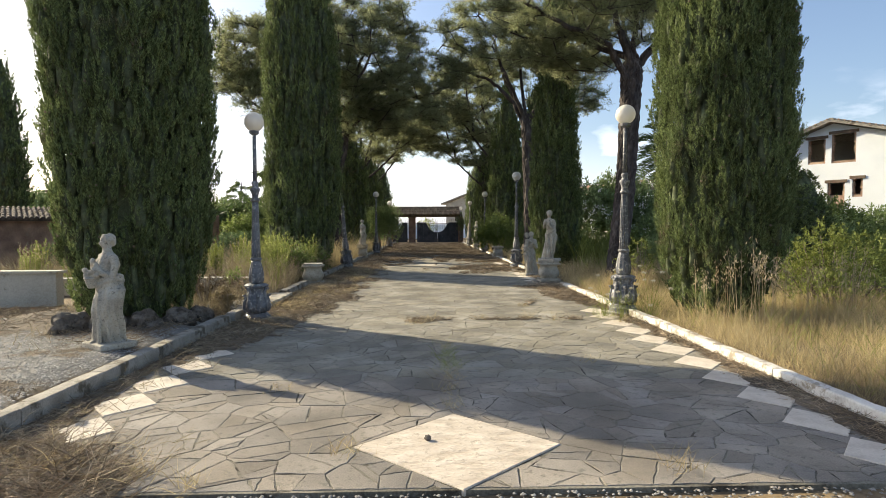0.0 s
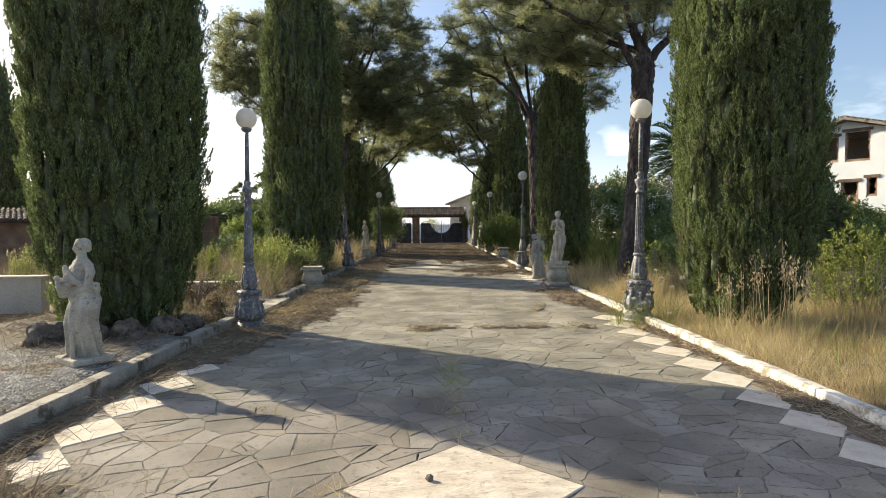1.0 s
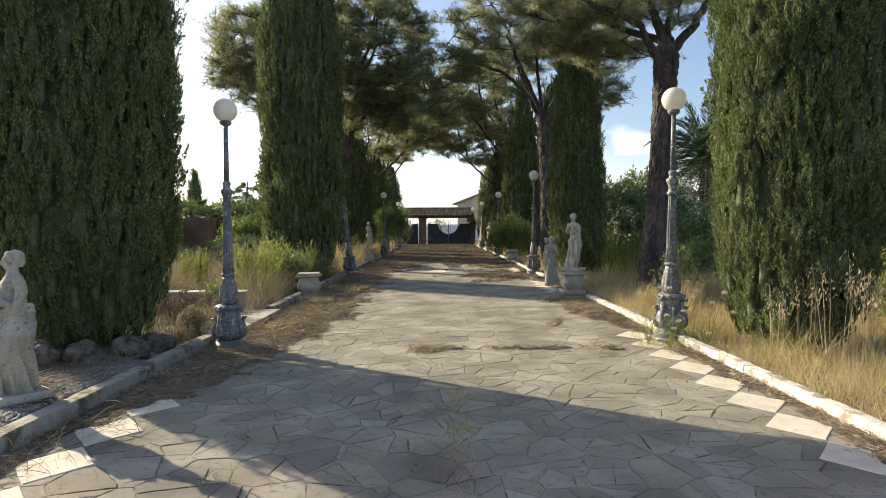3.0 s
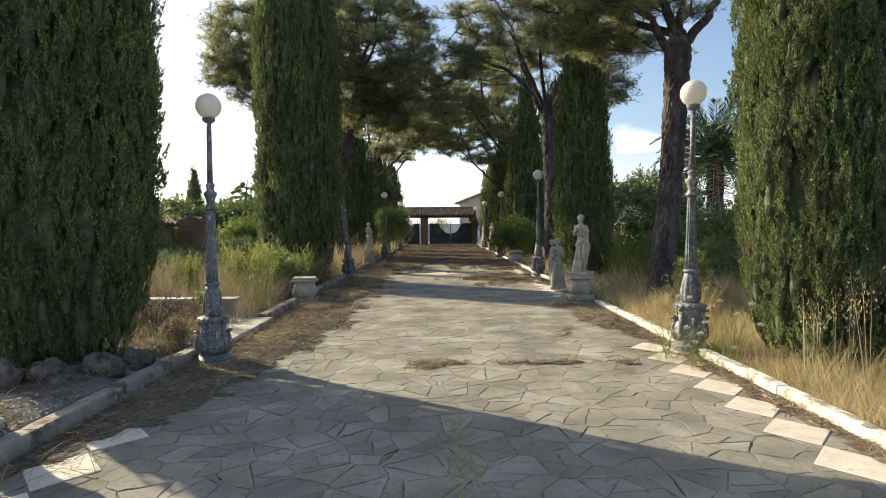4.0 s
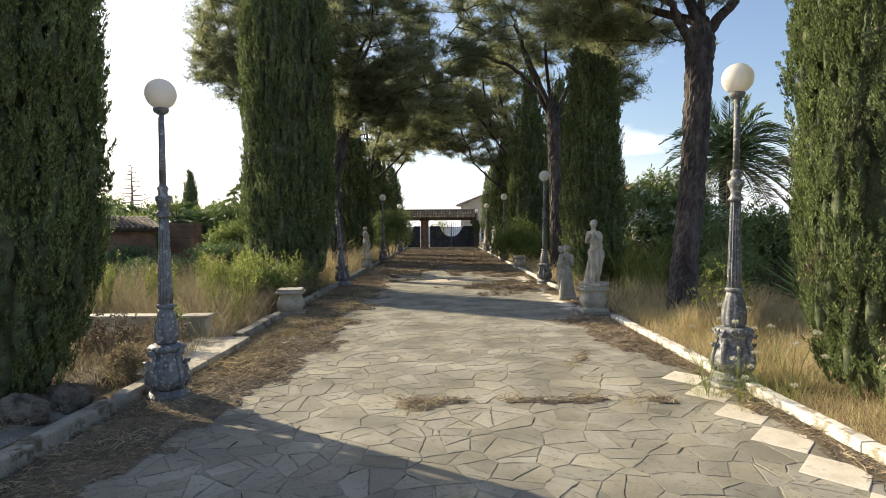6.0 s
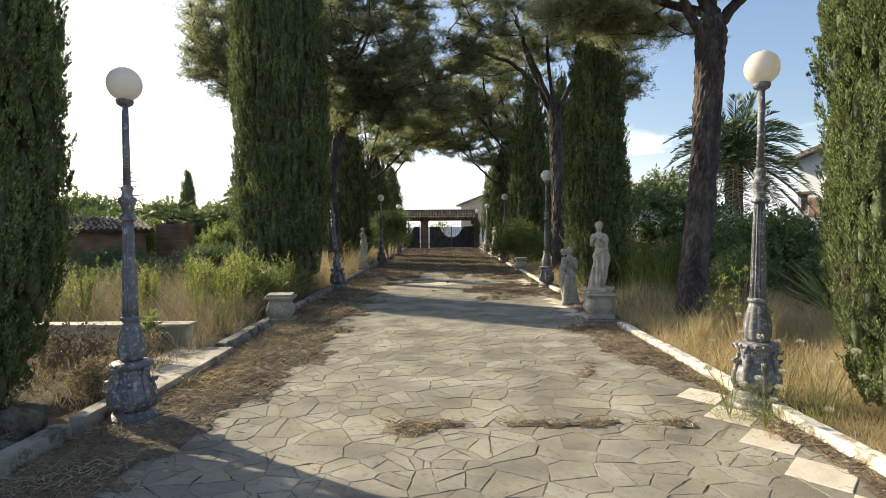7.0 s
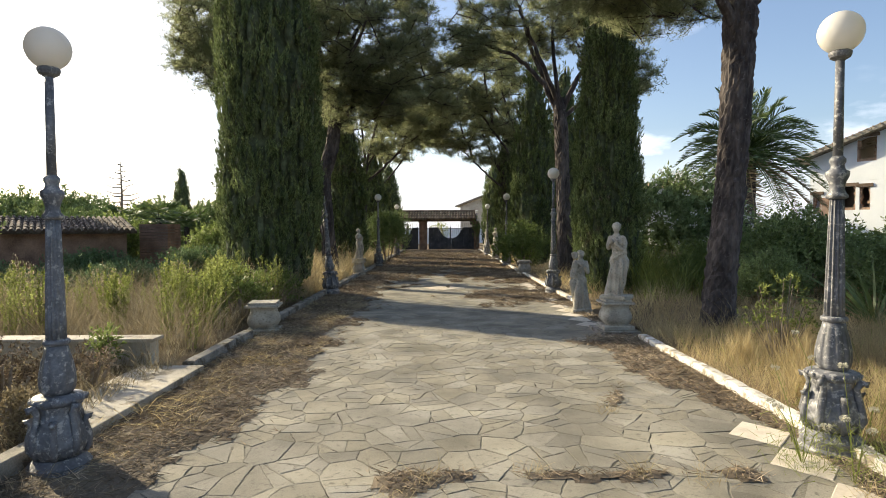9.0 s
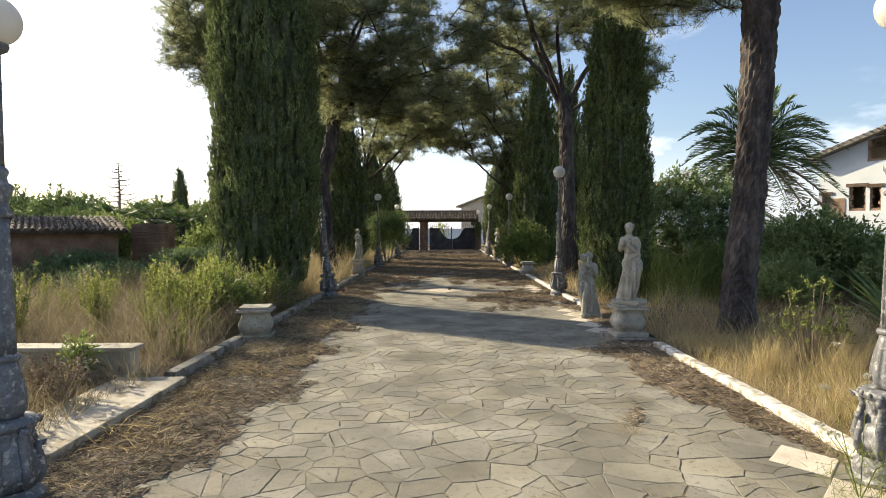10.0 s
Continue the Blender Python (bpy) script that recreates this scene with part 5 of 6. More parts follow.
def palm(x, y, height, fronds, reach, seed, label):
    rng = np.random.default_rng(seed)
    p = thing("palm_tree", x, y, 0, label=label, category="palm tree")
    pts = [(0, 0, z) for z in np.linspace(-0.1, height, 14)]
    link_mesh("trunk", *tube(pts, [0.3 + 0.03 * (i % 2) for i in range(14)], 14, 0.12, rng), M_BARK, p)
    for k in range(fronds):
        a = 2.39996 * k + rng.uniform(-0.2, 0.2)
        lift = math.cos(k / fronds * math.pi * 0.66) * 1.3
        steep = max(0.0, 1 - k / fronds * 5)
        out = np.array([math.cos(a), math.sin(a), 0])
        L = reach * rng.uniform(0.85, 1.1)
        s = np.linspace(0, 1, 12)
        spine = np.array([0, 0, height - 0.1]) + out * (L * s * (0.95 - 0.12 * max(0, lift) - 0.5 * steep))[:, None] + np.array([0, 0, 1.0]) * ((lift * 0.95) * s * L - (0.5 + 0.28 * max(0, lift) - 0.55 * steep) * L * s * s)[:, None]
        h = Heap()
        h.add(*tube(spine, list(np.linspace(0.035, 0.008, 12)), 5))
        side = np.cross(out, [0, 0, 1.0])
        n = 44
        t = np.linspace(0.12, 1.0, n)
        pos = np.stack([np.interp(t, s, spine[:, q]) for q in range(3)], 1)
        fwd = unit(np.gradient(pos, axis=0))
        for sg in (-1, 1):
            way = unit(fwd * 0.75 + side * sg * 0.8 + np.array([0, 0, 0.25]) + rng.normal(0, 0.08, (n, 3)))
            ll = 0.5 * np.sin(np.clip(t * 2.9, 0.35, math.pi - 0.35)) * reach / 2.6
            v, f = leaves(pos, way, ll, np.full(n, 0.035), rng)
            h.add(v, [tuple(q) for q in f])
        h.link("frond", M_PALM if k < fronds * 0.86 else M_DRYPALM, p)
    return p


palm(10.7, 25.21, 4.1, 84, 2.75, 61, "feathery date palm with arching green fronds")


def fan_palm(x, y, height, seed):
    rng = np.random.default_rng(seed)
    p = thing("fan_palm", x, y, 0, label="low bushy fan palm behind the shrubs", category="palm tree", group="fan palms")
    link_mesh("trunk", *tube([(0, 0, -0.1), (0.05, 0, height * 0.5), (0, 0, height)], [0.14, 0.13, 0.1], 10, 0.1, rng), M_BARK, p)
    for k in range(24):
        a, up = 2.4 * k, rng.uniform(-0.2, 1.1)
        out = unit(np.array([math.cos(a), math.sin(a), up]))
        hub = np.array([0, 0, height]) + out * rng.uniform(0.45, 0.75)
        h = Heap()
        h.add(*tube([(0, 0, height - 0.05), tuple(hub)], [0.015, 0.01], 4))
        side = unit(np.cross(out, [0.05, 0, 1.0]))
        ang = np.linspace(-1.6, 1.6, 19)
        way = unit(out * np.cos(ang)[:, None] + side * np.sin(ang)[:, None] + np.array([0, 0, -0.15]))
        v, f = leaves(np.repeat(hub[None], 19, 0), way, rng.uniform(0.42, 0.55, 19), np.full(19, 0.05), rng)
        h.add(v, [tuple(q) for q in f])
        h.link("fan_leaf", M_PALM, p)
    return p


for x, y, hh, sd in ((-10.9, 27.07, 2.0, 1), (-12.4, 27.6, 1.85, 2), (-8.2, 27.86, 1.9, 3), (-9.6, 26.54, 1.65, 4)):
    fan_palm(x, y, hh, 100 + sd)


def dead_tree(x, y, height, seed):
    rng = np.random.default_rng(seed)
    d = thing("dead_tree", x, y, 0, label="bare dead conifer behind the hedge", category="dead tree")
    link_mesh("trunk", *tube([(0, 0, -0.1), (0.1, 0, height * 0.6), (0.05, 0, height)], [0.16, 0.09, 0.015], 8), M_TWIG, d)
    for k in range(34):
        z = height * (0.3 + 0.68 * k / 34)
        a, L = 2.4 * k, 2.1 * (1.12 - k / 34) * rng.uniform(0.7, 1.2)
        e = (0.06 + math.cos(a) * L, math.sin(a) * L, z + 0.15 * L)
        link_mesh("branch", *tube([(0.06, 0, z), ((0.06 + e[0]) / 2, e[1] / 2, z - 0.02), e], [0.05, 0.04, 0.022], 4), M_TWIG, d)
    return d


dead_tree(-25.2, 50.1, 7.0, 5)


def cedar(x, y, height, reach, seed):
    rng = np.random.default_rng(seed)
    t = thing("cedar", x, y, 0, label="drooping dark cedar behind the hedge", category="tree")
    link_mesh("trunk", *tube([(0, 0, -0.1), (0.1, 0, height * 0.6), (0.3, 0, height)], [0.16, 0.1, 0.02], 8), M_BARK, t)
    for k in range(16):
        z = height * (0.45 + 0.53 * k / 16)
        a, L = 2.4 * k + 0.4, reach * (1.15 - 0.8 * k / 16) * rng.uniform(0.7, 1.1)
        path = np.array([(math.cos(a) * L * s, math.sin(a) * L * s, z + 0.35 * L * s - 0.55 * L * s * s) for s in np.linspace(0, 1, 8)])
        h = Heap()
        h.add(*tube(path, list(np.linspace(0.03, 0.006, 8)), 4))
        n = 160
        q = rng.uniform(0.15, 1, n)
        pos = np.stack([np.interp(q, np.linspace(0, 1, 8), path[:, c]) for c in range(3)], 1)
        v, f = leaves(pos, unit(rng.normal(0, 0.6, (n, 3)) + np.array([0, 0, -0.8])), rng.uniform(0.15, 0.35, n), np.full(n, 0.045), rng)
        h.add(v, [tuple(c) for c in f])
        h.link("bough", M_DARKBUSH, t)
    return t


cedar(-6.3, 24.68, 4.2, 1.7, 9)
cedar(-13.2, 40.83, 4.6, 2.2, 12)


# ---- dry grass, weeds and oats ----
def grass_stuff(name, spots, tall, wide, material, seed, label, lean=0.35, bend=0.35):
    rng = np.random.default_rng(seed)
    n = len(spots)
    way = unit(np.array([0, 0, 1.0]) + rng.normal(0, lean, (n, 3)) * np.array([1, 1, 0.1]))
    lo, hi = tall
    L = rng.uniform(lo, hi, n) * np.array([0.5 + 1.0 * (0.5 + lumpy(p[0], p[1], 1.3, seed)) for p in spots])
    v, f = blades(spots, way, L, np.full(n, wide) * rng.uniform(0.7, 1.3, n), rng, bend)
    return tagged(link_mesh(name, v, f, material), label, "grass", kind="stuff")


def field(n, x0, x1, y0, y1, seed, z=0.03, power=1.0, gaps=0.0):
    rng = np.random.default_rng(seed)
    p = scatter(n, x0, x1, y0, y1, rng)
    if power != 1.0:
        p[:, 1] = y0 + (y1 - y0) * rng.random(n) ** power
    if gaps:
        keep = np.array([lumpy(q[0], q[1], 1.1, seed) > gaps for q in p])
        p = p[keep]
    p[:, 2] = z
    return p


grass_stuff("dry_grass", field(36000, 2.76, 8.0, 1.92, 13.04, 1, power=1.2), (0.12, 0.38), 0.0032, M_DRY, 1, "tall golden dry grass beside the white kerb", 0.35, 0.22)
grass_stuff("dry_grass", field(70000, 2.74, 7.5, 2.2, 13.2, 14, power=1.15), (0.08, 0.30), 0.003, M_DRY, 14, "fine dry grass beside the white kerb", 0.5, 0.0)
grass_stuff("dry_grass", field(24000, 2.80, 12.0, 13.04, 28.92, 2, power=1.3), (0.15, 0.5), 0.0055, M_DRY, 2, "dry grass under the trees")
grass_stuff("dry_grass", field(21000, -9.0, -2.95, 11.5, 17.3, 3, gaps=-0.3), (0.25, 0.85), 0.0042, M_STRAW, 3, "tall dry grass and weeds behind the low wall")
grass_stuff("dry_grass", field(11000, -5.2, -2.9, 17.01, 28.92, 4, gaps=-0.2), (0.35, 0.95), 0.0065, M_DRY, 4, "tall golden grass beside the drive")
grass_stuff("dry_grass", field(5500, -5.2, -2.86, 8.67, 11.12, 5, gaps=-0.4, z=0.05), (0.10, 0.34), 0.005, M_STRAW, 5, "dry grass round the cypress")
grass_stuff("dry_grass", field(1800, -9.0, -3.6, 4.43, 8.54, 6, gaps=0.12, z=0.09), (0.05, 0.2), 0.005, M_STRAW, 6, "straw on the gravel bed")
grass_stuff("dry_grass", field(4500, 2.9, 3.9, 28.92, 46.13, 7), (0.2, 0.6), 0.014, M_DRY, 7, "dry grass further along the drive")
grass_stuff("dry_grass", field(3000, -4.2, -2.9, 28.92, 46.13, 8), (0.2, 0.6), 0.014, M_DRY, 8, "dry grass further along the drive")
grass_stuff("green_grass", field(2600, 2.80, 7.5, 3.0, 13.0, 19, power=1.2, gaps=0.0), (0.12, 0.42), 0.0045, M_WEED, 19, "green blades among the dry grass")
grass_stuff("green_weeds", field(1800, 4.0, 7.0, 16.34, 20.32, 9), (0.5, 1.0), 0.02, M_WEED, 9, "green reedy weeds before the hedge", 0.2, 0.3)


def weed(x, y, z, height, seed, label="leafy green weed with upright stems", material=None, stalks=7, group="green weeds", leaf=0.055):
    rng = np.random.default_rng(seed)
    w = thing("weed", x, y, z, label=label, category="weed", group=group)
    for k in range(stalks):
        a, s = rng.uniform(0, 6.28), rng.uniform(0.05, 0.3)
        L = height * rng.uniform(0.65, 1.05)
        top = Vector((math.cos(a) * s * height, math.sin(a) * s * height, L))
        root = Vector((math.cos(a) * 0.05, math.sin(a) * 0.05, -0.03))
        h = Heap()
        h.add(*tube([root, root.lerp(top, 0.55) + Vector((0, 0, 0.03)), top], [0.007, 0.005, 0.002], 4))
        n = int(44 * height / 0.6)
        q = rng.uniform(0.2, 1.0, n) ** 0.8
        pos = np.array(root)[None] * (1 - q)[:, None] + np.array(top)[None] * q[:, None]
        v, f = leaves(pos, unit(rng.normal(0, 0.7, (n, 3)) + np.array([0, 0, 0.75])), leaf * rng.uniform(0.7, 1.3, n) * (1.2 - 0.6 * q), np.full(n, leaf * 0.3), rng)
        h.add(v, [tuple(c) for c in f])
        h.link("stalk", material or M_WEED, w)
    return w


wr = random.Random(17)
protos = [weed(-3.6, 13.83, 0.05, 0.85, 201, stalks=11), weed(-4.6, 13.04, 0.05, 0.8, 202, stalks=11), weed(-3.15, 12.11, 0.05, 0.55, 203, stalks=8)]
for k in range(62):
    cx, cy, wide = ((-4.1, 14.9, 0.75), (-7.6, 13.3, 0.9), (-5.3, 13.2, 0.7), (-3.5, 13.0, 0.3))[(0, 0, 1, 0, 2, 1, 3)[k % 7]]
    x, y = min(-3.1, wr.gauss(cx, wide)), max(11.8, wr.gauss(cy, 0.8))
    o = copy_thing(protos[k % 3], pose(x, y, 0.04, 0, 0, wr.uniform(0, 360)))
    sc = wr.uniform(0.75, 1.25)
    o.scale = (sc, sc, sc)
for i, (x, y, s) in enumerate(((-3.35, 14.36, 1.1), (-3.9, 15.15, 1.3), (-3.2, 15.82, 1.0), (-4.4, 16.21, 1.2))):
    bush("weed_bush", x, y, 0, 0.55 * s, 0.5 * s, 0.85 * s, 2600, 0.06, M_WEED if i % 2 else M_BUSH, 120 + i, "bushy yellow-green weeds by the planter", group="weed bushes", clumps=18)
bush("weed_bush", -3.55, 10.98, 0.0, 0.22, 0.18, 0.5, 700, 0.05, M_BUSH, 130, "small ivy-like bush on the wall end", group="weed bushes", clumps=10)


def oat(x, y, z, height, seed, n=5):
    rng = np.random.default_rng(seed)
    w = thing("wild_oats", x, y, z, label="dry wild oats with pale hanging seed heads", category="grass", group="wild oats")
    for k in range(n):
        a, s = rng.uniform(0, 6.28), rng.uniform(0.05, 0.28)
        L = height * rng.uniform(0.7, 1.05)
        top = Vector((math.cos(a) * s * height, math.sin(a) * s * height, L))
        root = Vector((math.cos(a) * 0.06, math.sin(a) * 0.06, -0.03))
        h = Heap()
        h.add(*tube([root, root.lerp(top, 0.6) + Vector((0, 0, 0.04)), top], [0.003, 0.0022, 0.0012], 4))
        m = 20
        q = rng.uniform(0.68, 1.0, m)
        pos = np.array(root)[None] * (1 - q)[:, None] + np.array(top)[None] * q[:, None] + rng.normal(0, 0.025, (m, 3))
        v, f = leaves(pos, unit(rng.normal(0, 0.35, (m, 3)) + np.array([0, 0, -0.9])), rng.uniform(0.03, 0.05, m), np.full(m, 0.011), rng)
        h.add(v, [tuple(c) for c in f])
        h.link("stalk", M_OAT, w)
    return w


for k, (x, y, s, mm) in enumerate(((-3.5, 9.5, 0.5, M_NEEDLE), (-3.9, 9.6, 0.6, M_NEEDLE), (-3.3, 10.3, 0.4, M_NEEDLE), (-4.7, 9.9, 0.45, M_NEEDLE), (-3.05, 9.0, 0.3, M_STRAW))):
    bush("dry_bush", x, y, 0.03, s * 0.8, s * 0.7, s * 1.25, 1500, 0.034, mm, 160 + k, "dead brown weed bush behind the step slab", group="dry bushes", clumps=16)
for k, (x, y, s) in enumerate(((3.5, 10.6, 0.75), (3.9, 11.6, 0.9), (3.2, 11.2, 0.6), (4.6, 12.2, 0.9), (3.1, 9.9, 0.55))):
    rng = np.random.default_rng(700 + k)
    n = 320
    p = np.stack([rng.normal(0, 0.09, n), rng.normal(0, 0.09, n), np.full(n, -0.02)], 1)
    v, f = blades(p, unit(np.array([0, 0, 1.0]) + rng.normal(0, 0.2, (n, 3)) * np.array([1, 1, 0.1])), s * rng.uniform(0.4, 0.9, n), np.full(n, 0.004), rng, 0.2)
    clump = link_mesh("grass_clump", v, f, M_DRY)
    clump.matrix_world = pose(x, y, 0.05)
    tagged(clump, "upright clump of pale dry grass", "grass", "grass clumps")
oats = [oat(3.35, 7.54, 0.05, 0.95, 301), oat(3.75, 7.34, 0.05, 0.85, 302)]
for k, (x, y) in enumerate(((4.5, 7.61), (5.0, 7.74), (3.12, 7.62), (3.52, 7.4), (3.95, 7.45), (4.25, 7.5), (3.6, 7.15), (4.75, 7.3), (-4.9, 13.56), (-4.5, 14.89), (-3.7, 16.48), (-3.3, 17.01), (-5.6, 14.62), (-6.6, 13.43), (-3.4, 17.8), (-5.1, 15.9), (-6.2, 15.4), (-7.2, 14.8), (-5.8, 16.6), (-4.1, 17.4), (-7.9, 15.6), (-6.9, 16.3), (-3.6, 15.6), (-9.0, 11.65), (-8.3, 11.71), (-7.6, 11.84))):
    o = copy_thing(oats[k % 2], pose(x, y, 0.04, 0, 0, 77 * k))
    sc = 1.0 + 0.15 * math.sin(k * 2.3)
    o.scale = (sc, sc, sc)


def carrot(x, y, seed):
    """Wild carrot: thin stems with white umbels."""
    rng = np.random.default_rng(seed)
    w = thing("wild_carrot", x, y, 0.0, label="wild carrot with white flower heads at the lamp foot", category="weed", group="wild carrots")
    for k in range(5):
        a, s, L = rng.uniform(0, 6.28), rng.uniform(0.05, 0.35), rng.uniform(0.2, 0.66)
        top = Vector((math.cos(a) * s, math.sin(a) * s, L))
        st = link_mesh("stem", *tube([(0, 0, -0.02), tuple(top * 0.5 + Vector((0, 0, 0.06))), tuple(top)], [0.004, 0.003, 0.002], 4), M_WEED, w)
        n = 90
        d = unit(rng.normal(size=(n, 3)) * np.array([1, 1, 0.6]))
        v, f = leaves(np.array(top)[None] + d * 0.026 * rng.random((n, 1)) ** 0.4 * np.array([1, 1, 0.6]), unit(d + np.array([0, 0, 0.6])), np.full(n, 0.011), np.full(n, 0.011), rng)
        link_mesh("flower_head", v, f, M_UMBEL, w, "white umbel")
    n = 260
    p = np.stack([rng.normal(0, 0.13, n), rng.normal(0, 0.13, n), rng.uniform(0, 0.28, n)], 1)
    v, f = blades(p, unit(rng.normal(0, 0.7, (n, 3)) + np.array([0, 0, 0.6])), rng.uniform(0.05, 0.14, n), np.full(n, 0.004), rng)
    link_mesh("foliage", v, f, M_WEED, w)
    return w


for k, (x, y) in enumerate(((2.40, 8.36), (2.75, 8.25), (2.28, 8.66), (3.0, 9.5))):
    carrot(x, y, 400 + k)
bush("shrub", 5.75, 9.0, -0.3, 1.1, 0.8, 1.7, 9000, 0.05, M_WEED, 140, "light green leafy shrub in dry grass beside the cypress", clumps=60, puff=0.75)
bush("shrub", 3.7, 11.3, 0, 0.5, 0.4, 1.15, 1000, 0.045, M_WEED, 141, "thin half-dry shrub in golden grass", clumps=30, puff=0.5)
bush("shrub", 7.2, 9.8, -0.3, 1.0, 0.8, 1.6, 6000, 0.055, M_BUSH, 142, "light green leafy shrub in dry grass beside the cypress", clumps=45, puff=0.8)


def yucca(x, y, seed):
    rng = np.random.default_rng(seed)
    plant = thing("yucca", x, y, 0.04, label="long-leaved grey-green yucca behind dry grass", category="yucca", group="yuccas")
    for k in range(46):
        a = rng.uniform(0, 6.28)
        way = unit(np.array([[math.cos(a), math.sin(a), rng.uniform(0.4, 2.2)]]))
        v, f = blades(way * 0.05, way, rng.uniform(0.8, 1.25, 1), np.full(1, 0.05), rng, 0.22)
        link_mesh("leaf", v, f, M_PALM, plant)
    return plant


yucca(6.5, 13.6, 801)
yucca(7.6, 14.2, 802)


# ---- gate at the end ----
def gate_portal():
    Y = 47.3
    g = thing("gate_portal", 0, Y, 0, label="tile-roofed portal over the drive's far end", category="gate portal")
    bm = bmesh.new()
    box(bm, -1.67, -1.10, -0.25, 0.25, -0.1, 2.0, 0.02)
    box(bm, -1.72, -1.05, -0.3, 0.3, 2.0, 2.09, 0.015)
    part("pillar", bm, M_OLDBRICK, g, "square brick pillar")
    boxed("pillar", 2.33, 2.75, -0.25, 0.25, -0.1, 2.09, M_OLDBRICK, g, "square brick pillar with ivy", 0.02)
    boxed("pillar", -3.4, -2.95, -0.25, 0.25, -0.1, 2.09, M_OLDBRICK, g, "square brick pillar", 0.02)
    boxed("beam", -3.35, 2.45, -0.2, 0.2, 2.09, 2.24, M_TIMBER, g, "dark timber beam", 0.01)
    for sgn in (-1, 1):
        bm = bmesh.new()
        a = [bm.verts.new(c) for c in ((-3.35, 0, 2.80), (2.45, 0, 2.80), (2.45, sgn * 0.85, 2.28), (-3.35, sgn * 0.85, 2.28))]
        b = [bm.verts.new((c.co.x, c.co.y, c.co.z - 0.07)) for c in a]
        bm.faces.new(a)
        bm.faces.new(b[::-1])
        for i in range(4):
            bm.faces.new((a[i], a[(i + 1) % 4], b[(i + 1) % 4], b[i]))
        part("roof_slope", bm, M_MOSSTILE, g)
        h = Heap()
        rng = random.Random(3)
        for i in range(29):
            x = -3.28 + i * 0.2
            for j in range(3):
                s0, s1 = j / 3, (j + 1) / 3 + 0.03
                p0 = (x + rng.uniform(-0.01, 0.01), sgn * 0.85 * s0, 2.82 - 0.52 * s0)
                p1 = (x, sgn * 0.88 * s1, 2.84 - 0.535 * s1)
                h.add(*tube([p0, p1], [0.062, 0.085], 8))
        tagged(h.link("roof_tiling", M_MOSSTILE, g, "curved terracotta tiles with moss"), kind="stuff")
    link_mesh("ridge", *tube([(-3.35, 0, 2.84), (2.45, 0, 2.84)], [0.1, 0.1], 10), M_MOSSTILE, g)
    return g


gate_portal()


def gate_leaf(name, x0, x1, cx, r, label):
    g = thing(name, 0, 47.12, 0, label=label, category="gate", group="gate leaves")
    n = max(3, int(abs(x1 - x0) / 0.17))
    w = (x1 - x0) / n
    for i in range(n):
        a, b = x0 + i * w, x0 + (i + 1) * w
        top = []
        for x in (a + 0.001, b - 0.001):
            d = abs(x - cx)
            top.append(1.65 - (math.sqrt(max(0, r * r - d * d)) if d < r else 0))
        bm = bmesh.new()
        fr = [bm.verts.new((x, -0.02 - 0.006 * (i % 2), z)) for x, z in ((a + 0.001, 0.06), (b - 0.001, 0.06), (b - 0.001, top[1]), (a + 0.001, top[0]))]
        bk = [bm.verts.new((c.co.x, 0.02, c.co.z)) for c in fr]
        bm.faces.new(fr)
        bm.faces.new(bk[::-1])
        for q in range(4):
            bm.faces.new((fr[q], bk[q], bk[(q + 1) % 4], fr[(q + 1) % 4]))
        part("board", bm, M_GATE, g)
    boxed("stile", x1 - 0.03, x1 + 0.03, -0.05, 0.05, 0.03, 1.72 if r else 1.68, M_GATE, g)
    boxed("rail", x0, x1, 0.02, 0.06, 0.3, 0.4, M_GATE, g)
    return g


gate_leaf("gate_leaf", -0.98, 0.62, 0.63, 0.80, "dark boarded gate leaf with a scooped top")
gate_leaf("gate_leaf", 0.68, 2.31, 0.63, 0.80, "dark boarded gate leaf with a scooped top")
gate_leaf("side_gate", -2.95, -1.78, -2.95, 0.75, "dark boarded side gate with a scooped top")


def fence():
    f = thing("iron_fence", 0, 49.6, 0, label="thin spiked iron fence behind the gate", category="fence")
    boxed("rail", -5, 4.5, -0.02, 0.02, 1.55, 1.59, M_GATE, f, bevel=0)
    boxed("rail", -5, 4.5, -0.02, 0.02, 0.2, 0.24, M_GATE, f, bevel=0)
    for i in range(64):
        boxed("bar", -5 + i * 0.15 - 0.009, -5 + i * 0.15 + 0.009, -0.009, 0.009, 0.0, 1.95, M_GATE, f, bevel=0)


fence()
bush("ivy", -0.3, 48.77, 0.0, 1.2, 0.5, 2.6, 1500, 0.1, M_WEED, 150, "thin creeper behind the gate", "creeper", clumps=16)
bush("ivy", 2.55, 46.79, 0.3, 0.4, 0.35, 2.2, 1500, 0.09, M_DARKBUSH, 151, "ivy on the gate pillar", "creeper", clumps=12)


def opened_wall(name, u0, u1, z0, z1, y0, y1, holes, material, parent, label=""):
    """A thick wall in u and z with oblong holes through it, panel by panel."""
    us = sorted({u0, u1, *[h[0] for h in holes], *[h[1] for h in holes]})
    for a, b in zip(us, us[1:]):
        cuts = sorted((h[2], h[3]) for h in holes if h[0] <= a and b <= h[1])
        z = z0
        for c, d in cuts + [(z1, z1)]:
            if c > z:
                boxed(name, a, b, y0, y1, z, c, material, parent, label, 0)
            z = d


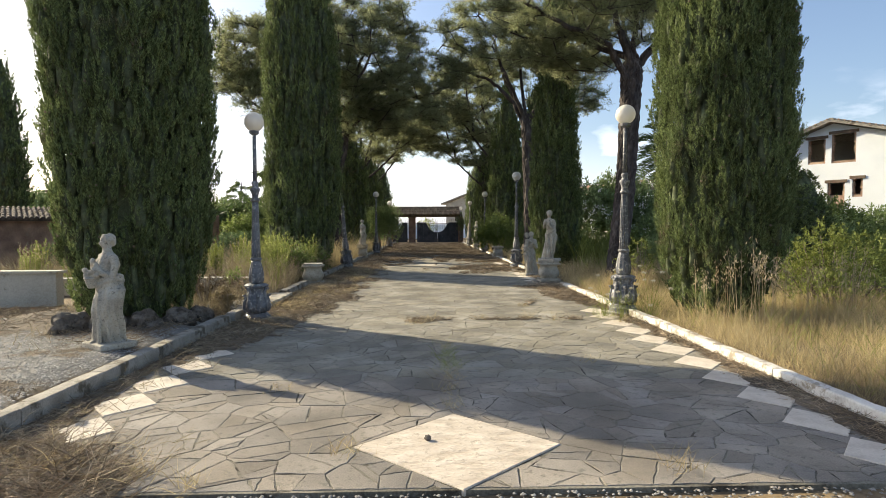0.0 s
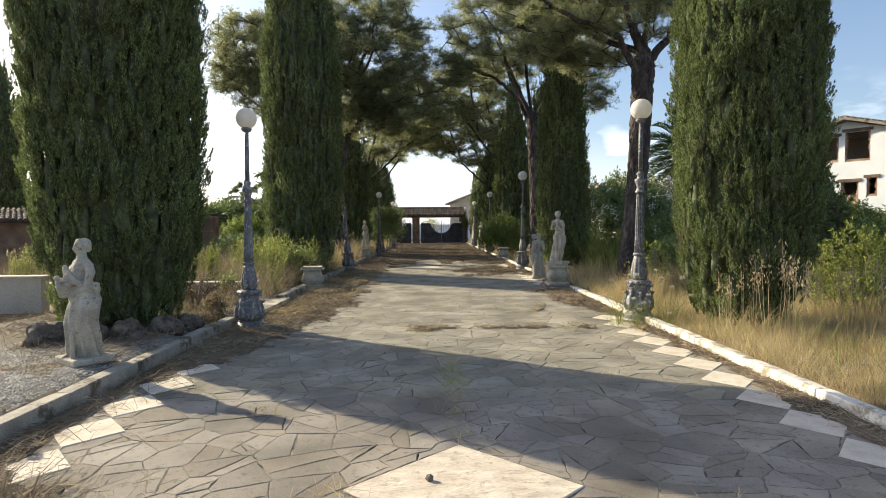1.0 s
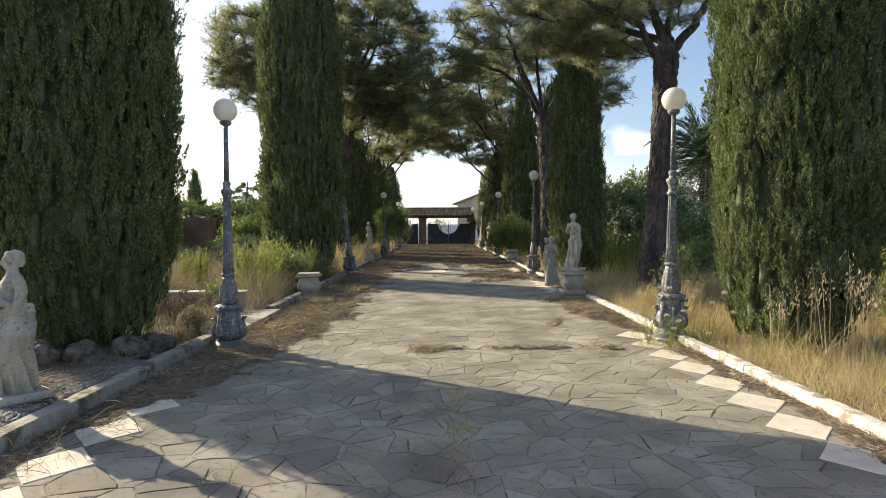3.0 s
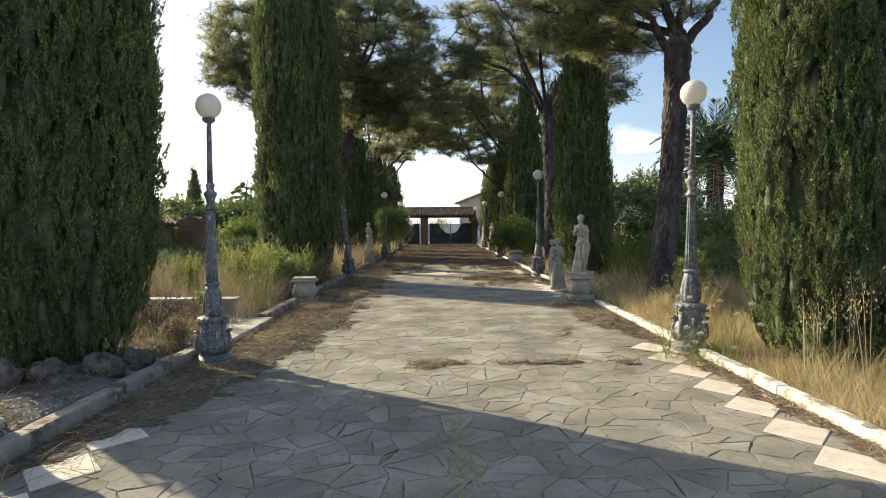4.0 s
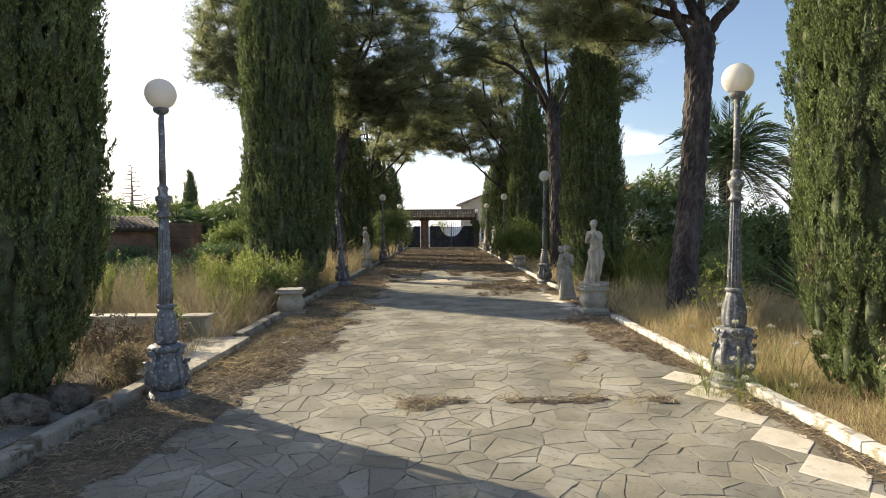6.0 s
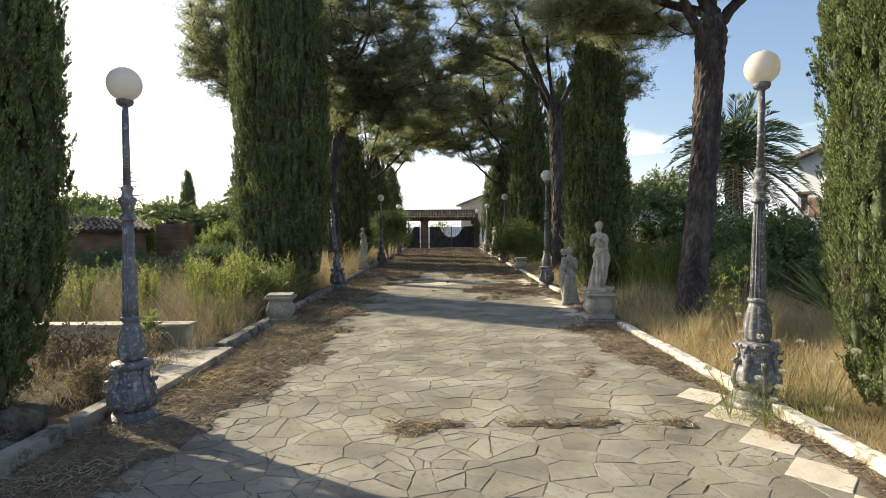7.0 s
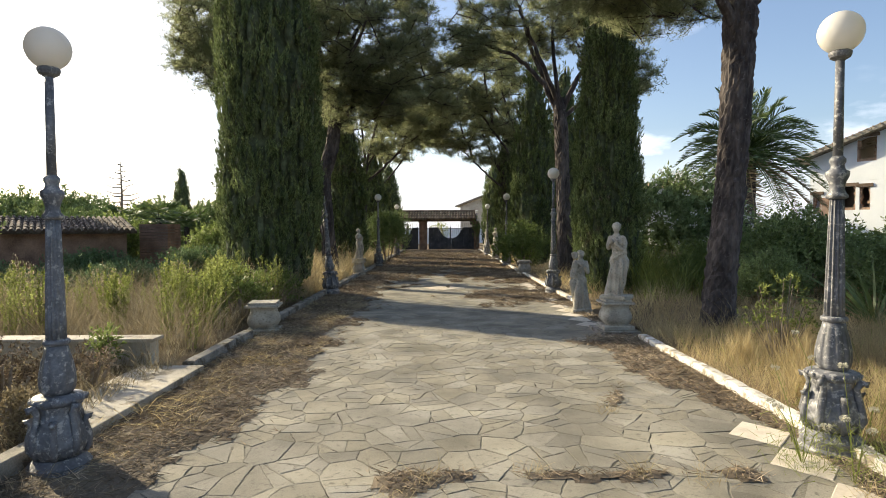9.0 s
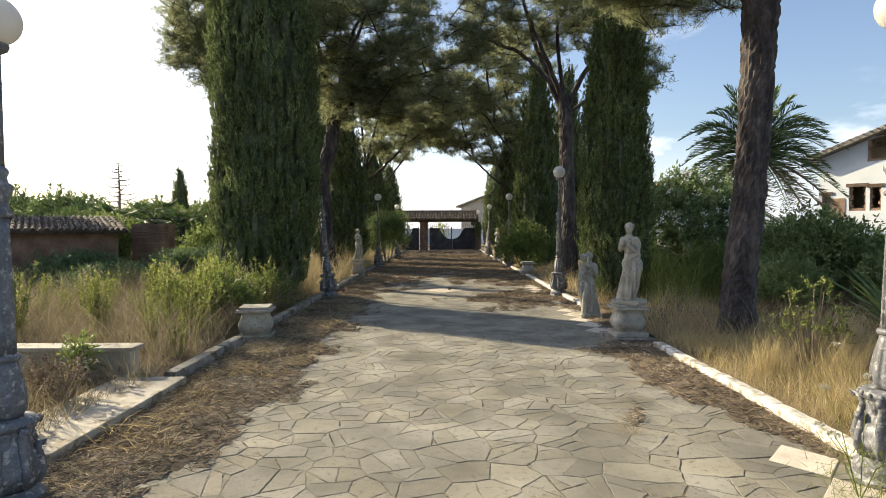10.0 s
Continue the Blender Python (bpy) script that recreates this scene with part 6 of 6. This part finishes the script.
def white_house():
    holes = [(2.9, 3.6, 4.04, 5.15), (3.83, 4.75, 4.02, 5.3), (3.7, 4.36, 1.96, 3.15), (4.64, 5.02, 2.5, 3.28), (1.55, 2.2, 4.1, 5.05), (0.97, 1.53, 2.2, 3.15), (1.66, 2.02, 2.2, 3.1), (0.02, 0.32, 2.06, 2.86)]
    h = thing("white_house", 15.5, 29.0, 0, -53, "unfinished white house with broken-out brick window openings", "house")
    peak, edge, far = 3.89, -0.1, 10.0
    roof_at = lambda u: 5.78 - (0.36 if u < peak else 0.30) * abs(u - peak)
    opened_wall("wall_panel", edge, far, -0.2, 3.36, 0.0, 0.3, [q for q in holes if q[3] < 3.4], M_PLASTER, h, "white plaster wall")
    bm = bmesh.new()
    us = sorted({edge, far, peak, *[q for w in holes if w[2] > 3.4 for q in w[:2]]})
    for a, b in zip(us, us[1:]):
        hole = [w for w in holes if w[2] > 3.4 and w[0] <= a and b <= w[1]]
        spans = [(3.363, hole[0][2]), (hole[0][3], None)] if hole else [(3.363, None)]
        for z0, z1 in spans:
            ta, tb = (z1, z1) if z1 else (roof_at(a), roof_at(b))
            f0 = [bm.verts.new((u, 0.0, z)) for u, z in ((a, z0), (b, z0), (b, tb), (a, ta))]
            f1 = [bm.verts.new((c.co.x, 0.3, c.co.z)) for c in f0]
            bm.faces.new(f0)
            bm.faces.new(f1[::-1])
            for i in range(4):
                bm.faces.new((f0[i], f1[i], f1[(i + 1) % 4], f0[(i + 1) % 4]))
    part("gable", bm, M_PLASTER, h, "white plaster gable")
    boxed("side_wall", edge, edge + 0.3, 0.303, 11, -0.2, 3.3, M_PLASTER, h)
    boxed("side_wall", far - 0.3, far, 0.303, 11, -0.2, 3.3, M_PLASTER, h)
    boxed("back_wall", edge, far, 11.003, 11.3, -0.2, 3.3, M_PLASTER, h)
    boxed("floor_slab", edge + 0.3, far - 0.3, 0.3, 11, 3.28, 3.36, M_CONCRETE, h)
    for pitch, e in ((0.36, -0.6), (0.30, 10.6)):
        bm = bmesh.new()
        top = [bm.verts.new(c) for c in ((peak, -0.45, 5.98), (peak, 11.6, 5.98), (e, 11.6, 5.98 - pitch * abs(e - peak)), (e, -0.45, 5.98 - pitch * abs(e - peak)))]
        low = [bm.verts.new((c.co.x, c.co.y, c.co.z - 0.17)) for c in top]
        bm.faces.new(top)
        bm.faces.new(low[::-1])
        for i in range(4):
            bm.faces.new((top[i], low[i], low[(i + 1) % 4], top[(i + 1) % 4]))
        part("roof_slope", bm, M_CONCRETE, h, "thin roof slab with grey edge")
        n = int(abs(e - peak) / 0.22)
        hp = Heap()
        for i in range(n):
            u = peak + (e - peak) * (i + 0.5) / n
            z = 5.965 - pitch * abs(u - peak)
            hp.add(*tube([(u, -0.5, z), (u, 2.5, z)], [0.028, 0.028], 6))
        tagged(hp.link("verge_tiles", M_ROOFTILE, h, "terracotta verge tiles"), kind="stuff")
    rng = random.Random(2)
    for a, b, z0, z1 in holes:
        w = new("window", None)
        w.parent = h
        for side in (0, 1):
            jag = Heap()
            z = z0
            while z < z1 - 0.05:
                d = rng.uniform(0.02, 0.1)
                bm = bmesh.new()
                x0, x1 = (a - 0.02, a + d) if side == 0 else (b - d, b + 0.02)
                box(bm, x0, x1, 0.04, 0.26, z, z + 0.11)
                bm.verts.index_update()
                jag.add([tuple(c.co) for c in bm.verts], [tuple(v.index for v in fc.verts) for fc in bm.faces])
                bm.free()
                z += 0.12
            jag.link("brick_jamb", M_BRICK, w, "rough hollow-brick jamb")
        boxed("lintel", a - 0.1, b + 0.1, -0.04, 0.2, z1 + 0.002, z1 + 0.13, M_TIMBER, w, "dark stained lintel")
        boxed("sill_brick", a, b, 0.03, 0.27, z0 - 0.02, z0 + 0.1, M_BRICK, w)
    boxed("brick_infill", 3.7, 4.36, 0.08, 0.24, 1.96, 2.6, M_BRICK, h, "raw orange block infill", 0)
    boxed("brick_infill", 0.34, 0.84, -0.02, -0.003, 1.88, 2.72, M_BRICK, h, "exposed orange blocks", 0)
    boxed("inner_wall", edge + 0.3, far - 0.3, 2.2, 2.35, 0, 5.2, M_BEIGE, h, bevel=0)


white_house()


def far_house(x, y, turn, w, d, eave, rise, wall_mat, label, roof_mat):
    h = thing("house", x, y, 0, turn, label, "house")
    boxed("wall", -w / 2, w / 2, 0, d, -0.2, eave, wall_mat, h, bevel=0.02)
    for sgn in (-1, 1):
        bm = bmesh.new()
        e = sgn * (w / 2 + 0.5)
        top = [bm.verts.new(c) for c in ((0, -0.5, eave + rise), (0, d + 0.5, eave + rise), (e, d + 0.5, eave - 0.1), (e, -0.5, eave - 0.1))]
        low = [bm.verts.new((c.co.x, c.co.y, c.co.z - 0.18)) for c in top]
        bm.faces.new(top)
        bm.faces.new(low[::-1])
        for i in range(4):
            bm.faces.new((top[i], low[i], low[(i + 1) % 4], top[(i + 1) % 4]))
        part("roof_slope", bm, roof_mat, h)
    bm = bmesh.new()
    a = [bm.verts.new(c) for c in ((-w / 2, 0.001, eave), (w / 2, 0.001, eave), (0, 0.001, eave + rise - 0.15))]
    b = [bm.verts.new((c.co.x, 0.3, c.co.z)) for c in a]
    bm.faces.new(a)
    bm.faces.new(b[::-1])
    for i in range(3):
        bm.faces.new((a[i], b[i], b[(i + 1) % 3], a[(i + 1) % 3]))
    part("gable", bm, wall_mat, h)
    for u in (-w * 0.25, w * 0.25):
        win = boxed("window", u - 0.5, u + 0.5, -0.06, 0.1, eave * 0.45, eave * 0.45 + 1.3, M_DARK, h, bevel=0.01)
    return h


far_house(5.7, 76.57, -28, 7.5, 9, 4.6, 1.3, M_BEIGE, "beige house with low roof behind the gate", M_CONCRETE)
far_house(22.0, 58.0, 25, 9, 9, 4.6, 1.4, M_BEIGE, "pale green-beige house with tiled roof far behind trees", M_ROOFTILE)
boxed("distant_wall", -14, 14, 66, 66.4, -0.2, 1.6, M_PLASTER)
tagged(bpy.data.objects["distant_wall"], "pale boundary wall beyond the gate", "wall", kind="structure")


# ---- shed with tiled roof on the left ----
def shed():
    s = thing("shed", -8.0, 19.52, 0, 215.5, "low brown masonry outbuilding with tiled roof", "outbuilding")
    opened_wall("wall_panel", 0, 14, -0.2, 1.49, -0.3, 0.0, [(5.2, 7.4, 0.0, 0.9), (9.5, 11.0, 0.0, 0.9)], M_OLDBRICK, s, "brown brick wall")
    boxed("end_wall", 0, 0.3, -4.0, -0.303, -0.2, 1.49, M_OLDBRICK, s)
    boxed("back_wall", 0, 14, -4.3, -4.003, -0.2, 1.7, M_OLDBRICK, s)
    boxed("inside", 0.4, 13.9, -1.6, -1.5, -0.1, 1.47, M_DARK, s, bevel=0)
    bm = bmesh.new()
    top = [bm.verts.new(c) for c in ((-0.2, 0.25, 1.53), (14.2, 0.25, 1.53), (14.2, -2.3, 1.89), (-0.2, -2.3, 1.89))]
    low = [bm.verts.new((c.co.x, c.co.y, c.co.z - 0.08)) for c in top]
    bm.faces.new(top)
    bm.faces.new(low[::-1])
    for i in range(4):
        bm.faces.new((top[i], low[i], low[(i + 1) % 4], top[(i + 1) % 4]))
    part("roof_slope", bm, M_OLDTILE, s)
    rng = random.Random(9)
    hp = Heap()
    for i in range(112):
        u = -0.1 + i * 0.1275
        for j in range(6):
            y0 = 0.30 - j * 0.43
            hp.add(*tube([(u + rng.uniform(-0.015, 0.015), y0 + 0.03, 1.53 + j * 0.061 + rng.uniform(0, 0.012)), (u, y0 - 0.46, 1.53 + (j + 1) * 0.061 + 0.008)], [0.052, 0.040], 7))
    tagged(hp.link("roof_tiling", M_OLDTILE, s, "weathered brown curved tiles"), kind="stuff")
    boxed("chimney", 7.4, 8.2, -1.9, -1.3, 1.6, 2.12, M_OLDBRICK, s, "orange brick stub")


shed()
pier = thing("brick_pier", -8.12, 21.51, 0, label="square brown brick pier among shrubs", category="pier")
for j in range(22):
    z0 = -0.05 + j * 0.08
    boxed("brick_course", -0.4 + 0.004 * (j % 2), 0.4 - 0.004 * (j % 2), -0.4, 0.4, z0, z0 + 0.072, M_OLDBRICK, pier, bevel=0.004)
boxed("core", -0.385, 0.385, -0.385, 0.385, -0.1, 1.70, M_MORTAR, pier, bevel=0)


# ---- needle litter and gravel ----
def litter_depth(x, y):
    """How deep the needles lie; the drifts are drawn out along the drive."""
    y = 8.8 + (y - 8.8) / 1.324
    n = lumpy(x, y, 1.5, 1.0) * 0.5 + lumpy(x, y, 4.5, 2.0) * 0.35 + lumpy(x, y, 11.0, 4.0) * 0.2
    d = -1.0
    if 6.0 < y < 20:
        d = max(d, (-1.55 - max(0, 9.1 - y) * 0.4 - x) * 1.5 + n * 1.5 - max(0, y - 15) * 0.02)
    if y < 8.7:
        d = max(d, (-2.52 - x) * 3.0 + n * 0.7)
    if y < 5.6:
        d = max(d, (-1.95 - x) * 1.2 + (5.15 - y) * 1.1 + n * 0.8)
    d = max(d, 0.22 - math.hypot((x - 1.5 - 0.12 * math.sin((y - 9.75) * 5)) * 4.5, (y - 9.75) * 1.2) + n * 0.6)
    d = max(d, 0.3 - math.hypot((x + 0.27) * 2.4, (y - 8.47) * 4.0) + n * 0.8)
    d = max(d, 0.16 - abs(y - 8.56 - 0.025 * math.sin(x * 5)) * 6.0 + n * 1.3 - (0.9 if 0.19 < x < 0.42 else 0)) if -0.42 < x < 1.95 else d
    d = max(d, (x - 2.42) * 3.0 + n * 0.9)
    if 9.2 < y < 12.0:
        d = max(d, (x - 1.98) * 1.8 + n * 1.0 - max(0, 10.6 - y) * 0.6)
    if y > 13.5:
        side = abs(x) / 2.6
        d = max(d, (y - 19.0) * 0.16 + side * 0.8 - 0.4 + n * 1.2)
        d = max(d, (1.2 - abs(x - 1.6)) * 0.5 - abs(y - 15.6) * 0.5 + n)
    for bx, by, ba, bb in BIG:
        d = min(d, (abs(x - bx) / ba + abs(8.8 + (y - 8.8) * 1.324 - by) / bb - 1.0) * 1.5 + n * 0.3)
    return d


def litter_top(x, y, d):
    return 0.007 + 0.022 * min(1.0, max(0, d)) * (1 + 0.6 * lumpy(x, y, 9.0, 5.0)) if d > 0 else 0.0065 + max(-0.02, d * 0.05)


def litter():
    rng = np.random.default_rng(77)
    vs, fs, at = [], [], {}

    def corner(i, j, st, y0):
        x, y = -2.66 + i * st, y0 + j * st
        key = (round(x * 1000), round(y * 1000))
        if key not in at:
            d = litter_depth(x, y)
            at[key] = (len(vs), d)
            vs.append((x, y, litter_top(x, y, d)))
        return at[key]

    for y0, y1, st in ((3.1, 16.3, 0.055), (16.3, 46.8, 0.12)):
        for j in range(int(round((y1 - y0) / st))):
            for i in range(int(5.28 / st)):
                c = [corner(i, j, st, y0), corner(i + 1, j, st, y0), corner(i + 1, j + 1, st, y0), corner(i, j + 1, st, y0)]
                if max(q[1] for q in c) > 0.0 and sum(q[1] for q in c) > -0.15:
                    fs.append(tuple(q[0] for q in c))
    tagged(link_mesh("needle_litter", vs, fs, M_LITTER), "brown carpet of fallen pine needles on the paving", "leaf litter", kind="stuff")
    p = scatter(215000, -2.66, 2.62, 3.2, 23.6, rng)
    p[:, 1] = 3.2 + 20.4 * rng.random(215000) ** 1.5
    keep = np.array([litter_depth(q[0], q[1]) + rng.normal(0, 0.10) > 0.0 for q in p])
    p = p[keep]
    n = len(p)
    p[:, 2] = np.array([max(0.006, litter_top(q[0], q[1], litter_depth(q[0], q[1]))) for q in p]) + 0.022 * rng.random(n) ** 2
    a = rng.uniform(0, 2 * math.pi, n)
    way = unit(np.stack([np.cos(a), np.sin(a), rng.normal(0.2, 0.3, n)], 1))
    v, f = blades(p, way, rng.uniform(0.04, 0.12, n), np.full(n, 0.0042) * (1 + (p[:, 1] - 4) * 0.11), rng)
    q = scatter(75000, -2.66, 2.62, 20.0, 46.6, rng)
    q = q[np.array([litter_depth(c[0], c[1]) + rng.normal(0, 0.10) > 0.0 for c in q])]
    m = len(q)
    q[:, 2] = np.array([max(0.006, litter_top(c[0], c[1], litter_depth(c[0], c[1]))) for c in q]) + 0.012 * rng.random(m)
    a = rng.uniform(0, 2 * math.pi, m)
    v2, f2 = blades(q, unit(np.stack([np.cos(a), np.sin(a), rng.normal(0.12, 0.2, m)], 1)), rng.uniform(0.08, 0.18, m), np.full(m, 0.013), rng)
    f = np.concatenate([f, f2 + len(v)])
    v = np.concatenate([v, v2])
    tagged(link_mesh("fallen_needles", v, f, M_NEEDLE), "loose brown pine needles", "leaf litter", kind="stuff")


litter()
srng = np.random.default_rng(91)
sp = np.concatenate([np.stack([srng.normal(-2.45, 0.18, 500), srng.uniform(3.0, 8.5, 500), np.full(500, 0.01)], 1), np.stack([srng.uniform(-2.7, -1.5, 450), srng.uniform(2.9, 4.2, 450), np.full(450, 0.0)], 1), np.stack([srng.normal(-2.3, 0.25, 900), srng.uniform(8.9, 14.3, 900), np.full(900, 0.02)], 1)])
mix = np.stack([srng.uniform(-2.62, -1.5, 5000), srng.uniform(8.6, 17.5, 5000), np.full(5000, 0.02)], 1)
mix = mix[np.array([litter_depth(q[0], q[1]) > 0.1 and lumpy(q[0], q[1], 2.4, 21.0) > 0.0 for q in mix])]
grass_stuff("golden_straw", mix, (0.05, 0.17), 0.005, M_DRY, 93, "golden straw strewn over the needle litter", 1.8, 0.6)
grass_stuff("straw", sp, (0.06, 0.22), 0.0035, M_STRAW, 92, "dry straw among the needle litter", 1.4, 0.6)


def pebbles(name, n, x0, x1, y0, y1, z, seed):
    rng = np.random.default_rng(seed)
    p = scatter(n, x0, x1, y0, y1, rng)
    p[:, 2] = [z + 0.02 * lumpy(q[0], q[1], 1.3, 7.0) for q in p]
    s = rng.uniform(0.005, 0.014, (n, 1))
    o = np.array([(1, 0, 0), (0, 1, 0), (-1, 0, 0), (0, -1, 0), (0, 0, 0.7)])
    a = rng.uniform(0, 6.28, n)
    rot = np.stack([np.stack([np.cos(a), -np.sin(a), a * 0], 1), np.stack([np.sin(a), np.cos(a), a * 0], 1), np.stack([a * 0, a * 0, a * 0 + 1], 1)], 1)
    v = p[:, None, :] + np.einsum("nij,kj->nki", rot, o) * s[:, None, :] * rng.uniform(0.7, 1.2, (n, 5, 1))
    k = 5 * np.arange(n)[:, None]
    f = np.concatenate([k + np.array(t) for t in ((0, 1, 4), (1, 2, 4), (2, 3, 4), (3, 0, 4))])
    tagged(link_mesh(name, v.reshape(-1, 3), f, M_PEBBLE), "loose pale gravel stones", "gravel", kind="stuff")


pebbles("pebbles", 9000, -3.2, 3.2, 2.2, 3.5, -0.014, 1)
pebbles("pebbles", 17000, -5.2, -2.87, 3.4, 7.4, 0.107, 2)
def tuft(x, y, height, seed, spread=0.06, n=36, material=None):
    rng = np.random.default_rng(seed)
    p = np.stack([rng.normal(x, spread, n), rng.normal(y, spread, n), np.zeros(n)], 1)
    way = unit(np.array([0, 0, 0.8]) + rng.normal(0, 0.5, (n, 3)) * np.array([1, 1, 0.2]))
    v, f = blades(p, way, height * rng.uniform(0.4, 1.2, n), np.full(n, 0.0028), rng, 0.4)
    ob = link_mesh("grass_tuft", v - np.array([x, y, 0]), f, material or M_DRY)
    ob.matrix_world = pose(x, y, 0)
    return tagged(ob, "thin grass tuft in a paving joint", "grass", "joint tufts", "stuff")


for k, (x, y, s, m) in enumerate(((0.02, 5.89, 0.26, M_WEED), (-0.02, 6.35, 0.2, M_WEED), (0.03, 5.49, 0.2, M_DRY), (0.02, 6.68, 0.14, M_DRY), (0.0, 5.16, 0.12, M_DRY), (-0.15, 8.4, 0.16, M_DRY), (1.3, 6.02, 0.08, M_DRY), (1.1, 3.7, 0.16, M_DRY), (-0.65, 3.97, 0.14, M_DRY), (0.0, 4.76, 0.10, M_DRY), (1.2, 8.47, 0.16, M_DRY), (1.55, 8.4, 0.14, M_DRY), (1.35, 9.73, 0.1, M_DRY), (-1.3, 5.23, 0.07, M_DRY), (0.55, 8.51, 0.1, M_DRY), (-0.3, 8.14, 0.1, M_DRY), (2.2, 8.54, 0.22, M_WEED), (2.35, 8.14, 0.2, M_DRY), (-1.6, 3.7, 0.16, M_DRY), (-1.3, 3.57, 0.14, M_DRY), (-2.1, 3.77, 0.2, M_DRY))):
    tuft(x, y, s, 500 + k, material=m)


# ---- dead needles and cones lying about ----
nrng = np.random.default_rng(95)
lay = np.concatenate([np.stack([nrng.uniform(-6.8, -2.95, 7500), 5.7 + 3.4 * nrng.random(7500) ** 0.8, np.full(7500, 0.108)], 1), np.stack([nrng.uniform(-5.5, -2.95, 900), nrng.uniform(3.0, 6.5, 900), np.full(900, 0.105)], 1)])
lay = lay[np.array([lumpy(q[0], q[1], 1.4, 12.0) + 0.35 * (q[1] - 6.3) > nrng.uniform(0, 0.25) for q in lay])]
grass_stuff("fallen_straw", lay, (0.05, 0.16), 0.004, M_NEEDLE, 96, "brown dead needles and straw on the gravel", 2.2, 0.5)
lay = np.stack([nrng.uniform(-3.0, -1.0, 2600), 2.5 + 1.7 * nrng.random(2600), np.full(2600, 0.005)], 1)
lay = lay[np.array([litter_depth(q[0], q[1]) > 0.05 for q in lay])]
grass_stuff("fallen_straw", lay, (0.08, 0.26), 0.004, M_NEEDLE, 97, "tangled dead grass and needles at the drive's edge", 1.1, 0.5)


def pine_cone(x, y, z, turn):
    h = Heap()
    for k in range(34):
        t, q = 2.4 * k, k / 33
        r, zz = 0.034 * math.sin(0.35 + q * 2.5), -0.045 + 0.09 * q
        c, s = math.cos(t), math.sin(t)
        tip = (c * (r + 0.012), s * (r + 0.012), zz + 0.014)
        h.add([(c * r * 0.5 - s * 0.011, s * r * 0.5 + c * 0.011, zz), (c * r * 0.5 + s * 0.011, s * r * 0.5 - c * 0.011, zz), tip, (c * r * 0.5, s * r * 0.5, zz + 0.016)], [(0, 1, 2), (1, 3, 2), (3, 0, 2), (0, 3, 1)])
    ob = h.link("pine_cone", M_TWIG)
    ob.matrix_world = pose(x, y, z, 80, 0, turn)
    return tagged(ob, "open brown pine cone lying on the ground", "pine cone", "pine cones")


for k, (x, y, z) in enumerate(((-2.42, 4.55, 0.035), (0.12, 19.8, 0.036))):
    pine_cone(x, y, z, 67 * k)
pebble = rock(-0.17, 4.13, 0.02, 0.022, 41)
pebble["label"], pebble["category"], pebble["group"] = "small grey pebble lying on the pale tile", "pebble", ""


# ---- paving, piece by piece ----
pave()
border_tiles()
